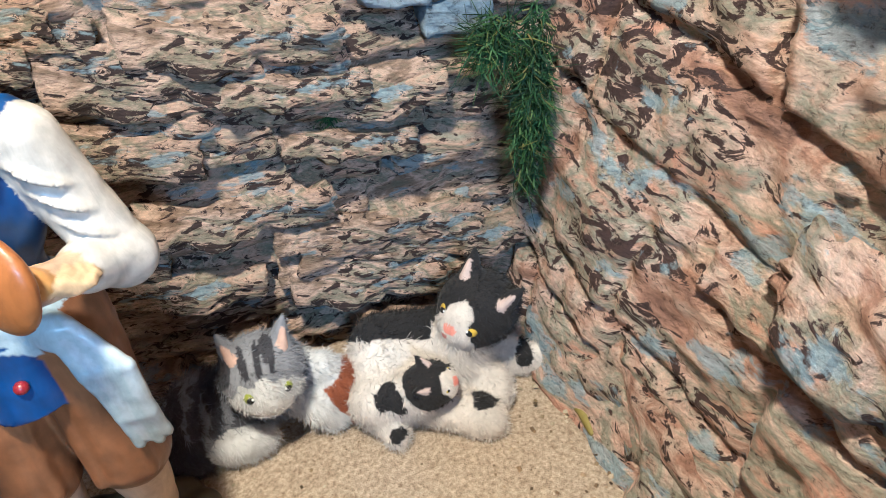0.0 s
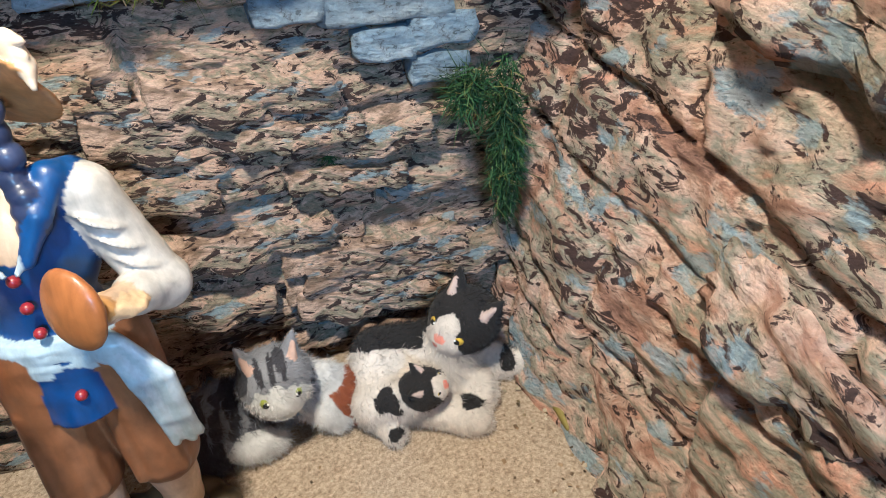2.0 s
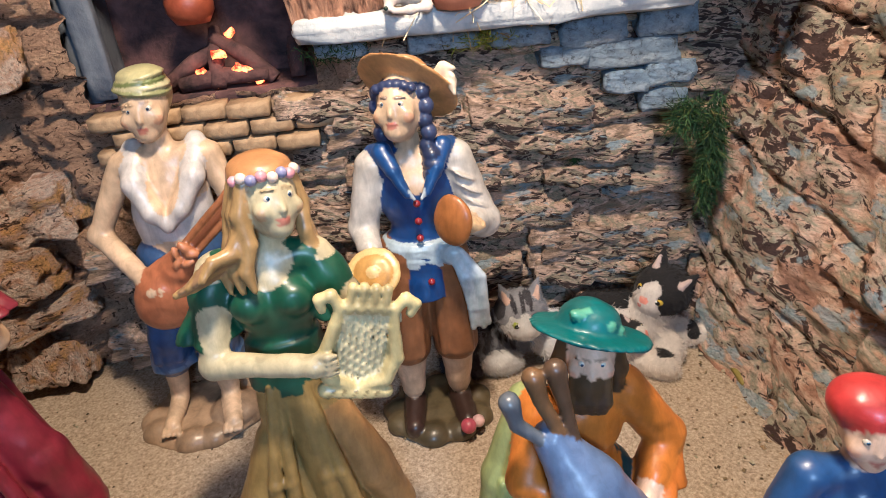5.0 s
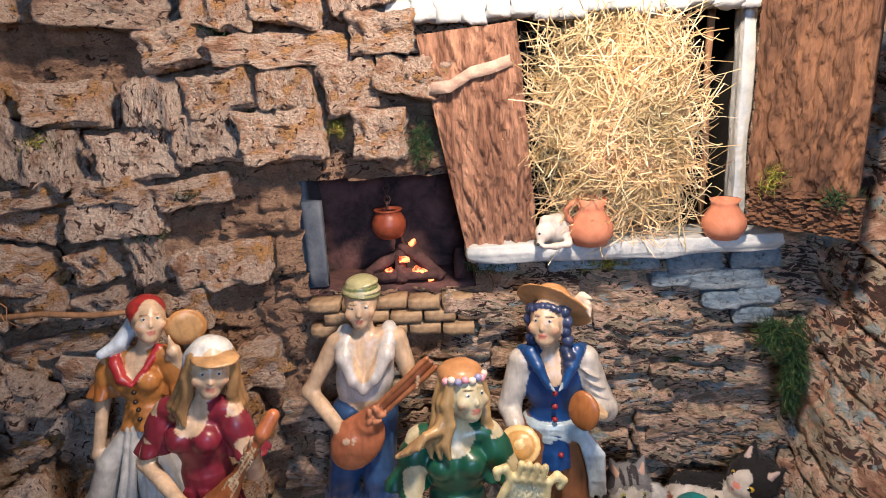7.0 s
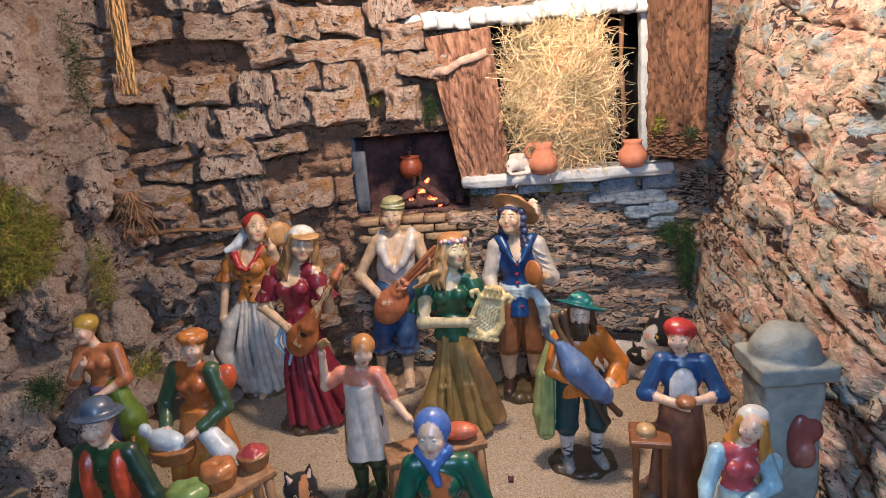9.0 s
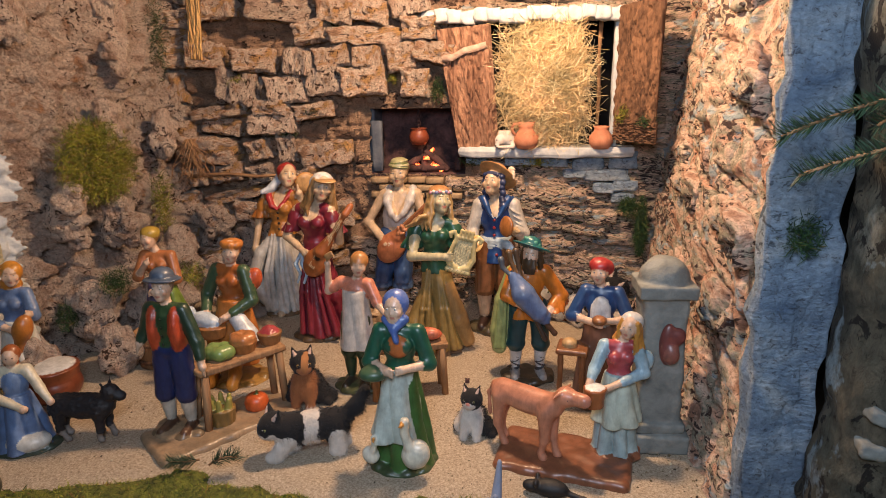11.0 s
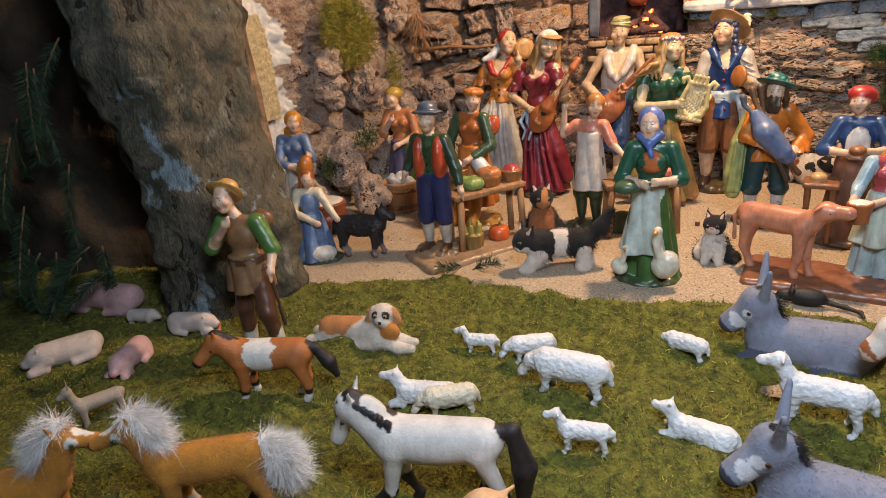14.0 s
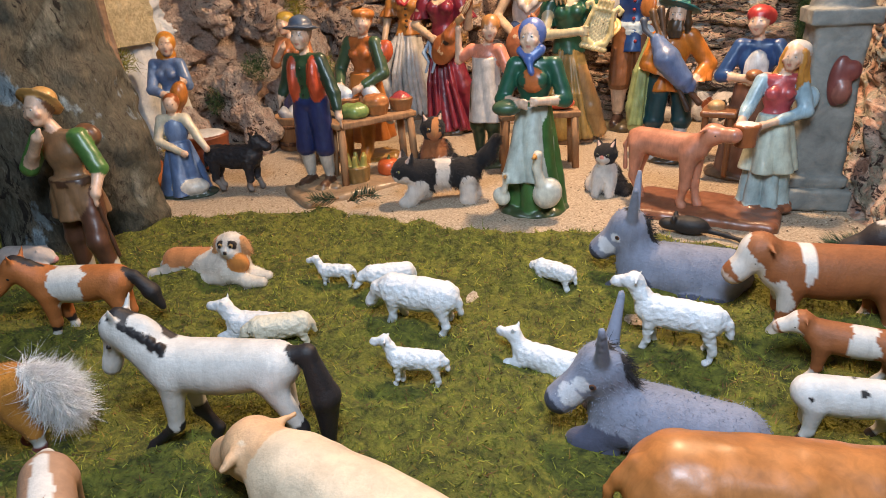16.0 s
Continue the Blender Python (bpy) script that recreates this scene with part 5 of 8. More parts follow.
arm(c, -1, (-0.135, -0.06, 0.585), (0.060, -0.155, 0.610), GREEN, 0, FAIR, r=0.046)
arm(c, 1, (0.165, -0.03, 0.63), (0.215, -0.105, 0.665), GREEN, 0, FAIR, r=0.042)
for q in (-1, 1):
    c.egg((0.112 * q, -0.004, 0.715), (0.048, 0.046, 0.062), GREEN, (0, -20 * q, 0))
    c.skirt((0.140 * q, -0.010, 0.630), (0.124 * q, -0.004, 0.690), 0.062, 0.042, GREEN, 6, 0.12, 0.85)
at = head(c, C(172, 142, 92), 26, 0.08, True, FAIR, 10)
for k in range(5):
    c.chain([at(-0.050, 0.0 + 0.012 * k, -0.03 - 0.008 * k), at(-0.085, 0.0 + 0.010 * k, -0.085 - 0.006 * k), at(-0.125 - 0.008 * k, 0.012 * k, -0.090 - 0.012 * k), at(-0.150 - 0.010 * k, 0.012 * k, -0.120 - 0.006 * k)], [0.016, 0.015, 0.012, 0.006], C(176 - 16 * (k % 2), 144 - 16 * (k % 2), 92), 0.004)
c.egg(at(0, 0.014, 0.052), (0.062, 0.062, 0.036), C(180, 132, 82), blend=0.004)
for k in range(9):
    a = -2.9 + 0.32 * k
    c.dot(at(0.060 * math.cos(a), 0.058 * math.sin(a) + 0.006, 0.044 + 0.005 * (k % 2)), 0.011, (C(226, 160, 170), C(236, 216, 200), C(150, 150, 190))[k % 3])
LYRE = C(212, 198, 142)


def lyre(x, z, y=-0.150):
    """A point on the lyre, which leans to its right."""
    return (0.160 + x * 0.95 + z * 0.25, y, 0.640 - x * 0.25 + z * 0.95)


for q in (-1, 1):
    c.chain([lyre(0.012 * q, -0.105), lyre(0.055 * q, -0.085), lyre(0.072 * q, -0.035), lyre(0.056 * q, 0.035), lyre(0.052 * q, 0.075), lyre(0.070 * q, 0.100), lyre(0.092 * q, 0.088), lyre(0.084 * q, 0.068)], [0.014, 0.016, 0.014, 0.011, 0.011, 0.012, 0.011, 0.009], LYRE, 0.004)
c.bar(lyre(-0.055, 0.078), lyre(0.055, 0.078), 0.010, 0.010, LYRE, 0.004)
for k in range(4):
    c.bar(lyre(-0.033 + 0.022 * k, 0.07), lyre(-0.033 + 0.022 * k, 0.118), 0.010, 0.010, C(204, 188, 134), 0.003)
c.bar(lyre(-0.06, -0.118), lyre(0.06, -0.118), 0.016, 0.016, LYRE, 0.004)
for k in range(5):
    c.bar(lyre(-0.055 + 0.022 * k, -0.128, -0.166), lyre(-0.044 + 0.022 * k, -0.108, -0.166), 0.0026, 0.0026, C(150, 136, 92), 0.001)
c.box(lyre(0, -0.02, -0.140), (0.050, 0.005, 0.088), C(186, 174, 124), (0, 15, 0))
for k in range(7):
    c.bar(lyre(-0.039 + 0.013 * k, -0.098, -0.150), lyre(-0.039 + 0.013 * k, 0.075, -0.150), 0.0044, 0.0044, C(226, 216, 172), 0.001)
finish("figurine", c, 0.344, (-0.156, 0.236, 0.0), 6, "glazed woman figurine in green blouse playing a cream lyre", C(128, 104, 84), h=0.0018, size=(0.15, 0.12))

# man with cymbals
c = Clay(0.012)
BLUE = C(30, 66, 126)
SASH, SHIRT = C(176, 192, 202), C(208, 202, 192)
for x in (-0.065, 0.065):
    leg(c, x, C(132, 88, 54), C(206, 178, 148), C(56, 40, 34), 0.26)
    c.egg((x, -0.01, 0.24), (0.058, 0.055, 0.032), C(120, 78, 48))
    for k in range(4):
        c.bar((x * 0.9 - 0.035 + 0.023 * k, -0.056, 0.44), (x - 0.034 + 0.022 * k, -0.062, 0.25), 0.009, 0.012, C(132, 88, 54), 0.008)
torso(c, BLUE, 0.092)
c.skirt((0, 0, 0.430), (0, 0, 0.57), 0.108, 0.084, BLUE, 6, 0.09, 0.8, twist=0.4)
c.paint((0, -0.06, 0.790), (0.050, 0.06, 0.082), PALE, ragged=0.02, only=BLUE)
arm(c, -1, (-0.138, 0.0, 0.61), (-0.118, -0.11, 0.560), SHIRT, 1.55, PALE, r=0.042)
arm(c, 1, (0.158, -0.01, 0.60), (0.098, -0.12, 0.645), SHIRT, 1.5, PALE, r=0.045)
c.egg((0.156, -0.010, 0.598), (0.044, 0.040, 0.042), SHIRT)
for k in range(4):
    c.egg((0.112 + 0.014 * k, -0.020, 0.735 - 0.036 * k), (0.040, 0.038, 0.006), C(196, 190, 180), (0, 30, 0), blend=0.006)
for k in range(3):
    c.skirt((0.118 - 0.010 * k, -0.105 - 0.006 * k, 0.628 + 0.008 * k), (0.114 - 0.010 * k, -0.108 - 0.006 * k, 0.640 + 0.008 * k), 0.034, 0.034, C(226, 196, 150), 8, 0.06, 0.9, blend=0.003)
for k in range(4):
    c.skirt((0, 0, 0.520 + 0.015 * k), (0, 0, 0.533 + 0.015 * k), 0.093, 0.093 - 0.004 * (k % 2), SASH, 9, 0.02, 0.8)
c.egg((0.070, -0.075, 0.545), (0.026, 0.020, 0.026), SASH)
for q in range(4):
    c.chain([(0.066 + 0.008 * q, -0.082, 0.555), (0.088 + 0.016 * q, -0.100, 0.49), (0.104 + 0.012 * q, -0.096, 0.40), (0.108 + 0.013 * q, -0.088, 0.335 + 0.010 * (q % 2))], [0.009, 0.010, 0.010, 0.008], (SASH, C(190, 202, 212))[q % 2], 0.004)
for q in (-1, 1):
    c.chain([(0.092 * q, 0.012, 0.795), (0.070 * q, -0.022, 0.805), (0.050 * q, -0.056, 0.770), (0.022 * q, -0.078, 0.715)], [0.022, 0.022, 0.018, 0.010], C(36, 76, 138), 0.006)
    c.chain([(0.052 * q, -0.050, 0.790), (0.036 * q, -0.070, 0.745), (0.008 * q, -0.086, 0.705)], [0.007, 0.007, 0.005], C(196, 206, 214), 0.002)
at = head(c, C(48, 58, 92), -22, -0.04, False, PALE, 14)
for q in (-1, 1):
    for k in range(5):
        c.egg(at(0.052 * q + 0.006 * q * (k % 2), 0.0 + 0.006 * k, 0.034 - 0.030 * k), (0.019, 0.022, 0.020), C(48 + 14 * (k % 2), 58 + 14 * (k % 2), 92 + 16 * (k % 2)), blend=0.003)
for k in range(6):
    c.egg(at(-0.040 + 0.016 * k, -0.036, 0.050 - 0.0012 * (k - 2.5) ** 2), (0.012, 0.014, 0.012), C(52, 62, 98), blend=0.003)
for k in range(3):
    c.egg(at(0.062, 0.02, -0.105 - 0.022 * k), (0.022, 0.024, 0.018), C(44, 54, 88), blend=0.003)
o = at(0.010, 0.030, 0.046)
c.egg(o, (0.122, 0.112, 0.011), C(200, 150, 92), (-40, 34, 0), blend=0.004)
c.egg(o + (0.0, 0.012, 0.016), (0.062, 0.062, 0.046), C(196, 146, 88), (-40, 30, 0), blend=0.006)
for k in range(4):
    c.chain([at(0.075, 0.02, 0.060), at(0.100 + 0.006 * k, 0.01, 0.082 - 0.010 * k), at(0.128, 0.0, 0.078 - 0.018 * k)], [0.012, 0.013, 0.005], C(232, 214, 188), 0.003)
c.egg((0.070, -0.148, 0.670), (0.018, 0.050, 0.060), C(160, 102, 50), (0, 8, 52), blend=0.004)
c.egg((0.062, -0.152, 0.668), (0.008, 0.036, 0.044), C(132, 78, 36), (0, 8, 52), blend=0.001)
c.egg((0.092, -0.138, 0.655), (0.022, 0.020, 0.022), C(196, 150, 84), blend=0.004)
c.egg((-0.122, -0.155, 0.565), (0.066, 0.012, 0.062), C(226, 196, 130), (-40, 0, -14), blend=0.004)
c.egg((-0.121, -0.162, 0.570), (0.046, 0.009, 0.043), C(198, 156, 82), (-40, 0, -14), blend=0.001)
c.egg((-0.121, -0.166, 0.573), (0.016, 0.010, 0.015), C(232, 206, 148), (-40, 0, -14), blend=0.002)
for z in (0.600, 0.645, 0.690):
    c.dot((-0.004, -0.076 + 0.02 * abs(z - 0.66), z), 0.0092, C(140, 34, 44))
c.dot((0.012, -0.090, 0.485), 0.0092, C(140, 34, 44))
c.dot((0.07, -0.14, 0.05), 0.022, C(186, 84, 104))
c.dot((0.10, -0.12, 0.045), 0.018, C(214, 180, 180))
finish("figurine", c, 0.362, (-0.046, 0.362, 0.0), 0, "glazed man figurine in blue waistcoat and straw hat with cymbals", C(92, 82, 58), h=0.0016, size=(0.15, 0.13))

# bagpiper
c = Clay(0.012)
for x in (-0.085, 0.085):
    leg(c, x, C(30, 66, 72), C(206, 206, 206), C(150, 150, 150), 0.25)
    c.egg((x, -0.012, 0.255), (0.068, 0.064, 0.040), C(30, 66, 72))
    for k, z in enumerate((0.07, 0.10, 0.13, 0.16, 0.19)):
        c.egg((x, -0.005, z), (0.042, 0.044, 0.006), C(50, 50, 56), (0, 24 * (1 if k % 2 else -1), 0), blend=0.002)
torso(c, C(204, 122, 36), 0.105)
c.skirt((0, 0, 0.45), (0, 0, 0.58), 0.125, 0.096, C(204, 122, 36), 7, 0.10, 0.8)
arm(c, 1, (0.215, -0.01, 0.60), (0.100, -0.13, 0.50), C(206, 124, 38), 1.5, r=0.056)
arm(c, -1, (-0.16, -0.06, 0.62), (-0.05, -0.15, 0.57), C(206, 124, 38), 1.5, r=0.050)
c.skirt((0.165, -0.075, 0.515), (0.195, -0.035, 0.575), 0.066, 0.050, C(198, 114, 34), 6, 0.12, 0.9)
c.chain([(-0.115, -0.10, 0.77), (-0.055, -0.15, 0.66), (0.045, -0.165, 0.54)], [0.040, 0.076, 0.062], C(100, 122, 164))
c.egg((0.085, -0.16, 0.50), (0.048, 0.046, 0.048), C(92, 114, 158))
for k, (dx, dz) in enumerate(((-0.20, 0.88), (-0.15, 0.93), (-0.105, 0.94))):
    c.chain([(-0.095 + 0.015 * k, -0.12, 0.74), (dx + 0.01, -0.10, dz - 0.05), (dx, -0.09, dz)], [0.013, 0.016, 0.023], (C(96, 104, 116), C(110, 84, 56), C(84, 66, 50))[k], 0.004)
c.chain([(0.05, -0.17, 0.52), (0.15, -0.19, 0.40)], [0.013, 0.021], C(84, 60, 44))
c.chain([(0.02, -0.165, 0.50), (0.09, -0.19, 0.36)], [0.012, 0.018], C(70, 54, 44))
c.chain([(-0.12, 0.04, 0.76), (-0.18, 0.03, 0.55), (-0.205, 0.01, 0.34), (-0.20, 0.0, 0.22)], [0.04, 0.055, 0.062, 0.050], C(160, 170, 110))
for k in range(3):
    c.bar((-0.16 - 0.02 * k, -0.02, 0.58), (-0.175 - 0.03 * k, -0.05, 0.24), 0.010, 0.016, C(150, 162, 100), 0.008)
at = head(c, C(78, 58, 38), -20, 0.02, False, SKIN, -4)
c.egg(at(0, -0.045, -0.060), (0.042, 0.032, 0.055), C(78, 60, 38))
for k in range(7):
    c.chain([at(-0.036 + 0.012 * k, -0.052, -0.035), at(-0.040 + 0.013 * k, -0.066, -0.085), at(-0.028 + 0.010 * k, -0.060, -0.125)], [0.009, 0.009, 0.005], C(92 - 16 * (k % 2), 70 - 12 * (k % 2), 44), 0.003)
for q in (-1, 1):
    c.chain([at(0.05 * q, 0.0, 0.02), at(0.062 * q, 0.005, -0.05), at(0.064 * q, 0.0, -0.10)], [0.02, 0.022, 0.014], C(78, 58, 36))
hat(c, at, C(26, 100, 104), 0.132, C(84, 150, 130), (-14, 18, 0))
for k in range(5):
    c.egg(at(-0.03 + 0.02 * k, -0.02 + 0.012 * (k % 3), 0.112 - 0.003 * k * k), (0.022, 0.014, 0.010), C(96, 160, 136), (0, 20, 30 * k), blend=0.002)
finish("figurine", c, 0.264, (0.032, 0.132, 0.0), 8, "glazed bagpiper figurine in orange coat and teal hat", C(74, 62, 46), size=(0.19, 0.15), h=0.0018)

# man with a red cap at a bench
c = Clay(0.012)
c.skirt((0, 0, 0.02), (0, 0, 0.56), 0.16, 0.10, C(120, 84, 66), 6, 0.08, 0.85)
torso(c, C(46, 78, 128), 0.105)
c.egg((0, -0.06, 0.62), (0.066, 0.03, 0.13), C(204, 210, 214))
arm(c, -1, (-0.18, -0.04, 0.60), (-0.02, -0.15, 0.60), C(46, 78, 128), 1.2, r=0.046)
arm(c, 1, (0.18, -0.04, 0.60), (0.03, -0.15, 0.62), C(46, 78, 128), 1.2, r=0.046)
at = head(c, C(110, 76, 50), -10, -0.05)
c.egg(at(0, 0.015, 0.040), (0.070, 0.068, 0.052), C(176, 52, 50))
c.egg(at(0.05, 0.03, 0.02), (0.035, 0.035, 0.045), C(176, 52, 50))
c.egg((0, -0.17, 0.63), (0.045, 0.05, 0.03), C(150, 100, 60))
c.box((-0.16, -0.10, 0.40), (0.10, 0.10, 0.018), C(140, 92, 56))
for q in (-0.23, -0.09):
    c.bar((q, -0.16, 0.38), (q, -0.17, 0.03), 0.020, 0.016, C(130, 84, 50))
c.egg((-0.18, -0.12, 0.44), (0.05, 0.05, 0.035), C(196, 160, 110))
finish("figurine", c, 0.256, (0.152, 0.058, 0.0), -8, "glazed workman figurine in red cap and blue shirt at a bench", C(120, 94, 70), size=(0.22, 0.16))

# milkmaid
c = Clay(0.012)
c.skirt((0, 0, 0.03), (0, 0, 0.58), 0.14, 0.085, C(166, 186, 186), 7, 0.15, 0.85)
c.skirt((0.0, -0.01, 0.24), (0, 0, 0.57), 0.155, 0.092, C(196, 206, 190), 6, 0.10, 0.9, 1.1)
torso(c, C(172, 74, 78), 0.090, 1)
arm(c, -1, (-0.16, -0.05, 0.62), (-0.20, -0.13, 0.56), C(160, 190, 204), 1.6, r=0.045)
arm(c, 1, (0.15, -0.04, 0.60), (-0.08, -0.15, 0.54), C(160, 190, 204), 1.6, r=0.045)
c.egg((0.17, 0.02, 0.66), (0.05, 0.04, 0.07), C(160, 190, 204))
at = head(c, C(196, 142, 62), -28, 0.12, True)
c.egg(at(0, 0.03, 0.028), (0.074, 0.058, 0.066), WHITE)
c.skirt((-0.17, -0.17, 0.42), (-0.17, -0.17, 0.55), 0.058, 0.074, C(160, 96, 54), 5, 0.02, 1.0)
c.egg((-0.17, -0.17, 0.55), (0.060, 0.060, 0.012), C(230, 228, 220), blend=0.003)
finish("figurine", c, 0.218, (0.165, -0.105, 0.006), 2, "glazed milkmaid figurine in red bodice and pale skirt with bucket", C(140, 88, 60))

# woman with geese
c = Clay(0.012)
c.skirt((0.01, 0, 0.02), (0, 0, 0.58), 0.16, 0.085, C(64, 104, 50), 6, 0.13, 0.85)
c.skirt((-0.030, -0.058, 0.19), (0, -0.016, 0.57), 0.128, 0.078, C(196, 206, 196), 5, 0.14, 0.9, 0.5, twist=1.8)
torso(c, C(40, 88, 66), 0.094, 1)
c.egg((0, -0.055, 0.70), (0.055, 0.03, 0.06), C(190, 110, 56))
arm(c, -1, (-0.16, -0.03, 0.60), (-0.04, -0.14, 0.60), C(40, 92, 70), 1.2, r=0.045)
arm(c, 1, (0.16, -0.03, 0.60), (0.04, -0.14, 0.61), C(40, 92, 70), 1.2, r=0.045)
at = head(c, C(120, 84, 50), -8, -0.04)
c.egg(at(0, 0.022, 0.020), (0.070, 0.062, 0.074), C(92, 118, 184))
c.chain([at(-0.05, -0.01, -0.06), at(0, -0.045, -0.10), at(0.05, -0.01, -0.06)], [0.026, 0.024, 0.026], C(92, 118, 184))
c.chain([at(0, -0.05, -0.10), at(0.02, -0.07, -0.16)], [0.02, 0.012], C(84, 110, 176))
c.egg((-0.12, -0.12, 0.575), (0.075, 0.06, 0.04), C(66, 92, 66))
for x, y, s, k in ((0.10, -0.17, 1.0, 1), (-0.15, -0.13, 0.62, -1)):
    c.egg((x, y, 0.12 * s + 0.03), (0.075 * s, 0.055 * s, 0.085 * s), C(226, 222, 204), (0, 25 * k, 0))
    c.chain([(x - 0.03 * s * k, y - 0.02, 0.18 * s + 0.03), (x - 0.05 * s * k, y - 0.03, 0.26 * s + 0.03), (x - 0.045 * s * k, y - 0.04, 0.33 * s + 0.03)], [0.03 * s, 0.022 * s, 0.024 * s], C(228, 224, 206))
    c.bar((x - 0.05 * s * k, y - 0.05, 0.33 * s + 0.03), (x - 0.06 * s * k, y - 0.085, 0.325 * s + 0.03), 0.012 * s, 0.008 * s, C(214, 150, 70))
finish("figurine", c, 0.264, (-0.139, -0.160, 0.0), 2, "glazed woman figurine in blue headscarf and green dress with geese", C(70, 84, 54), h=0.0021, size=(0.19, 0.17))

# boy with a knife at a table
c = Clay(0.012)
for x in (-0.06, 0.05):
    leg(c, x, C(52, 66, 44), C(52, 66, 44), C(60, 52, 40), 0.27)
torso(c, C(216, 140, 112), 0.098)
c.skirt((0, -0.015, 0.30), (0, -0.01, 0.72), 0.125, 0.085, C(212, 204, 194), 5, 0.08, 0.8)
arm(c, -1, (-0.19, -0.02, 0.70), (-0.17, -0.05, 0.90), C(216, 140, 112), 0.6, r=0.044)
arm(c, 1, (0.17, -0.03, 0.64), (0.27, -0.10, 0.57), C(216, 140, 112), 0.9, r=0.044)
at = head(c, C(176, 122, 66), 20, 0.10)
c.egg(at(0, 0.008, 0.030), (0.064, 0.064, 0.062), C(182, 128, 70))
c.box((-0.15, -0.06, 0.965), (0.035, 0.008, 0.022), C(170, 130, 84), (0, -35, 0))
c.bar((0.24, 0.0, 0.02), (0.24, 0.0, 0.05), 0.10, 0.09, C(84, 92, 58))
finish("figurine", c, 0.256, (-0.268, 0.055, 0.0), -6, "glazed boy figurine in white apron raising a knife", C(84, 90, 60))

# man in an orange waistcoat
c = Clay(0.012)
NAVY = C(38, 48, 92)
for x in (-0.065, 0.065):
    leg(c, x, NAVY, C(196, 190, 176), C(86, 62, 46), 0.25)
    c.egg((x, -0.012, 0.235), (0.058, 0.058, 0.022), NAVY)
torso(c, C(52, 78, 48), 0.098)
for q in (-1, 1):
    c.egg((0.068 * q, -0.018, 0.645), (0.045, 0.068, 0.150), C(186, 74, 40))
c.egg((0, 0.03, 0.65), (0.105, 0.055, 0.15), C(186, 74, 40))
c.egg((0, 0, 0.52), (0.095, 0.07, 0.05), NAVY)
arm(c, -1, (-0.165, 0.02, 0.62), (-0.19, -0.02, 0.55), C(44, 66, 48), 1.6, r=0.044)
arm(c, 1, (0.175, -0.02, 0.58), (0.215, -0.06, 0.45), C(44, 66, 48), 1.6, r=0.044)
at = head(c, C(140, 118, 96), 4, 0.0)
hat(c, at, C(78, 92, 112), 0.105, C(60, 72, 92), (-6, 0, 0), 0.064)
for z in (0.58, 0.63, 0.68, 0.73):
    c.dot((0, -0.075 + 0.02 * abs(z - 0.65), z), 0.006, C(30, 44, 30))
finish("figurine", c, 0.266, (-0.505, -0.134, 0.004), 0, "glazed man figurine in orange waistcoat and navy breeches", C(150, 128, 100))

# curly-haired woman with a hen
c = Clay(0.012)
c.skirt((0, 0, 0.14), (0, 0, 0.58), 0.17, 0.10, C(190, 118, 52), 6, 0.10, 0.9)
for x in (-0.10, 0.06):
    c.chain([(x, -0.10, 0.32), (x, -0.15, 0.10), (x, -0.20, 0.04)], [0.05, 0.042, 0.038], C(186, 130, 52))
torso(c, C(176, 100, 44), 0.098, 1)
arm(c, -1, (-0.17, -0.03, 0.60), (-0.10, -0.16, 0.50), C(66, 90, 62), 1.7, r=0.046)
arm(c, 1, (0.16, -0.03, 0.58), (0.04, -0.16, 0.50), C(66, 90, 62), 1.7, r=0.046)
at = head(c, C(190, 124, 58), 12, 0.08)
for k in range(9):
    a = k * 2 * math.pi / 9
    c.egg(at(0.050 * math.cos(a), 0.012 + 0.05 * math.sin(a), 0.045), 0.026, C(186, 118, 52))
c.egg((0.14, 0.03, 0.70), (0.06, 0.05, 0.09), C(196, 90, 48), (0, 30, 0))
c.chain([(0.08, -0.10, 0.48), (0.17, -0.12, 0.38), (0.24, -0.12, 0.30)], [0.05, 0.06, 0.03], C(214, 218, 222))
c.egg((-0.10, -0.17, 0.47), (0.10, 0.055, 0.055), C(206, 218, 228), (0, 12, 0))
c.egg((-0.20, -0.18, 0.53), (0.032, 0.028, 0.036), C(206, 218, 228))
c.skirt((-0.08, -0.17, 0.36), (-0.08, -0.17, 0.44), 0.095, 0.12, C(166, 112, 62), 9, 0.05, 0.7)
finish("figurine", c, 0.276, (-0.500, 0.055, 0.0), -6, "glazed seated woman figurine with a white hen in a basket", C(168, 128, 62), size=(0.20, 0.19))

# woman in a yellow cap
c = Clay(0.012)
c.skirt((0, 0, 0.02), (0, 0, 0.56), 0.16, 0.095, C(96, 92, 128), 6, 0.12, 0.9)
torso(c, C(190, 122, 74), 0.096, 1)
c.chain([(0.08, -0.05, 0.55), (0.14, -0.06, 0.35), (0.15, -0.05, 0.14)], [0.05, 0.075, 0.07], C(112, 138, 48))
arm(c, -1, (-0.14, -0.06, 0.62), (-0.03, -0.12, 0.74), C(190, 122, 74), 1.1, r=0.044)
arm(c, 1, (0.15, -0.05, 0.60), (0.02, -0.15, 0.54), C(190, 122, 74), 1.2, r=0.044)
at = head(c, C(150, 110, 60), -22, -0.10)
c.egg(at(0, 0.018, 0.040), (0.070, 0.068, 0.050), C(186, 156, 62))
finish("figurine", c, 0.268, (-0.705, 0.150, 0.0), 6, "glazed woman figurine in yellow cap with green cloth", C(90, 84, 60))

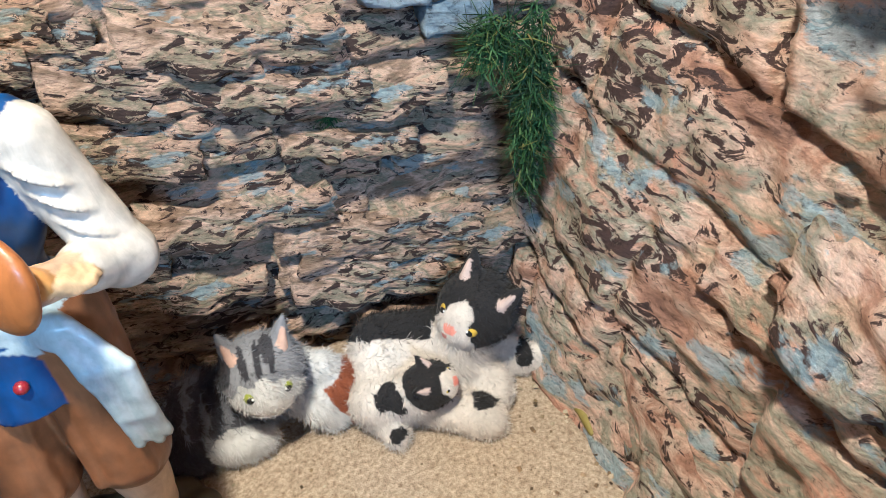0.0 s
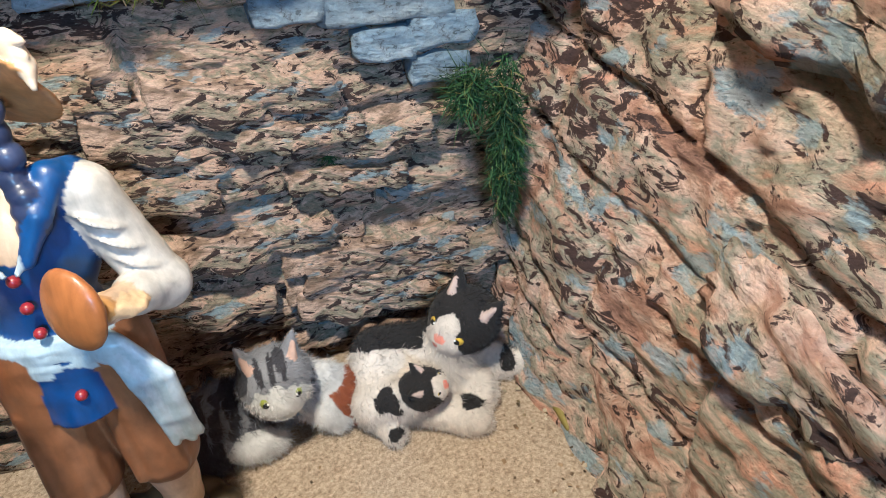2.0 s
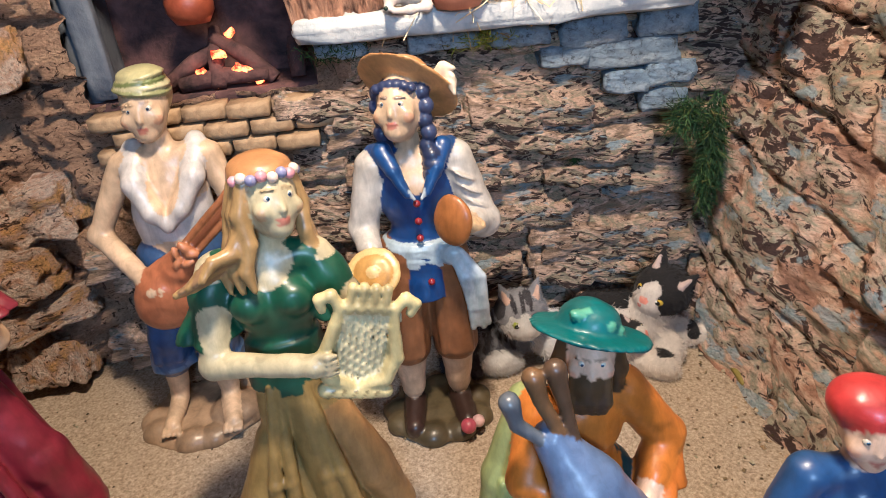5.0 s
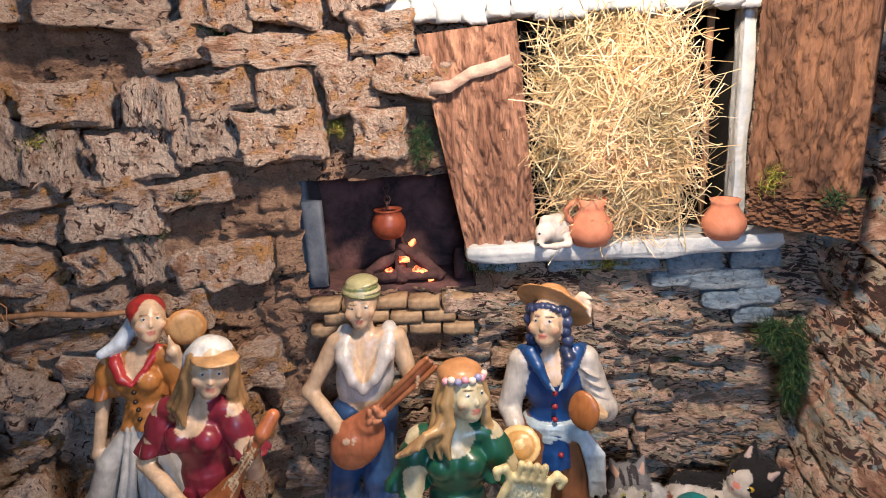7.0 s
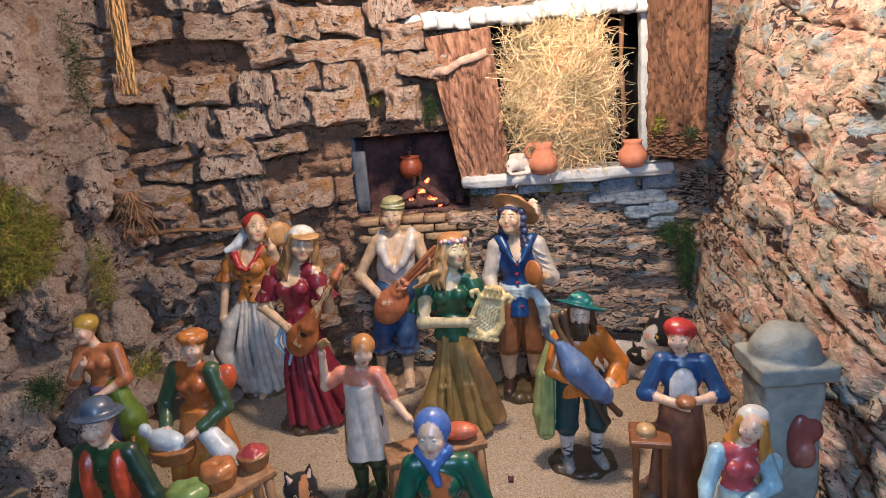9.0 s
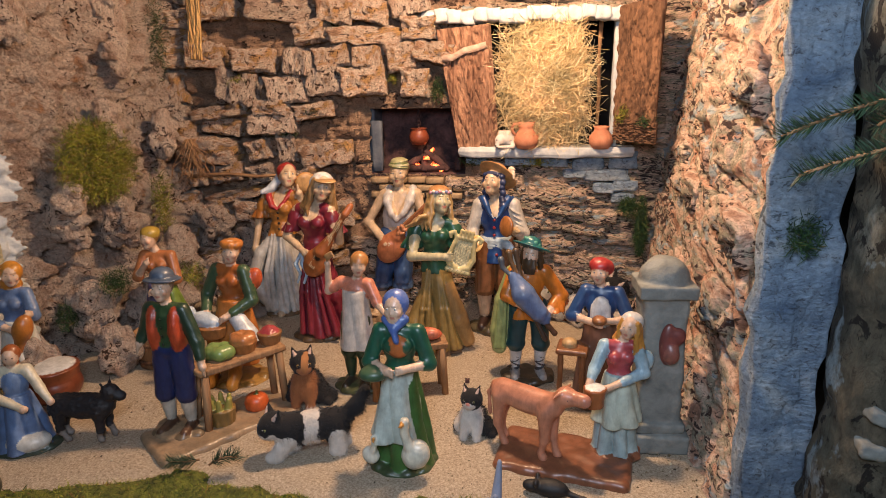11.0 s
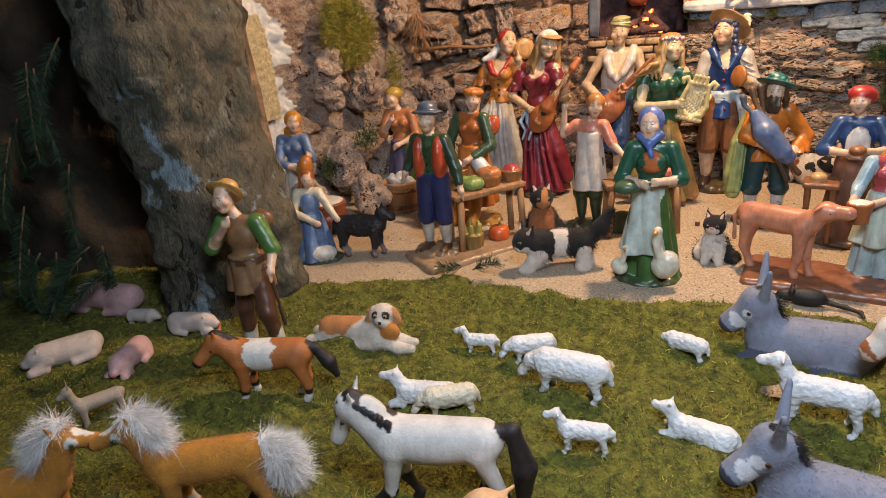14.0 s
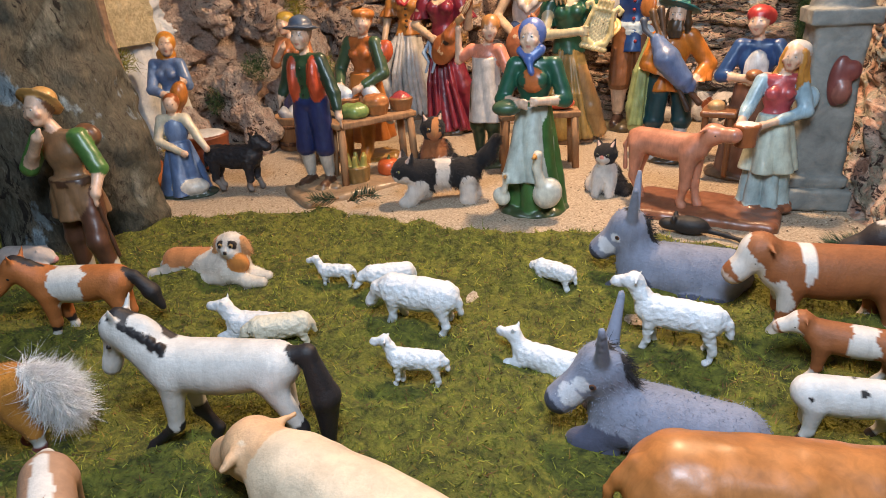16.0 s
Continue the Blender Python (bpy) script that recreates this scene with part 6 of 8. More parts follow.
# woman pouring from a jug
c = Clay(0.012)
c.skirt((0, 0, 0.02), (0, 0, 0.58), 0.16, 0.09, C(212, 214, 208), 6, 0.12, 0.9)
torso(c, C(104, 126, 166), 0.094, 1)
arm(c, -1, (-0.10, -0.10, 0.60), (0.06, -0.16, 0.56), C(112, 136, 176), 1.5, r=0.044)
arm(c, 1, (0.16, -0.05, 0.62), (0.17, -0.13, 0.66), C(112, 136, 176), 1.5, r=0.044)
at = head(c, C(150, 100, 50), 25, 0.08)
c.egg(at(0, 0.020, 0.020), (0.072, 0.064, 0.074), C(206, 140, 46))
c.egg(at(-0.01, 0.04, -0.07), (0.075, 0.05, 0.05), C(200, 132, 44))
c.egg((0.14, -0.17, 0.57), (0.062, 0.06, 0.10), C(186, 116, 46), (0, 18, 0))
c.bar((0.11, -0.17, 0.49), (0.09, -0.17, 0.42), 0.036, 0.026, C(180, 110, 44))
c.bar((0.09, -0.17, 0.42), (0.10, -0.18, 0.30), 0.018, 0.022, C(226, 228, 228))
finish("figurine", c, 0.252, (-0.845, -0.060, 0.0), 12, "glazed woman figurine in orange headscarf pouring from a jug", C(90, 84, 60))

# kneeling woman
c = Clay(0.012)
c.skirt((-0.02, 0, 0.03), (0, 0, 0.48), 0.20, 0.095, C(104, 128, 170), 6, 0.13, 0.9)
c.egg((0.05, -0.10, 0.09), (0.16, 0.10, 0.08), C(214, 214, 206))
c.egg((0, 0, 0.56), (0.095, 0.07, 0.14), C(112, 136, 176))
c.bar((-0.085, 0, 0.67), (0.085, 0, 0.67), 0.042, 0.042, C(214, 206, 180))
sh = 0.10
for q, e, h in ((-1, (-0.15, -0.06, 0.50), (0.08, -0.16, 0.40)), (1, (0.19, -0.07, 0.52), (0.26, -0.12, 0.42))):
    c.chain([(0.10 * q, 0, 0.67), e, h], [0.044, 0.038, 0.028], C(216, 206, 180))
    c.egg(h, 0.03, SKIN)
o = np.array((0.02, -0.03, 0.80))
c.bar((0, 0, 0.70), o, 0.03, 0.03, SKIN)
c.egg(o, (0.056, 0.062, 0.072), SKIN)
c.egg(o + (0, 0.02, 0.02), (0.068, 0.064, 0.072), C(166, 92, 44))
c.egg(o + (-0.02, 0.05, -0.07), (0.05, 0.04, 0.07), C(160, 86, 40))
for q in (-1, 1):
    c.dot(o + (0.022 * q + 0.01, -0.058, 0.004), 0.0055, C(60, 50, 50))
finish("figurine", c, 0.19, (-0.722, -0.205, 0.0), 25, "glazed kneeling woman figurine in blue dress beside a goat", C(66, 76, 62), size=(0.26, 0.18))

# shepherd on the moss
c = Clay(0.012)
for x, y in ((-0.06, 0.0), (0.11, -0.06)):
    c.chain([(x * 0.6, 0, 0.48), (x, y - 0.02, 0.26), (x * 1.25, y, 0.06)], [0.062, 0.052, 0.036], C(92, 62, 46))
    c.chain([(x * 1.15, y - 0.006, 0.15), (x * 1.25, y, 0.06)], [0.043, 0.040], C(206, 206, 196))
    c.bar((x * 1.25, y, 0.04), (x * 1.3, y - 0.08, 0.03), 0.032, 0.028, C(200, 200, 186))
torso(c, C(140, 108, 76), 0.10)
c.skirt((0, 0, 0.38), (0, 0, 0.58), 0.135, 0.10, C(140, 108, 76), 6, 0.10, 0.85)
c.skirt((0, 0, 0.545), (0, 0, 0.575), 0.112, 0.108, C(84, 58, 40), 6, 0.02, 0.8)
arm(c, -1, (-0.17, -0.05, 0.63), (-0.01, -0.12, 0.79), C(84, 124, 60), 1.0, r=0.050)
arm(c, 1, (0.18, -0.02, 0.62), (0.19, -0.10, 0.52), C(84, 124, 60), 1.0, r=0.050)
c.egg((0.10, 0.06, 0.76), (0.07, 0.05, 0.06), C(120, 84, 56))
c.chain([(0.18, -0.10, 0.54), (0.22, -0.10, 0.20)], [0.012, 0.010], C(84, 56, 40))
at = head(c, C(120, 78, 44), -6, -0.14)
o = at(0, 0.025, 0.035)
c.egg(o, (0.105, 0.10, 0.012), C(206, 160, 92), (-50, 0, 0))
c.egg(o + (0, 0.02, 0.012), (0.066, 0.060, 0.055), C(206, 160, 92))
finish("figurine", c, 0.248, (-0.640, -0.475, -0.022), 10, "glazed shepherd figurine in brown tunic and straw hat on moss", None)


# ---- wares beside the figurines ----
def legged_table(at, yaw, size, height, label):
    e = empty("table", pose(*at, 0, 0, yaw), label, "table")
    ob = part("tabletop", block("tabletop", (size[0], size[1], 0.010), WOOD, 4, 0.2, 0.10, 2), None, e)
    ob.location = (0, 0, height - 0.005)
    for x in (-1, 1):
        for y in (-1, 1):
            v, f = tube([(x * size[0] * 0.42, y * size[1] * 0.36, height - 0.008), (x * size[0] * 0.45, y * size[1] * 0.40, 0.001)], [0.0065, 0.006], 8)
            part("leg", raw_mesh("leg", v, f, WOOD), None, e)
    return e


legged_table((-0.432, -0.072, 0.002), 52, (0.150, 0.050), 0.108, "brown wooden market table laden with vegetables")
legged_table((-0.172, 0.035, 0.002), 20, (0.135, 0.05), 0.098, "small brown wooden table with cut meat")
c = Clay(0.004)
c.egg((0, 0, 0.012), (0.026, 0.018, 0.010), C(214, 108, 78)).egg((0.008, -0.008, 0.018), (0.014, 0.010, 0.008), C(222, 130, 96))
thing("meat", c.skin("meat", 0.0018, GLAZED), pose(-0.140, 0.046, 0.099), "pinkish orange piece of meat on the table", "food")
c = Clay(0.003)
for k in range(14):
    a = k * 2.4
    c.egg((0.011 * math.cos(a) * (k / 14) ** 0.5, 0.011 * math.sin(a) * (k / 14) ** 0.5, 0.022 - 0.0005 * k), 0.0046, C(168, 66, 70))
c.skirt((0, 0, 0), (0, 0, 0.018), 0.012, 0.017, C(150, 104, 62), 9, 0.04, 1.0)
thing("fruit_basket", c.skin("fruit_basket", 0.0013, GLAZED), pose(-0.398, -0.022, 0.108) @ Matrix.Scale(1.25, 4), "small basket heaped with red berries on the table", "basket")
c = Clay(0.003)
for k in range(6):
    a = k * 1.05
    c.egg((0.010 * math.cos(a), 0.010 * math.sin(a), 0.020), (0.009, 0.009, 0.008), C(186, 122, 70))
c.skirt((0, 0, 0), (0, 0, 0.016), 0.014, 0.019, C(156, 104, 56), 10, 0.05, 1.0)
thing("bread_basket", c.skin("bread_basket", 0.0014, GLAZED), pose(-0.428, -0.058, 0.108) @ Matrix.Scale(1.2, 4), "small basket of round brown loaves on the table", "basket")
c = Clay(0.004)
for k in range(5):
    a = k * 1.3
    c.egg((0.012 * math.cos(a), 0.010 * math.sin(a), 0.010), (0.011, 0.010, 0.010), C(126, 150, 82))
thing("cabbage_heap", c.skin("cabbage_heap", 0.0018, GLAZED), pose(-0.455, -0.088, 0.108) @ Matrix.Scale(1.2, 4), "small heap of pale green cabbages on the table", "cabbage heap")
c = Clay(0.004)
for k in range(8):
    a = k * math.pi / 4
    c.egg((0.009 * math.cos(a), 0.009 * math.sin(a), 0.014), (0.010, 0.010, 0.014), C(206, 96, 42))
c.bar((0, 0, 0.026), (0.002, 0, 0.034), 0.0025, 0.002, C(90, 100, 50))
thing("pumpkin", c.skin("pumpkin", 0.0014, GLAZED), pose(-0.414, -0.060, 0.003) @ Matrix.Scale(1.05, 4), "small ribbed orange pumpkin on the sand", "pumpkin")
c = Clay(0.003)
c.skirt((0, 0, 0), (0, 0, 0.026), 0.015, 0.019, C(140, 110, 60), 10, 0.06, 0.9)
for k in range(7):
    c.bar((0.010 * math.cos(k), 0.010 * math.sin(k), 0.02), (0.014 * math.cos(k), 0.012 * math.sin(k), 0.040), 0.005, 0.003, C(170, 160, 80))
thing("vegetable_basket", c.skin("vegetable_basket", 0.0015, GLAZED), pose(-0.448, -0.112, 0.003) @ Matrix.Scale(1.2, 4), "round basket of yellowish vegetables on the sand", "basket")
c = Clay(0.004)
c.egg((0, 0, 0.030), (0.040, 0.040, 0.030), C(120, 62, 36)).skirt((0, 0, 0.045), (0, 0, 0.062), 0.036, 0.040, C(132, 70, 40), 5, 0.0, 1.0)
c.egg((0, 0, 0.062), (0.034, 0.034, 0.006), C(224, 224, 220), blend=0.001)
thing("milk_pot", c.skin("milk_pot", 0.002, GLAZED), pose(-0.780, -0.075, 0.0) @ Matrix.Scale(1.1, 4), "brown glazed pot brimming with white milk", "pot")
tub = empty("wooden_tub", pose(-0.690, 0.092, 0.001), "brown wooden tub with a pale wash cloth inside", "tub")
v, f = lathe([(0.034, 0.0), (0.037, 0.002), (0.043, 0.066), (0.044, 0.070), (0.039, 0.070), (0.037, 0.058), (0.002, 0.058)], 32)
part("body", raw_mesh("body", v, f, WOOD), None, tub)
for z in (0.016, 0.052):
    r0 = 0.0372 + 0.0885 * z
    part("hoop", raw_mesh("hoop", *lathe([(r0 - 0.002, z - 0.004), (r0 + 0.0016, z - 0.004), (r0 + 0.0020, z + 0.004), (r0 - 0.002, z + 0.004)], 32), BARK_DARK), None, tub)
c = Clay(0.004)
for k in range(7):
    c.egg((0.018 * math.cos(2.1 * k), 0.018 * math.sin(2.1 * k), 0.064 + 0.003 * (k % 3)), (0.020, 0.015, 0.009), C(176, 182, 190), (0, 20 * k, 40 * k))
part("cloth", c.skin("cloth", 0.002, GLAZED), None, tub, "pale grey wet cloth")
c = Clay(0.006)
c.box((0, 0, 0.006), (0.095, 0.055, 0.012), C(132, 84, 58), rounding=0.8)
thing("plinth", c.skin("plinth", 0.0028, GLAZED, lumps=0.002, lump_size=0.02), pose(0.092, -0.128, -0.006, 0, 0, -10), "reddish brown oval plinth under calf and milkmaid", "plinth")
c = Clay(0.006)
c.box((0, 0, 0.004), (0.115, 0.055, 0.010), C(156, 132, 104), rounding=0.8)
thing("plinth", c.skin("plinth", 0.0028, GLAZED, lumps=0.002, lump_size=0.02), pose(-0.452, -0.105, -0.006, 0, 0, 52), "pale brown plinth under the market table", "plinth")
# stone pillar fountain
c = Clay(0.005)
c.box((0, 0, 0.012), (0.042, 0.040, 0.014), C(120, 122, 118)).box((0, 0, 0.125), (0.030, 0.028, 0.115), C(120, 122, 118), rounding=0.3)
c.box((0, 0, 0.232), (0.037, 0.034, 0.009), C(120, 122, 118)).egg((0, 0, 0.245), (0.033, 0.030, 0.030), C(120, 122, 118)).box((0, 0, 0.035), (0.036, 0.034, 0.006), C(120, 122, 118))
pillar = thing("stone_pillar", c.skin("stone_pillar", 0.0026, GREYSTONE, lumps=0.0016, lump_size=0.02), pose(0.226, -0.055, 0.0, 0, 0, 4) @ Matrix.Scale(1.06, 4), "grey stone pillar with a rounded top", "pillar")
c = Clay(0.005)
c.egg((0, 0, 0), (0.012, 0.008, 0.030), C(128, 70, 64)).egg((0.004, -0.006, -0.012), (0.010, 0.008, 0.014), C(150, 96, 84)).egg((0.012, 0, 0.012), (0.010, 0.008, 0.012), C(120, 64, 60))
ob = part("carved_ornament", c.skin("carved_ornament", 0.002, GLAZED), None, pillar, "reddish carved ornament")
ob.location = (0.004, -0.030, 0.160)

# ---- animals: each one plain moulded or plush piece; the head points to -x ----
def eyes(c, o, d, r, colour, gap, up=0.0, fwd=0.0, white=None):
    """Two eyes on a head at o that points along d."""
    d = np.array(d, float) / np.linalg.norm(d)
    side = np.cross(d, (0, 0, 1))
    side /= np.linalg.norm(side)
    for q in (-1, 1):
        p = np.array(o) + side * q * gap + d * fwd + np.array((0, 0, up))
        if white is not None:
            c.dot(p, r * 1.35, white)
            p = p + (side * q * 0.6 + d * 0.3) * r
        c.dot(p, r, colour)
        c.dot(p + (side * q * 0.55 + d * 0.35 + np.array((0, 0, 0.25))) * r, r * 0.55, C(14, 12, 12))


def beast(body, ear_r=(0.028, 0.012), leg=0.50, rf=0.19, rb=0.18, neck=(-0.72, 0.42), rn=(0.15, 0.10), head=(-0.26, -0.16), rh=0.105, rm=0.065, muzzle=None, ears=(0.12, 0.03), earc=None,
          shin=None, hoof=None, tail=((0.55, 0.05), (0.62, -0.15), (0.62, -0.35)), tailc=None, tr=(0.035, 0.03, 0.02), feet=(-0.06, 0.05, 0.06, -0.05), lying=False, thick=0.055, blend=0.05, fur=0.0, headside=0.0):
    """Four-legged animal of body length 1."""
    c = Clay(blend)
    shin, hoof, muzzle, earc, tailc = shin or body, hoof or shin or body, muzzle or body, earc or body, tailc or body
    zb = (0.02 + rf) if lying else leg + rf * 0.8
    c.bar((-0.36, 0, zb + 0.01), (0.36, 0, zb), rf, rb, body, fur=fur)
    c.egg((-0.05, 0, zb - 0.03), (0.40, rf * 0.98, rf * 1.0), body, fur=fur)
    n = np.array((neck[0], headside * 0.5, zb + neck[1]))
    c.bar((-0.40, 0, zb + 0.04), n, rn[0], rn[1], body, fur=fur)
    m = n + (head[0], headside, head[1])
    c.egg(n, rh * 1.05, body, fur=fur)
    c.bar(n, m, rh, rm, body, fur=fur * 0.5)
    c.bar(n + (m - n) * 0.86, m + (m - n) * 0.05, rm * 0.96, rm * 0.95, muzzle)
    for q in (-1, 1):
        e = n + (0.03, q * rh * 0.75, rh * 0.7)
        c.bar(e, e + (0.02, q * (ears[0] * 0.45), ears[0]) if ears[1] >= 0 else e + (0.02, q * ears[0], -0.02), ear_r[0], ear_r[1], earc, 0.02)
    if lying:
        for q in (-1, 1):
            c.chain([(-0.34, q * rf * 0.6, zb - 0.05), (-0.62, q * rf * 0.8, 0.07), (-0.40, q * rf * 0.85, 0.05)], [thick * 1.5, thick * 1.2, thick], shin)
            c.egg((0.28, q * rf * 0.75, zb * 0.62), (0.20, 0.10, 0.17), body, fur=fur)
            c.chain([(0.30, q * rf * 0.95, 0.08), (0.02, q * rf * 1.1, 0.05)], [thick * 1.2, thick], shin)
    else:
        for k, (x, q) in enumerate(((-0.34, -1), (-0.34, 1), (0.34, -1), (0.34, 1))):
            s = feet[k]
            bend = -0.05 if x < 0 else 0.06
            y = q * rf * 0.55
            top = (x, y, zb - rf * 0.35)
            kn = (x + s * 0.5 + bend * (1 if x > 0 else s * 6), y, leg * 0.48)
            an = (x + s, y, 0.10)
            c.bar(top, kn, thick * 2.0, thick * 1.05, body, fur=fur * 0.6)
            c.bar(kn, an, thick * 0.95, thick * 0.75, shin)
            c.bar(an, (x + s - 0.03, y, 0.045), thick * 0.9, thick * 1.05, hoof, 0.02)
    pts = [(a, 0, zb + b) for a, b in tail]
    if tail:
        c.chain([(0.48, 0, zb + rb * 0.5)] + pts, [tr[0]] + list(tr[:len(pts)]), tailc, 0.03, fur=fur)
    return c, n, m, zb


def put(name, c, L, at, yaw, label, category, material, h, group="", hair=0, hw=0.0004, lumps=0.0, lump=0.006, seed=1):
    return thing(name, c.skin(name, h, material, L, hair, hw, seed, lumps, lump), pose(*at, 0, 0, yaw), label, category, group)


GROUND = -0.022
EYE = C(40, 26, 20)
SHEEP = C(214, 218, 222)


def sheep(at, yaw, L, pose_kind, label, tone=SHEEP):
    if pose_kind == "graze":
        c, n, m, zb = beast(tone, (0.028, 0.012), 0.36, 0.22, 0.22, (-0.60, -0.02), (0.17, 0.12), (-0.16, -0.22), 0.10, 0.07, ears=(0.10, -1), tail=((0.56, -0.05), (0.60, -0.2)), tr=(0.06, 0.04), thick=0.05)
    elif pose_kind == "lying":
        c, n, m, zb = beast(tone, (0.028, 0.012), 0.3, 0.20, 0.20, (-0.58, 0.30), (0.15, 0.10), (-0.20, 0.0), 0.10, 0.06, ears=(0.10, 0), tail=((0.56, -0.05), (0.60, -0.12)), tr=(0.05, 0.04), lying=True, thick=0.05)
    else:
        c, n, m, zb = beast(tone, (0.028, 0.012), 0.46, 0.19, 0.19, (-0.58, 0.36), (0.14, 0.10), (-0.22, -0.04), 0.10, 0.065, ears=(0.10, -1), tail=((0.56, -0.02), (0.60, -0.18)), tr=(0.06, 0.05), thick=0.048)
    return put("sheep", c, L, at, yaw, label, "sheep", WOOLLY, L * 0.024, "white toy sheep", lumps=0.0009, lump=0.0035)


sheep((-0.324, -0.420, GROUND), 12, 0.040, "stand", "small white plastic lamb standing on moss")
sheep((-0.255, -0.418, GROUND), 28, 0.052, "graze", "white plastic sheep grazing with lowered head")
sheep((-0.192, -0.480, GROUND), -4, 0.078, "graze", "large white plastic sheep grazing on moss")
sheep((-0.072, -0.362, GROUND), -20, 0.046, "graze", "white plastic sheep grazing near the moss edge")
sheep((-0.158, -0.575, GROUND), 8, 0.048, "stand", "white plastic sheep standing with turned head")
sheep((-0.347, -0.540, GROUND), 10, 0.070, "lying", "white plastic sheep lying with raised head")
sheep((-0.312, -0.556, GROUND), 30, 0.055, "graze", "cream plastic sheep with its head down", C(206, 200, 180))
sheep((0.062, -0.466, GROUND), -8, 0.074, "stand", "white woolly plastic ewe looking up")
sheep((-0.048, -0.524, GROUND), -12, 0.062, "lying", "white plastic sheep resting beside the donkey")

# white horse with a black mane
W, K = C(206, 202, 196), C(34, 30, 32)
c, n, m, zb = beast(W, (0.028, 0.012), 0.58, 0.18, 0.175, (-0.68, 0.30), (0.17, 0.11), (-0.13, -0.31), 0.092, 0.056, C(190, 180, 176), (0.12, 0.03), W, W, K,
                    ((0.60, 0.10), (0.68, -0.25), (0.66, -0.62)), K, (0.06, 0.10, 0.05), (-0.26, 0.14, 0.22, -0.04), blend=0.05, thick=0.047)
c.egg((-0.52, 0, zb + 0.24), (0.16, 0.09, 0.12), W, (0, 50, 0))
c.chain([n + (0.02, 0.0, 0.09), n + (0.14, 0.03, 0.0), (-0.36, 0.04, zb + 0.18)], [0.055, 0.06, 0.045], K, 0.02)
for k in range(6):
    p = n + (0.02 + 0.06 * k, -0.075 - 0.008 * k, 0.03 - 0.035 * k)
    c.bar(p + (0, 0.02, 0.05), p + (0.03, -0.012, -0.12), 0.030, 0.008, K, 0.006)
c.bar(n + (-0.06, -0.05, 0.05), n + (-0.10, -0.07, -0.06), 0.02, 0.006, K, 0.008)
eyes(c, n + (m - n) * 0.35, m - n, 0.018, EYE, 0.085)
for x in (-0.5, -0.24, 0.18, 0.5):
    c.paint((x, 0, 0.16), (0.14, 0.4, 0.18), K, ragged=0.2, only=W)
put("toy_horse", c, 0.112, (-0.266, -0.690, GROUND), 14, "white toy horse with black mane, tail and hooves", "horse", MATTE, 0.0021, "toy horses")

# plush palominos
P = C(184, 126, 44)
for at, yaw, lab, sd in (((-0.468, -0.760, GROUND), 30, "plush palomino horse with white mane touching noses", 3), ((-0.620, -0.852, GROUND), 215, "plush palomino horse with fluffy white mane and tail", 4)):
    c, n, m, zb = beast(P, (0.028, 0.012), 0.50, 0.18, 0.19, (-0.60, 0.44), (0.16, 0.105), (-0.31, -0.10), 0.10, 0.055, C(122, 52, 36), (0.13, 0.03), P, WHITE, C(112, 46, 34),
                        (), None, (0.05,), (-0.14, 0.12, 0.14, -0.02), blend=0.05, fur=0.016)
    c.chain([n + (0.04, 0, 0.13), n + (0.15, 0, 0.0), (-0.38, 0, zb + 0.20)], [0.07, 0.09, 0.06], C(250, 248, 246), 0.02, fur=0.17)
    c.chain([(0.52, 0, zb + 0.10), (0.66, 0, zb - 0.08), (0.72, 0, zb - 0.26)], [0.07, 0.13, 0.09], C(250, 248, 246), 0.02, fur=0.17)
    c.paint(n + (m - n) * 0.42 + (0, 0, 0.07), (0.19, 0.05, 0.06), C(236, 228, 216), ragged=0.15, only=P)
    for q in (-1, 1):
        c.egg(n + (m - n) * 0.30 + (0, q * 0.085, 0.012), (0.055, 0.022, 0.040), WHITE, blend=0.01)
    eyes(c, n + (m - n) * 0.32, m - n, 0.022, C(90, 100, 60), 0.105)
    put("plush_horse", c, 0.100, at, yaw, lab, "horse", PLUSH, 0.0019, "toy horses", 42000, 0.00020, seed=sd)

# bay pinto
B = C(172, 106, 54)
c, n, m, zb = beast(B, (0.028, 0.012), 0.50, 0.19, 0.19, (-0.62, 0.24), (0.18, 0.12), (-0.20, -0.20), 0.11, 0.07, K, (0.11, 0.03), B, K, K, ((0.58, 0.05), (0.72, -0.15), (0.80, -0.34)), K, (0.06, 0.09, 0.04), (-0.04, 0.05, 0.10, -0.02), blend=0.05, headside=-0.12)
c.paint((-0.10, 0, zb + 0.02), (0.20, 0.5, 0.30), C(222, 220, 214), ragged=0.45, only=B)
c.chain([n + (0.0, 0, 0.10), n + (0.14, 0.02, 0.03), (-0.36, 0.0, zb + 0.17)], [0.05, 0.05, 0.04], K, 0.02)
eyes(c, n + (m - n) * 0.35, m - n, 0.02, EYE, 0.09)
for x in (-0.34, 0.34):
    c.paint((x, 0, 0.06), (0.2, 0.5, 0.09), WHITE, ragged=0.1)
put("toy_horse", c, 0.098, (-0.535, -0.582, GROUND), 20, "brown and white pinto toy horse with black tail", "horse", MATTE, 0.0020, "toy horses")

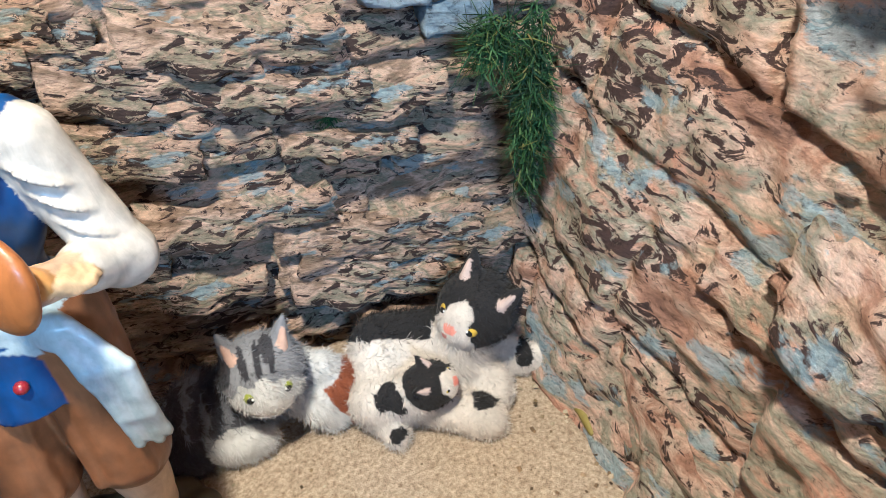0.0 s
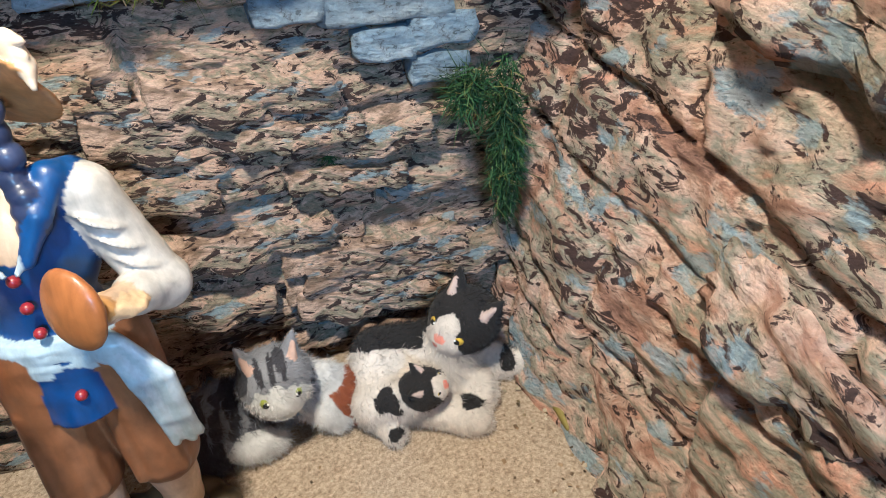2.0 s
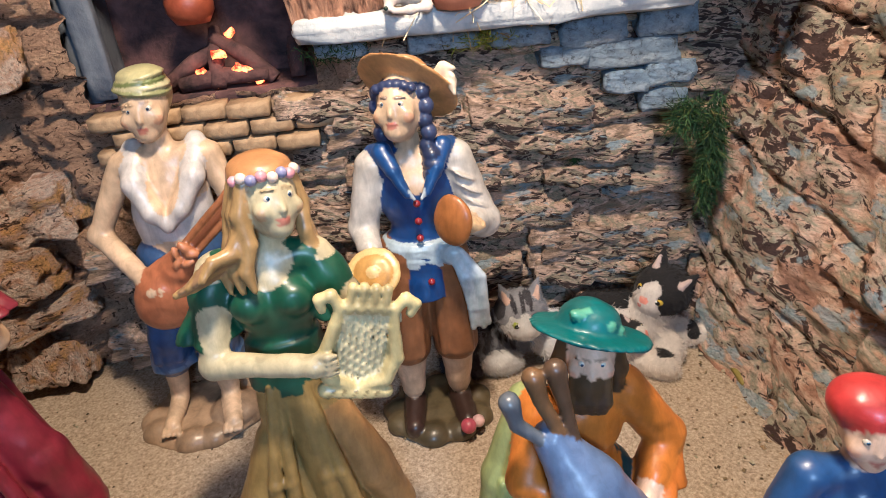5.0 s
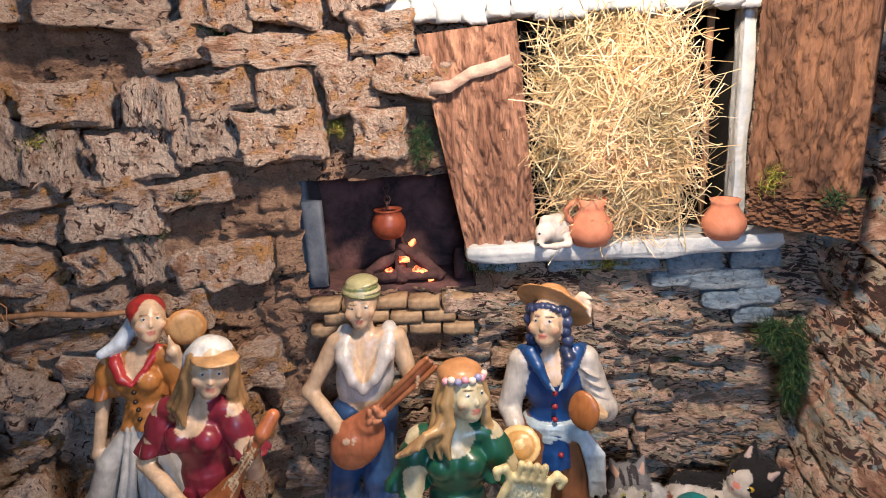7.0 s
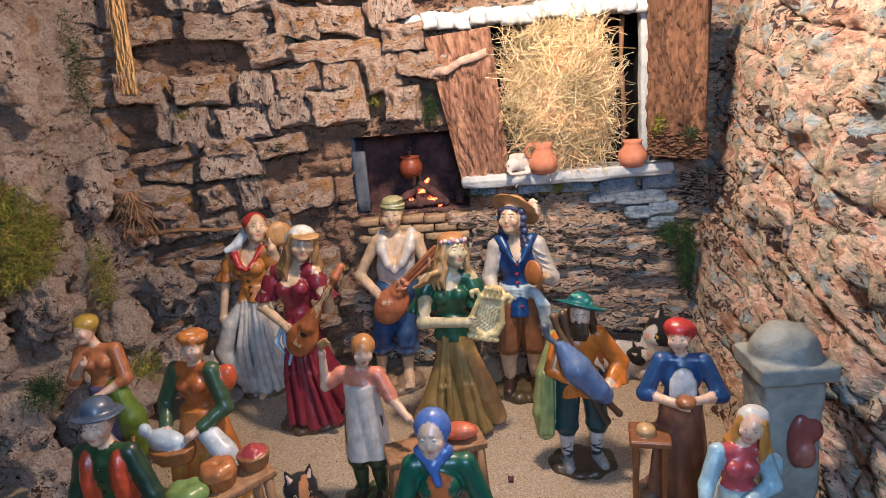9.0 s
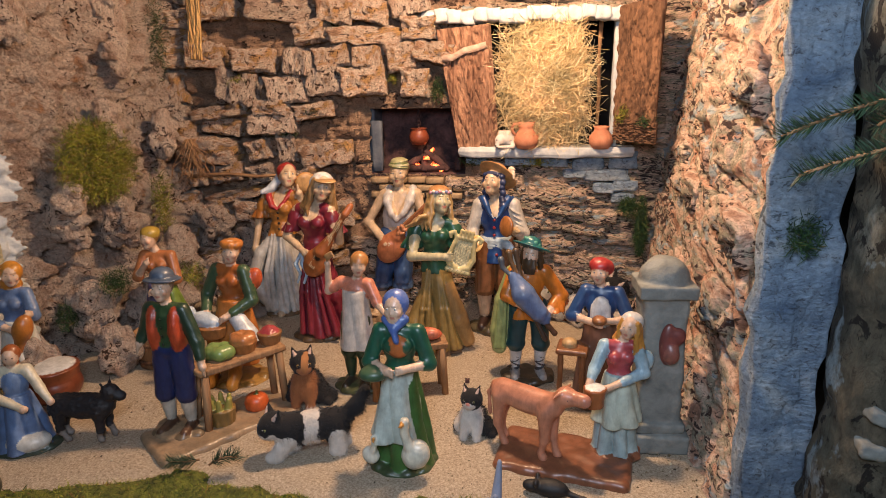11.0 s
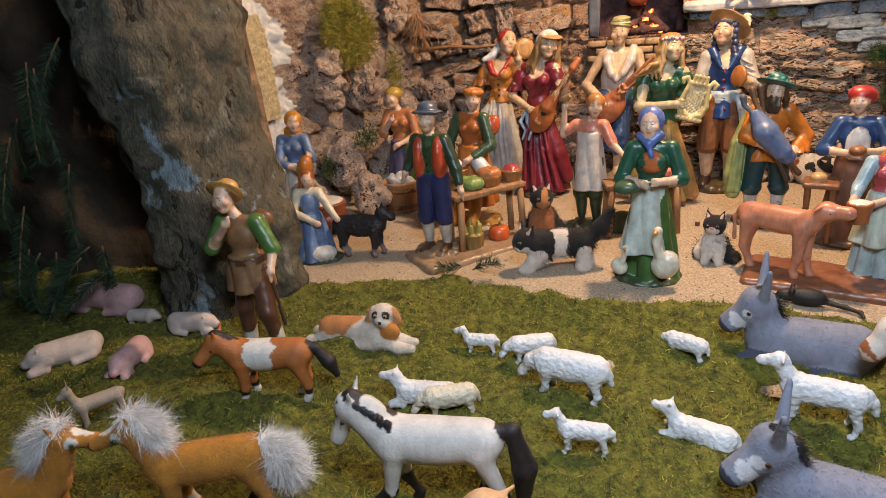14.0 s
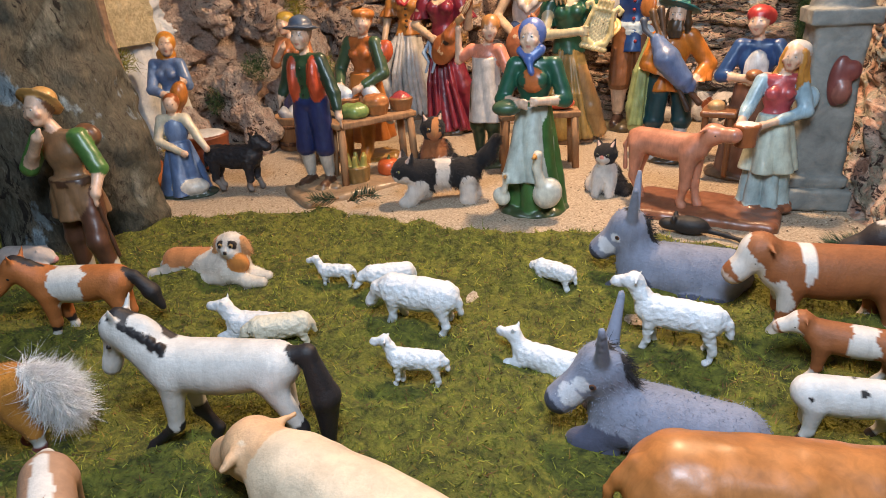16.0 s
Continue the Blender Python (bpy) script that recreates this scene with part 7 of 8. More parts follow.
# brown and white toy horse in front
c, n, m, zb = beast(C(176, 140, 112), (0.028, 0.012), 0.50, 0.19, 0.19, (-0.60, 0.34), (0.17, 0.11), (-0.22, -0.16), 0.105, 0.065, None, (0.11, 0.03), None, C(216, 212, 206), C(90, 70, 56), ((0.60, 0.02), (0.68, -0.25)), C(222, 218, 212), (0.06, 0.05), blend=0.05)
c.paint((0.0, 0, zb + 0.22), (0.34, 0.10, 0.25), C(222, 218, 212), ragged=0.35)
eyes(c, n + (m - n) * 0.35, m - n, 0.02, EYE, 0.085)
put("toy_horse", c, 0.085, (-0.305, -0.820, GROUND), 140, "light brown and white toy horse", "horse", MATTE, 0.0022, "toy horses")

# cream cow lying in front
c, n, m, zb = beast(C(218, 196, 166), (0.028, 0.012), 0.40, 0.20, 0.20, (-0.62, 0.06), (0.16, 0.13), (-0.20, -0.12), 0.12, 0.085, C(206, 160, 124), (0.12, -1), None, None, C(90, 70, 56), ((0.56, -0.1), (0.6, -0.25)), None, (0.03, 0.03), blend=0.05)
c.paint((-0.7, 0, zb), (0.22, 0.4, 0.4), C(212, 172, 130), ragged=0.3)
eyes(c, n + (m - n) * 0.3, m - n, 0.02, EYE, 0.10)
put("toy_cow", c, 0.150, (-0.112, -0.768, GROUND - 0.030), -14, "cream toy cow with a tan head", "cow", MATTE, 0.0024, "toy cattle", lumps=0.001, lump=0.02)

# plush donkeys
G = C(132, 138, 156)
for at, yaw, L, lab, side, sd in (((0.066, -0.335, GROUND - 0.004), 0, 0.118, "grey plush donkey lying on the moss with raised head", 0.0, 5), ((0.062, -0.600, GROUND - 0.004), -8, 0.108, "pale grey plush donkey lying with its head turned", -0.14, 6)):
    c, n, m, zb = beast(G, (0.058, 0.026), 0.3, 0.25, 0.24, (-0.52, 0.40), (0.19, 0.15), (-0.24, -0.24), 0.155, 0.100, C(54, 58, 74), (0.34, 0.03), G, C(76, 80, 100), None, ((0.56, -0.02), (0.6, -0.16)), C(60, 60, 70), (0.03, 0.03), lying=True, thick=0.075, blend=0.06, fur=0.02, headside=side)
    c.chain([n + (0.0, 0, 0.14), n + (0.14, 0, 0.04), (-0.30, 0, zb + 0.24)], [0.045, 0.05, 0.035], C(30, 28, 30), 0.02, fur=0.09)
    c.paint(n + (m - n) * 0.72, (0.11, 0.15, 0.10), C(206, 208, 214), ragged=0.15, only=G)
    for q in (-1, 1):
        c.paint(n + (m - n) * 0.35 + (0, q * 0.12, 0.02), (0.07, 0.05, 0.055), C(206, 208, 214), ragged=0.1, only=G)
    eyes(c, n + (m - n) * 0.34, m - n, 0.030, C(110, 70, 44), 0.136, 0.02)
    put("plush_donkey", c, L, at, yaw, lab, "donkey", PLUSH, 0.0024, "", 9000, 0.0003, seed=sd)

# dog
c, n, m, zb = beast(C(206, 196, 182), (0.028, 0.012), 0.3, 0.17, 0.19, (-0.0, 0.0), (0.1, 0.1), (-0.01, -0.01), 0.05, 0.05, ears=(0.01, 0), tail=(), lying=True, thick=0.06, blend=0.06, fur=0.02)
c.egg((0.40, -0.05, 0.46), (0.155, 0.15, 0.145), C(214, 204, 190), fur=0.02)
c.bar((0.32, 0, 0.22), (0.40, -0.04, 0.42), 0.15, 0.12, C(206, 196, 182), fur=0.02)
c.egg((0.42, -0.18, 0.42), (0.075, 0.075, 0.06), C(222, 216, 206))
c.egg((0.425, -0.26, 0.44), (0.028, 0.02, 0.02), DARK, blend=0.005)
for q in (-1, 1):
    c.egg((0.40 + 0.17 * q, -0.04, 0.44), (0.05, 0.07, 0.12), C(190, 140, 90), (0, -20 * q, 0), fur=0.03)
    c.egg((0.41 + 0.065 * q, -0.165, 0.50), (0.052, 0.03, 0.052), C(40, 32, 30), blend=0.01)
    c.dot((0.412 + 0.065 * q, -0.190, 0.50), 0.028, C(160, 130, 80))
    c.dot((0.413 + 0.065 * q, -0.211, 0.50), 0.016, C(12, 10, 10))
    c.chain([(0.36, 0.10 * q - 0.06, 0.14), (0.62, 0.10 * q - 0.12, 0.07), (0.78, 0.08 * q - 0.12, 0.06)], [0.09, 0.07, 0.06], C(214, 206, 192), fur=0.02)
c.paint((-0.25, 0, 0.34), (0.34, 0.4, 0.14), C(190, 128, 76), ragged=0.4)
c.egg((0.52, -0.16, 0.27), (0.12, 0.08, 0.11), C(196, 128, 56))
put("plush_dog", c, 0.108, (-0.506, -0.432, GROUND), 10, "white and tan plush dog lying with an orange ball", "dog", PLUSH, 0.0021, "", 7000, 0.0003, seed=9)

# cattle
R = C(150, 92, 52)
c, n, m, zb = beast(R, (0.028, 0.012), 0.42, 0.21, 0.21, (-0.58, 0.16), (0.17, 0.14), (-0.16, -0.20), 0.13, 0.09, C(214, 196, 184), (0.13, -1), None, C(214, 206, 198), C(190, 176, 160), ((0.56, -0.05), (0.60, -0.35)), None, (0.03, 0.03), blend=0.05)
c.paint(n + (m - n) * 0.4, (0.15, 0.16, 0.20), C(218, 212, 204), ragged=0.15, only=R)
c.paint((-0.42, 0, zb - 0.16), (0.16, 0.3, 0.16), C(218, 212, 204), ragged=0.2, only=R)
c.paint((-0.25, 0, zb + 0.1), (0.05, 0.5, 0.25), C(218, 212, 204), ragged=0.3, only=R)
eyes(c, n + (m - n) * 0.3, m - n, 0.02, EYE, 0.115)
put("toy_cow", c, 0.118, (0.196, -0.392, GROUND), 8, "brown toy cow with a white face", "cow", MATTE, 0.0024, "toy cattle")
c, n, m, zb = beast(R, (0.028, 0.012), 0.45, 0.18, 0.18, (-0.58, 0.14), (0.14, 0.12), (-0.20, -0.10), 0.12, 0.08, C(214, 196, 184), (0.12, -1), None, C(214, 206, 198), None, ((0.56, -0.05), (0.60, -0.3)), None, (0.03, 0.03), blend=0.05)
c.paint(n + (m - n) * 0.4, (0.17, 0.16, 0.16), C(218, 212, 204), ragged=0.15, only=R)
c.paint((0.05, 0, zb - 0.05), (0.16, 0.5, 0.3), C(218, 212, 204), ragged=0.4, only=R)
eyes(c, n + (m - n) * 0.3, m - n, 0.02, EYE, 0.105)
put("toy_calf", c, 0.074, (0.202, -0.474, GROUND), -6, "brown and white toy calf walking on moss", "calf", MATTE, 0.0020, "toy cattle")
c, n, m, zb = beast(C(214, 214, 212), (0.028, 0.012), 0.42, 0.19, 0.19, (0.0, 0.02), (0.1, 0.1), (0.01, 0.0), 0.05, 0.05, ears=(0.01, 0), hoof=DARK, tail=((0.54, -0.1),), tr=(0.03,), blend=0.05)
c.bar((0.40, 0, zb), (0.66, 0, zb + 0.16), 0.15, 0.11, C(40, 38, 40)).bar((0.66, 0, zb + 0.16), (0.84, 0, zb + 0.02), 0.11, 0.075, C(214, 212, 208))
r = np.random.RandomState(4)
for k in range(46):
    c.paint((r.uniform(-0.5, 0.4), r.uniform(-0.25, 0.25), zb + r.uniform(-0.2, 0.25)), r.uniform(0.02, 0.05), C(30, 28, 30), ragged=0.3)
c.paint((0.42, 0, zb + 0.02), (0.16, 0.4, 0.2), C(30, 28, 30), ragged=0.5)
put("toy_calf", c, 0.076, (0.182, -0.556, GROUND), 6, "white toy calf with small black spots", "calf", MATTE, 0.0020, "toy cattle")
c, n, m, zb = beast(C(182, 118, 62), (0.028, 0.012), 0.36, 0.20, 0.20, (0.0, 0.02), (0.1, 0.1), (0.01, 0.0), 0.05, 0.05, ears=(0.01, 0), tail=(), blend=0.05)
c.bar((0.40, 0, zb), (0.62, 0, zb + 0.05), 0.18, 0.15, C(214, 196, 176)).bar((0.66, 0, zb + 0.08), (0.82, 0, zb - 0.04), 0.12, 0.08, C(214, 196, 176))
c.chain([(-0.52, 0, zb + 0.12), (-0.60, 0, zb - 0.02), (-0.60, 0, zb - 0.30)], [0.03, 0.022, 0.035], C(176, 112, 58), 0.02)
c.paint((0.02, -0.16, zb - 0.1), (0.05, 0.1, 0.2), C(214, 206, 190), ragged=0.4)
put("toy_cow", c, 0.165, (0.120, -0.700, GROUND - 0.018), 10, "glossy tan toy cow seen along its back", "cow", GLAZED, 0.0026, "toy cattle", lumps=0.0012, lump=0.015)
c, n, m, zb = beast(C(40, 36, 38), (0.028, 0.012), 0.42, 0.20, 0.20, (-0.60, 0.10), (0.16, 0.12), (-0.20, -0.12), 0.12, 0.08, C(60, 54, 54), (0.12, -1), tail=((0.56, -0.05), (0.60, -0.3)), tr=(0.03, 0.03), blend=0.05)
c.paint(n + (0, 0, 0.08), 0.08, C(206, 200, 194), ragged=0.2)
eyes(c, n + (m - n) * 0.3, m - n, 0.02, EYE, 0.105)
put("toy_cow", c, 0.125, (0.318, -0.350, GROUND), -8, "black toy cow with a white blaze", "cow", MATTE, 0.0024, "toy cattle")
c, n, m, zb = beast(C(198, 134, 104), (0.028, 0.012), 0.62, 0.16, 0.16, (-0.56, 0.20), (0.13, 0.10), (-0.24, 0.02), 0.11, 0.075, C(190, 128, 104), (0.14, -1), tail=((-0.0, 0.0),), tr=(0.03,), blend=0.05)
c.chain([(0.5, 0, zb + 0.05), (0.58, 0, zb - 0.1), (0.56, 0, zb - 0.4)], [0.03, 0.022, 0.03], C(198, 134, 104))
eyes(c, n + (m - n) * 0.3, m - n, 0.02, EYE, 0.09)
put("calf_figurine", c, 0.112, (0.036, -0.122, 0.008), 150, "glazed pinkish tan calf figurine drinking from a bucket", "calf", GLAZED, 0.0020, "crib figurines")
c, n, m, zb = beast(C(34, 32, 36), (0.028, 0.012), 0.46, 0.20, 0.20, (-0.52, 0.26), (0.15, 0.12), (-0.18, -0.08), 0.11, 0.07, None, (0.12, 0.02), None, C(130, 120, 112), C(130, 120, 112), ((0.54, 0.0), (0.6, -0.2)), None, (0.05, 0.03), blend=0.05)
put("goat_figurine", c, 0.092, (-0.640, -0.178, 0.004), 186, "black shaggy goat figurine with grey legs", "goat", MATTE, 0.0019, "crib figurines", lumps=0.0012, lump=0.004)

# pigs and deer
PINK = C(206, 168, 166)
for k, (x, y, yaw, L, lying) in enumerate([(-0.900, -0.590, 60, 0.082, True), (-0.796, -0.572, 110, 0.070, True), (-0.785, -0.468, 190, 0.068, True), (-0.985, -0.440, 8, 0.105, True), (-0.880, -0.475, 190, 0.048, False)]):
    c, n, m, zb = beast(PINK if k in (1, 3) else C(204, 192, 184), (0.028, 0.012), 0.22, 0.22, 0.21, (-0.50, 0.02), (0.18, 0.15), (-0.16, -0.06), 0.135, 0.075, C(206, 150, 148), (0.12, 0.02), tail=((0.5, 0.0), (0.54, -0.05)), tr=(0.02, 0.02), lying=lying, thick=0.06, blend=0.06)
    eyes(c, n + (m - n) * 0.35, m - n, 0.014, EYE, 0.11)
    put("pig", c, L, (x, y, GROUND), yaw, ["pale plastic pig lying curled on moss", "pink plastic pig seen from behind, lying", "whitish plastic pig lying by the shepherd", "large pale pink pig stretched out asleep", "tiny pale piglet standing on moss"][k], "pig", MATTE, 0.0019, "toy pigs")
c, n, m, zb = beast(C(170, 158, 142), (0.028, 0.012), 0.55, 0.15, 0.15, (-0.52, 0.42), (0.10, 0.08), (-0.16, -0.08), 0.09, 0.055, None, (0.20, 0.03), tail=((0.5, 0.0),), tr=(0.03,), blend=0.05, thick=0.045)
eyes(c, n + (m - n) * 0.35, m - n, 0.016, EYE, 0.075)
put("toy_fawn", c, 0.055, (-0.708, -0.690, GROUND), 60, "greyish toy fawn with upright ears", "deer", MATTE, 0.0018)

# mouse and white rat
c = Clay(0.004)
c.egg((0, 0, 0.012), (0.024, 0.013, 0.012), C(28, 28, 30)).egg((-0.024, 0, 0.011), (0.013, 0.009, 0.008), C(30, 30, 32))
for q in (-1, 1):
    c.egg((-0.018, 0.008 * q, 0.021), (0.003, 0.005, 0.005), C(40, 38, 40))
c.chain([(0.022, 0, 0.008), (0.045, -0.004, 0.006), (0.062, -0.012, 0.005), (0.066, -0.022, 0.004)], [0.004, 0.003, 0.0024, 0.0018], C(34, 32, 34))
put("mouse", c, 1.0, (0.072, -0.214, 0.0), -8, "small black rubber mouse with a curled tail", "mouse", MATTE, 0.0014)
c = Clay(0.005)
c.egg((0.002, 0.004, 0.020), (0.018, 0.014, 0.018), C(216, 210, 200)).egg((-0.014, -0.004, 0.018), (0.012, 0.010, 0.011), C(220, 214, 206)).bar((-0.018, -0.008, 0.014), (-0.024, -0.014, 0.006), 0.007, 0.003, C(216, 206, 196))
for q in (-1, 1):
    c.egg((-0.010 + 0.004 * q, -0.002, 0.032), (0.006, 0.004, 0.006), C(214, 196, 186))
c.chain([(0.014, -0.004, 0.012), (0.012, -0.014, 0.004), (-0.004, -0.018, 0.003), (-0.018, -0.016, 0.003)], [0.005, 0.004, 0.0034, 0.0026], C(216, 206, 196))
c.dot((-0.022, -0.012, 0.018), 0.0018, C(20, 20, 20)).dot((-0.025, -0.016, 0.006), 0.002, C(40, 60, 50))
put("white_rat", c, 1.0, (-0.030, 0.450, 0.388), 6, "white toy rat curled on the window sill", "rat", MATTE, 0.0014)

# ---- cats ----
CK, CW = C(26, 24, 26), C(214, 206, 196)


def cat_head(c, o, r, colour, face, turn, eye, nose=C(226, 150, 130), fur=0.10, ear_in=C(206, 176, 160), axes=None):
    """A round cat's head at o that looks along turn degrees (0: towards -y), or along axes: across, ahead, up."""
    s, k = math.sin(radians(turn)), math.cos(radians(turn))
    X, F, U = (np.array(q, float) / np.linalg.norm(q) for q in (axes or ((k, s, 0), (s, -k, 0), (0, 0, 1))))

    def at(x, y, z):
        return np.array(o) + (x * X - y * F + z * U) * r
    c.egg(o, (r, r * 0.95, r * 0.90), colour, fur=fur * r)
    c.egg(at(0, -0.62, -0.25), r * 0.42, face, fur=fur * r * 0.5)
    for q in (-1, 1):
        c.egg(at(0.30 * q, -0.66, -0.30), r * 0.26, face, blend=r * 0.15, fur=fur * r * 0.3)
        c.bar(at(0.52 * q, 0.05, 0.60), at(0.74 * q, 0.10, 1.32), r * 0.32, r * 0.05, colour, r * 0.1, fur=fur * r * 0.6)
        c.bar(at(0.56 * q, -0.20, 0.72), at(0.68 * q, -0.08, 1.08), r * 0.13, r * 0.05, ear_in, r * 0.03)
        c.dot(at(0.40 * q, -0.78, 0.08), r * 0.165, eye)
        c.dot(at(0.41 * q, -0.875, 0.08), r * 0.10, C(10, 10, 10))
        # Tiny white dot on the pupil: an eye glint put into the colour.
        c.dot(at(0.37 * q, -0.955, 0.13), r * 0.03, C(240, 240, 240))
    c.egg(at(0, -1.00, -0.12), (r * 0.12, r * 0.10, r * 0.10), nose, blend=r * 0.03)
    c.egg(at(0, -0.95, -0.34), (r * 0.12, r * 0.06, r * 0.04), C(200, 130, 120), blend=r * 0.02)
    return at


def sitting_cat(at, yaw, s, body, chest, headc, face, turn, eye, label, patches=(), seed=1):
    c = Clay(0.010)
    c.egg((0, 0.006, 0.030), (0.028, 0.030, 0.032), body, fur=0.007)
    c.egg((0, -0.010, 0.042), (0.020, 0.018, 0.030), chest, fur=0.007)
    for q in (-1, 1):
        c.bar((0.012 * q, -0.020, 0.035), (0.013 * q, -0.030, 0.006), 0.009, 0.008, chest, fur=0.004)
        c.egg((0.026 * q, 0.004, 0.016), (0.013, 0.022, 0.016), body, fur=0.006)
    c.chain([(0.02, 0.03, 0.008), (0.042, 0.012, 0.007), (0.040, -0.012, 0.006)], [0.008, 0.008, 0.006], body, fur=0.006)
    cat_head(c, (0, -0.010, 0.082), 0.022, headc, face, turn, eye)
    for p in patches:
        c.paint(*p)
    put("plush_cat", c, s, at, yaw, label, "cat", PLUSH, 0.0018 * s, "plush cats", 6000, 0.0003, seed=seed)


sitting_cat((-0.342, -0.018, 0.0), 8, 0.98, CK, C(150, 96, 56), CK, C(170, 116, 74), 20, C(170, 130, 60), "black and tan plush cat sitting on the sand", [((0.008, -0.03, 0.09), (0.006, 0.02, 0.02), C(176, 120, 70))], 21)
sitting_cat((-0.047, -0.076, 0.0), -4, 0.78, CK, CW, CK, CW, -8, C(120, 120, 80), "small black and white plush cat sitting", [((-0.02, -0.02, 0.03), (0.02, 0.03, 0.04), CW)], 22)
sitting_cat((-0.642, 0.348, 0.0), 6, 1.0, CW, CW, CW, CW, 12, C(60, 70, 80), "white plush cat sitting behind the figurines", [((0.012, -0.02, 0.10), (0.012, 0.02, 0.010), C(150, 146, 144))], 27)
sitting_cat((-0.823, -0.188, 0.0), 10, 0.86, C(190, 120, 60), CW, C(196, 130, 70), CW, 6, C(60, 50, 40), "orange and white plush cat sitting by the trunk", [], 23)

c = Clay(0.010)
c.bar((-0.028, 0, 0.042), (0.030, 0, 0.044), 0.022, 0.021, CK, fur=0.007)
c.paint((-0.002, 0, 0.04), (0.012, 0.05, 0.05), CW, ragged=0.3)
c.egg((-0.03, 0, 0.032), (0.016, 0.018, 0.018), CW, fur=0.007)
for x, y, dx in ((-0.030, -0.011, -0.022), (-0.028, 0.011, -0.004), (0.032, -0.011, 0.004), (0.034, 0.011, 0.010)):
    c.chain([(x, y, 0.036), (x + dx * 0.6, y, 0.018), (x + dx, y, 0.006)], [0.012, 0.009, 0.008], CW, fur=0.004)
    c.bar((x + dx, y, 0.006), (x + dx - 0.008, y, 0.005), 0.008, 0.007, CW)
c.chain([(0.046, 0, 0.052), (0.062, 0, 0.066), (0.076, 0, 0.090)], [0.010, 0.010, 0.007], CK, fur=0.007)
cat_head(c, (-0.052, -0.004, 0.052), 0.021, CK, CK, -60, C(130, 130, 80), C(60, 50, 50))
c.paint((-0.055, -0.004, 0.040), (0.02, 0.02, 0.012), CW)
put("plush_cat", c, 1.05, (-0.276, -0.160, 0.0), 20, "black and white plush cat walking with raised tail", "cat", PLUSH, 0.0018, "plush cats", 7000, 0.0003, seed=24)

# grey tabby kitten with a ball in the rock corner
GR, GL = C(140, 142, 150), C(208, 208, 208)
c = Clay(0.010)
c.bar((-0.040, 0.004, 0.026), (0.012, 0.004, 0.036), 0.024, 0.022, GR, fur=0.007)
c.egg((-0.044, 0.0, 0.020), (0.026, 0.026, 0.020), GR, fur=0.007)
c.egg((-0.018, -0.022, 0.013), (0.022, 0.011, 0.013), GL, fur=0.005)
c.chain([(-0.060, 0.01, 0.012), (-0.066, -0.014, 0.011), (-0.048, -0.026, 0.010)], [0.011, 0.011, 0.008], C(56, 56, 66), fur=0.006)
c.chain([(0.016, -0.006, 0.034), (0.034, -0.014, 0.022), (0.042, -0.018, 0.012)], [0.012, 0.010, 0.009], GL, fur=0.005)
c.chain([(0.020, 0.008, 0.040), (0.040, 0.0, 0.040), (0.046, -0.004, 0.034)], [0.012, 0.010, 0.009], GL, fur=0.005)
c.egg((0.052, -0.004, 0.020), (0.019, 0.018, 0.021), C(140, 78, 42), fur=0.006)
cat_head(c, (0.004, -0.016, 0.066), 0.0265, GR, C(206, 202, 200), 8, C(150, 160, 50), C(228, 160, 146), 0.14)
c.paint((0.006, -0.036, 0.060), (0.024, 0.018, 0.017), C(212, 212, 212), ragged=0.25)
c.paint((-0.03, 0.0, 0.044), (0.006, 0.03, 0.02), C(60, 60, 70), ragged=0.5)
c.paint((-0.012, 0.0, 0.05), (0.004, 0.03, 0.02), C(60, 60, 70), ragged=0.5)
c.paint((-0.054, -0.01, 0.018), (0.016, 0.03, 0.018), C(62, 62, 72), ragged=0.4)
c.paint((-0.018, -0.02, 0.078), (0.006, 0.02, 0.014), C(64, 64, 72), ragged=0.4)
c.paint((0.010, -0.02, 0.088), (0.004, 0.014, 0.010), C(64, 64, 72), ragged=0.4)
c.paint((0.0, -0.03, 0.036), (0.018, 0.012, 0.006), C(110, 150, 190), ragged=0.2)
for k in range(5):
    c.paint((-0.058 + 0.013 * k, -0.010, 0.036), (0.0034, 0.032, 0.022), C(70, 70, 80), (0, 30 - 9 * k, 10), 0.9, GR)
for q in (-1, 0, 1):
    c.paint((0.004 + 0.009 * q, -0.030, 0.088), (0.0020, 0.018, 0.010), C(52, 52, 60), (0, 10 * q, 0), 0.3, GR)
for q in (-1, 1):
    c.paint((0.004 + 0.024 * q, -0.022, 0.064), (0.006, 0.02, 0.0022), C(52, 52, 60), (0, 18 * q, 0), 0.3, GR)
put("plush_cat", c, 1.10, (0.050, 0.428, 0.002), -2, "grey tabby plush kitten holding a brown ball", "cat", PLUSH, 0.0015, "plush cats", 26000, 0.00024, seed=25)

# black and white mother cat with a kitten
c = Clay(0.012)
c.bar((-0.036, 0.010, 0.034), (0.030, 0.004, 0.034), 0.028, 0.027, CW, fur=0.007)
c.bar((-0.034, 0.022, 0.046), (0.022, 0.014, 0.046), 0.023, 0.024, CK, fur=0.007)
c.egg((-0.042, -0.006, 0.024), (0.024, 0.030, 0.026), CW, fur=0.006)
c.bar((0.022, 0.006, 0.038), (0.036, 0.0, 0.062), 0.026, 0.024, CW, fur=0.007)
c.chain([(-0.046, -0.026, 0.016), (-0.034, -0.050, 0.010)], [0.014, 0.010], CW, fur=0.005)
c.chain([(-0.010, -0.026, 0.018), (0.034, -0.050, 0.012), (0.042, -0.056, 0.010)], [0.019, 0.014, 0.012], CW, fur=0.005)
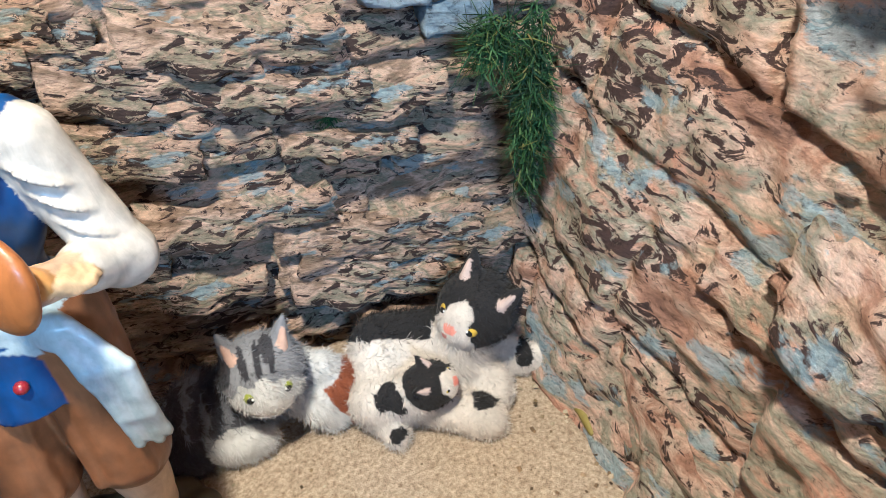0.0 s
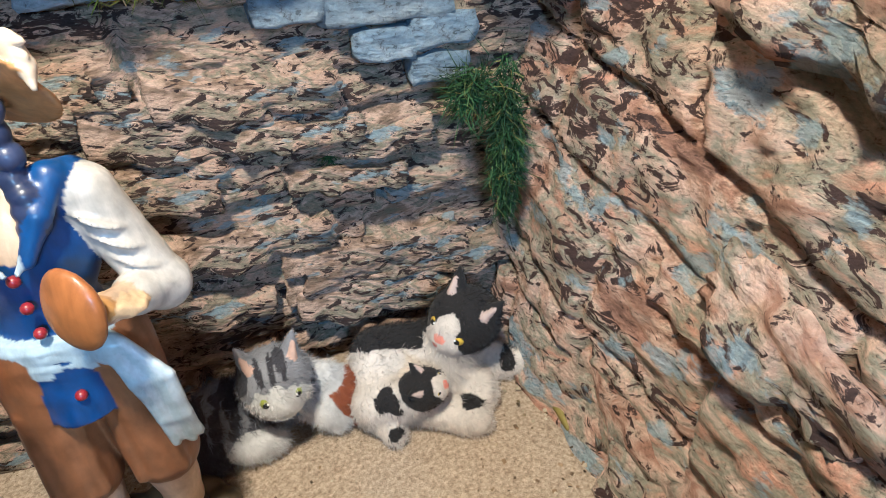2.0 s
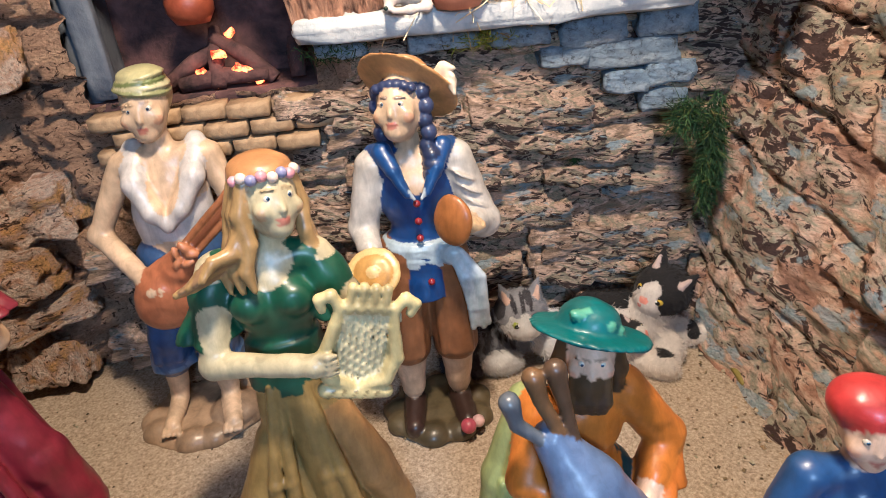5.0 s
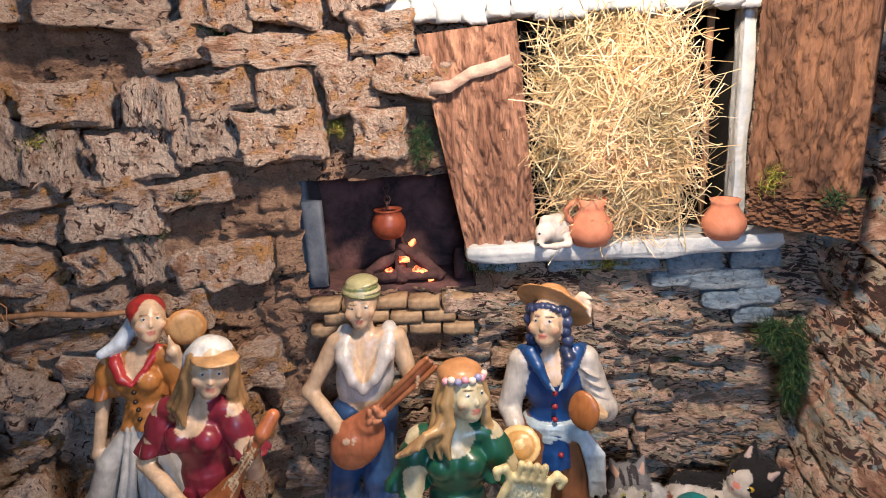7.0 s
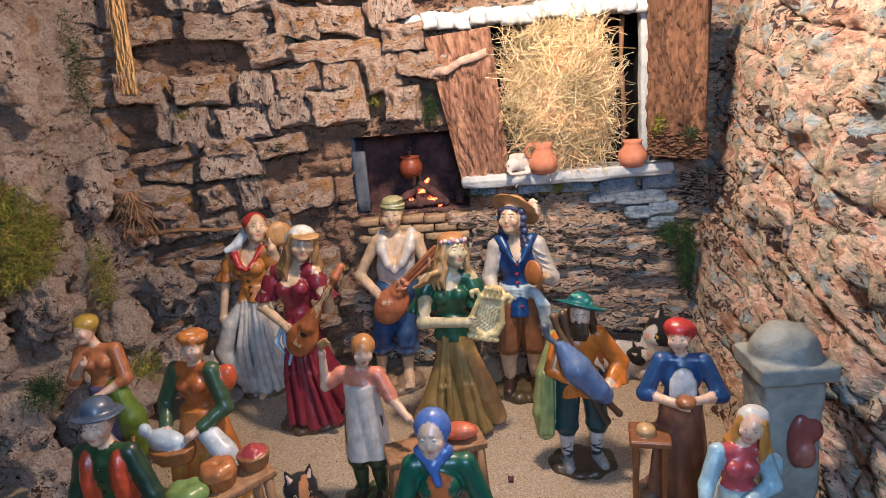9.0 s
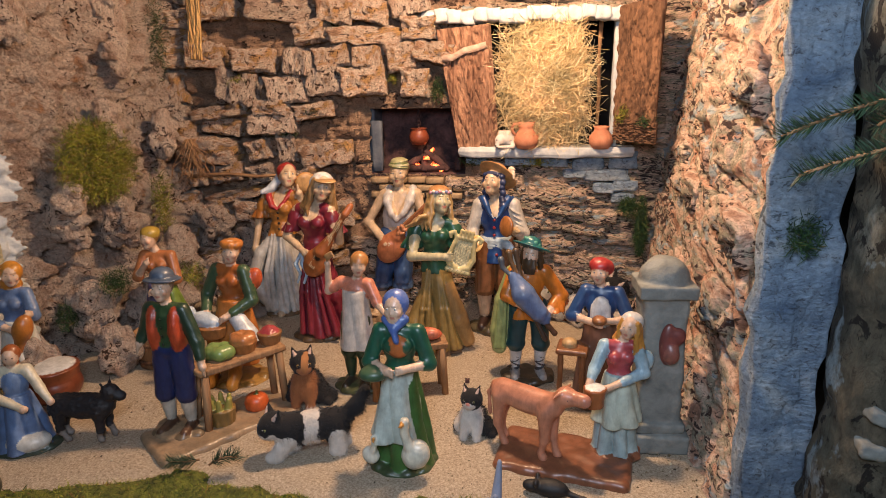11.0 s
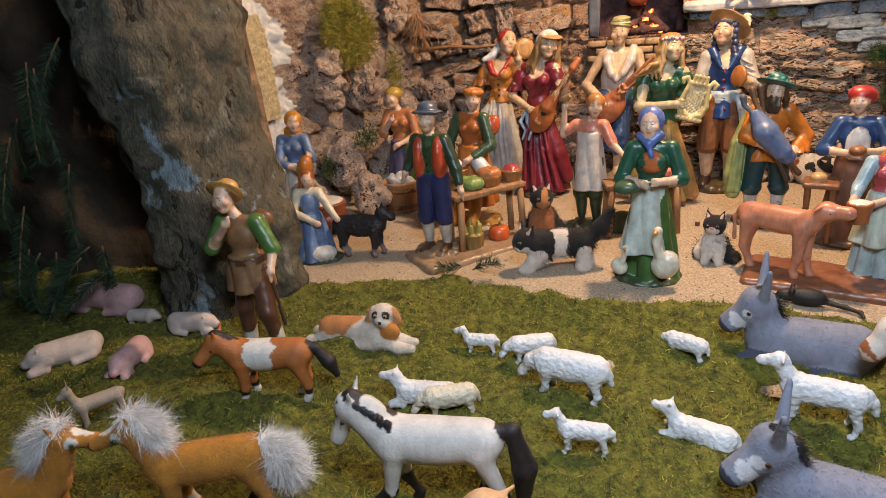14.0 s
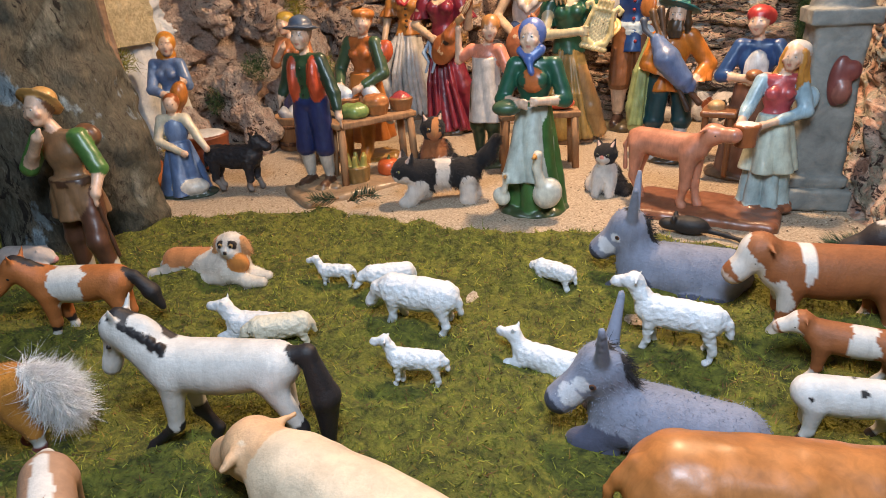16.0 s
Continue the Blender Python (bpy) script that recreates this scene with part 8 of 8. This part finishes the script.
c.chain([(0.034, -0.008, 0.026), (0.054, -0.022, 0.018), (0.056, -0.030, 0.012)], [0.015, 0.012, 0.011], CW, fur=0.005)
c.chain([(0.050, 0.016, 0.018), (0.078, 0.010, 0.013), (0.100, 0.002, 0.012)], [0.015, 0.014, 0.013], CW, fur=0.006)
o = np.array((0.046, -0.002, 0.086))
at = cat_head(c, o, 0.033, CK, CW, 0, C(206, 176, 40), C(228, 150, 130), 0.14, C(196, 176, 166), ((-0.545, 0.756, 0.35), (-0.80, -0.60, 0.05), (0.25, -0.25, 0.93)))
c.paint(at(0.0, -0.72, -0.20), 0.018, CW, ragged=0.12, only=CK)
c.paint(at(0.0, -0.80, 0.30), (0.012, 0.012, 0.010), CW, ragged=0.12, only=CK)
c.paint((0.036, -0.012, 0.054), (0.026, 0.024, 0.012), CW, ragged=0.2, only=CK)
c.paint((-0.01, 0.03, 0.075), (0.07, 0.03, 0.024), CK, ragged=0.2, only=CW)
for p, q in (((-0.034, -0.050, 0.014), (0.008, 0.012, 0.007)), ((0.036, -0.046, 0.020), (0.013, 0.013, 0.010)), ((0.086, 0.004, 0.020), (0.009, 0.014, 0.010))):
    c.paint(p, q, CK, ragged=0.35, only=CW)
c.bar((-0.050, -0.030, 0.032), (-0.014, -0.038, 0.040), 0.017, 0.016, CW, fur=0.005)
c.paint((-0.034, -0.044, 0.044), (0.014, 0.016, 0.010), CK, ragged=0.5, only=CW)
at = cat_head(c, (-0.004, -0.042, 0.052), 0.019, CK, CW, 0, C(190, 170, 40), C(228, 140, 120), 0.14, C(200, 180, 170), ((-0.26, -0.85, -0.44), (0.80, -0.45, 0.40), (-0.45, -0.30, 0.84)))
c.paint(at(0, -0.72, -0.1), (0.012, 0.012, 0.012), CW, ragged=0.2, only=CK)
put("plush_cat", c, 0.93, (0.172, 0.418, 0.002), -6, "black and white plush mother cat lying with her kitten", "cat", PLUSH, 0.0016, "plush cats", 30000, 0.00024, seed=26)

# ---- loose bits on the sand ----
r = np.random.RandomState(19)
gv, gf = [], []
for k in range(2400):
    x, y = r.uniform(-0.75, 0.27), r.uniform(-0.24, 0.47)
    if k < 420:
        x, y = 0.272 - abs(r.normal()) * 0.04, r.uniform(-0.20, 0.44)
    s = r.uniform(0.0006, 0.0017) * (1.6 if k < 200 else 1)
    n0 = len(gv)
    a = r.uniform(0, 6.28)
    for p in ((-1, -0.7, 0), (1, -0.7, 0), (1, 0.7, 0), (-1, 0.7, 0), (0, 0, 1.1)):
        gv.append((x + s * (p[0] * math.cos(a) - p[1] * math.sin(a)), y + s * (p[0] * math.sin(a) + p[1] * math.cos(a)), 0.0005 + 0.003 * float(fbm(x * 9, y * 9, 0.0, 3, 51)) + s * p[2]))
    gf += [[n0, n0 + 1, n0 + 4], [n0 + 1, n0 + 2, n0 + 4], [n0 + 2, n0 + 3, n0 + 4], [n0 + 3, n0, n0 + 4]]
GRIT = islands("grit", [(0.0, C(60, 48, 38)), (0.5, C(150, 128, 100)), (1.0, C(206, 196, 178))], 0.9)
thing("grit", raw_mesh("grit", np.array(gv), gf, GRIT, False), label="scattered dark and pale grit on the sand", category="grit", kind="stuff")
v, f = rough_box((0.008, 0.008, 0.008), 3, 0.9, 0.1, 2, 3)
thing("pebble", raw_mesh("pebble", v, f, SOOT), pose(-0.075, 0.085, 0.005), "small dark round pebble on the sand", "pebble")
c = Clay(0.003)
c.chain([(0.268, 0.385, 0.004), (0.276, 0.355, 0.008), (0.272, 0.330, 0.006)], [0.004, 0.0055, 0.003], C(140, 128, 60))
thing("dry_leaf", c.skin("dry_leaf", 0.0016, MATTE), Matrix(), "yellowish dry leaf lying at the rock foot", "leaf")

# ---- stones of the walls ----
shapes = [[block("stone", (w, 0.05, h), m, 14, 0.13, 0.17, 2.3, 30 + k) for k, (w, h) in enumerate([(0.10, 0.05), (0.075, 0.045), (0.13, 0.045), (0.06, 0.06), (0.09, 0.035), (0.115, 0.06)])] for m in (TUFA, LIMESTONE)]
sizes = [(0.10, 0.05), (0.075, 0.045), (0.13, 0.045), (0.06, 0.06), (0.09, 0.035), (0.115, 0.06)]
r = np.random.RandomState(3)
z = 0.02
while z < 0.88:
    x = -0.80 + r.uniform(-0.05, 0.02)
    rowh = r.uniform(0.034, 0.072)
    while x < 0.28:
        k = r.randint(6)
        w, h = sizes[k]
        s = r.uniform(0.6, 1.3)
        cx, cz = x + w * s / 2, z + rowh / 2 + r.uniform(-0.010, 0.010)
        clear = all(cx + w * s / 2 < b[0] - mx or cx - w * s / 2 > b[1] + mx or cz + 0.02 < b[2] - 0.02 or cz - 0.02 > b[3] + 0.03 for b, mx in ((WIN, 0.03), (FIRE, 0.004), ((-0.37, -0.11, 0.24, 0.30), 0.0)))
        left = cx < -0.14 and not (cz < 0.24 and cx > -0.40)
        high = cz > 0.68
        if clear and (left or high) and r.rand() < 0.86:
            ob = new("stone", shapes[0 if r.rand() < 0.75 else 1][k])
            ob.matrix_world = pose(float(wide(cx)), 0.492 - r.uniform(-0.004, 0.020) - 0.04 * max(cz - 0.62, 0), float(tall(cz)), r.uniform(-14, 10), r.uniform(-14, 12), r.uniform(-12, 12)) @ Matrix.Diagonal((s, 1, rowh / h * r.uniform(0.70, 1.08), 1))
            ob.parent = wall_back
        x += w * s + r.uniform(0.002, 0.014)
    z += rowh + 0.003
slabs = [block("slab", (w, 0.045, h), SHALE, 12, 0.20, 0.30, 1.5, 60 + k) for k, (w, h) in enumerate([(0.16, 0.022), (0.12, 0.028), (0.20, 0.026), (0.09, 0.020)])]
for k in range(34):
    i = r.randint(4)
    x, z = r.uniform(-0.32, 0.20), 0.02 + 0.0085 * k + r.uniform(-0.004, 0.004)
    if x < -0.12 and z > 0.21:
        x += 0.25
    ob = new("slab", slabs[i])
    ob.matrix_world = pose(x, 0.498 - r.uniform(0, 0.012), z, r.uniform(-10, 4), 5 + r.uniform(-4, 4), r.uniform(-3, 3))
    ob.parent = wall_back
crags = [block("crag", (0.05, w, h), SIDE_ROCK, 12, 0.20, 0.28, 1.7, 80 + k) for k, (w, h) in enumerate([(0.12, 0.045), (0.09, 0.06), (0.16, 0.05), (0.07, 0.04)])]
for k in range(22):
    y, z = r.uniform(-0.10, 0.42), r.uniform(0.02, 0.85)
    s = (0.50 - y) / 0.74
    x = 0.290 + 0.024 * s + z * (0.11 * (1 - s) - 0.01 * s)
    if y > 0.28 and z > 0.28:
        continue
    ob = new("crag", crags[r.randint(4)])
    ob.matrix_world = pose(x - r.uniform(-0.012, 0.004), y, z, 14 + r.uniform(-8, 8), r.uniform(-8, 8), r.uniform(-8, 8))
    ob.parent = wall_right
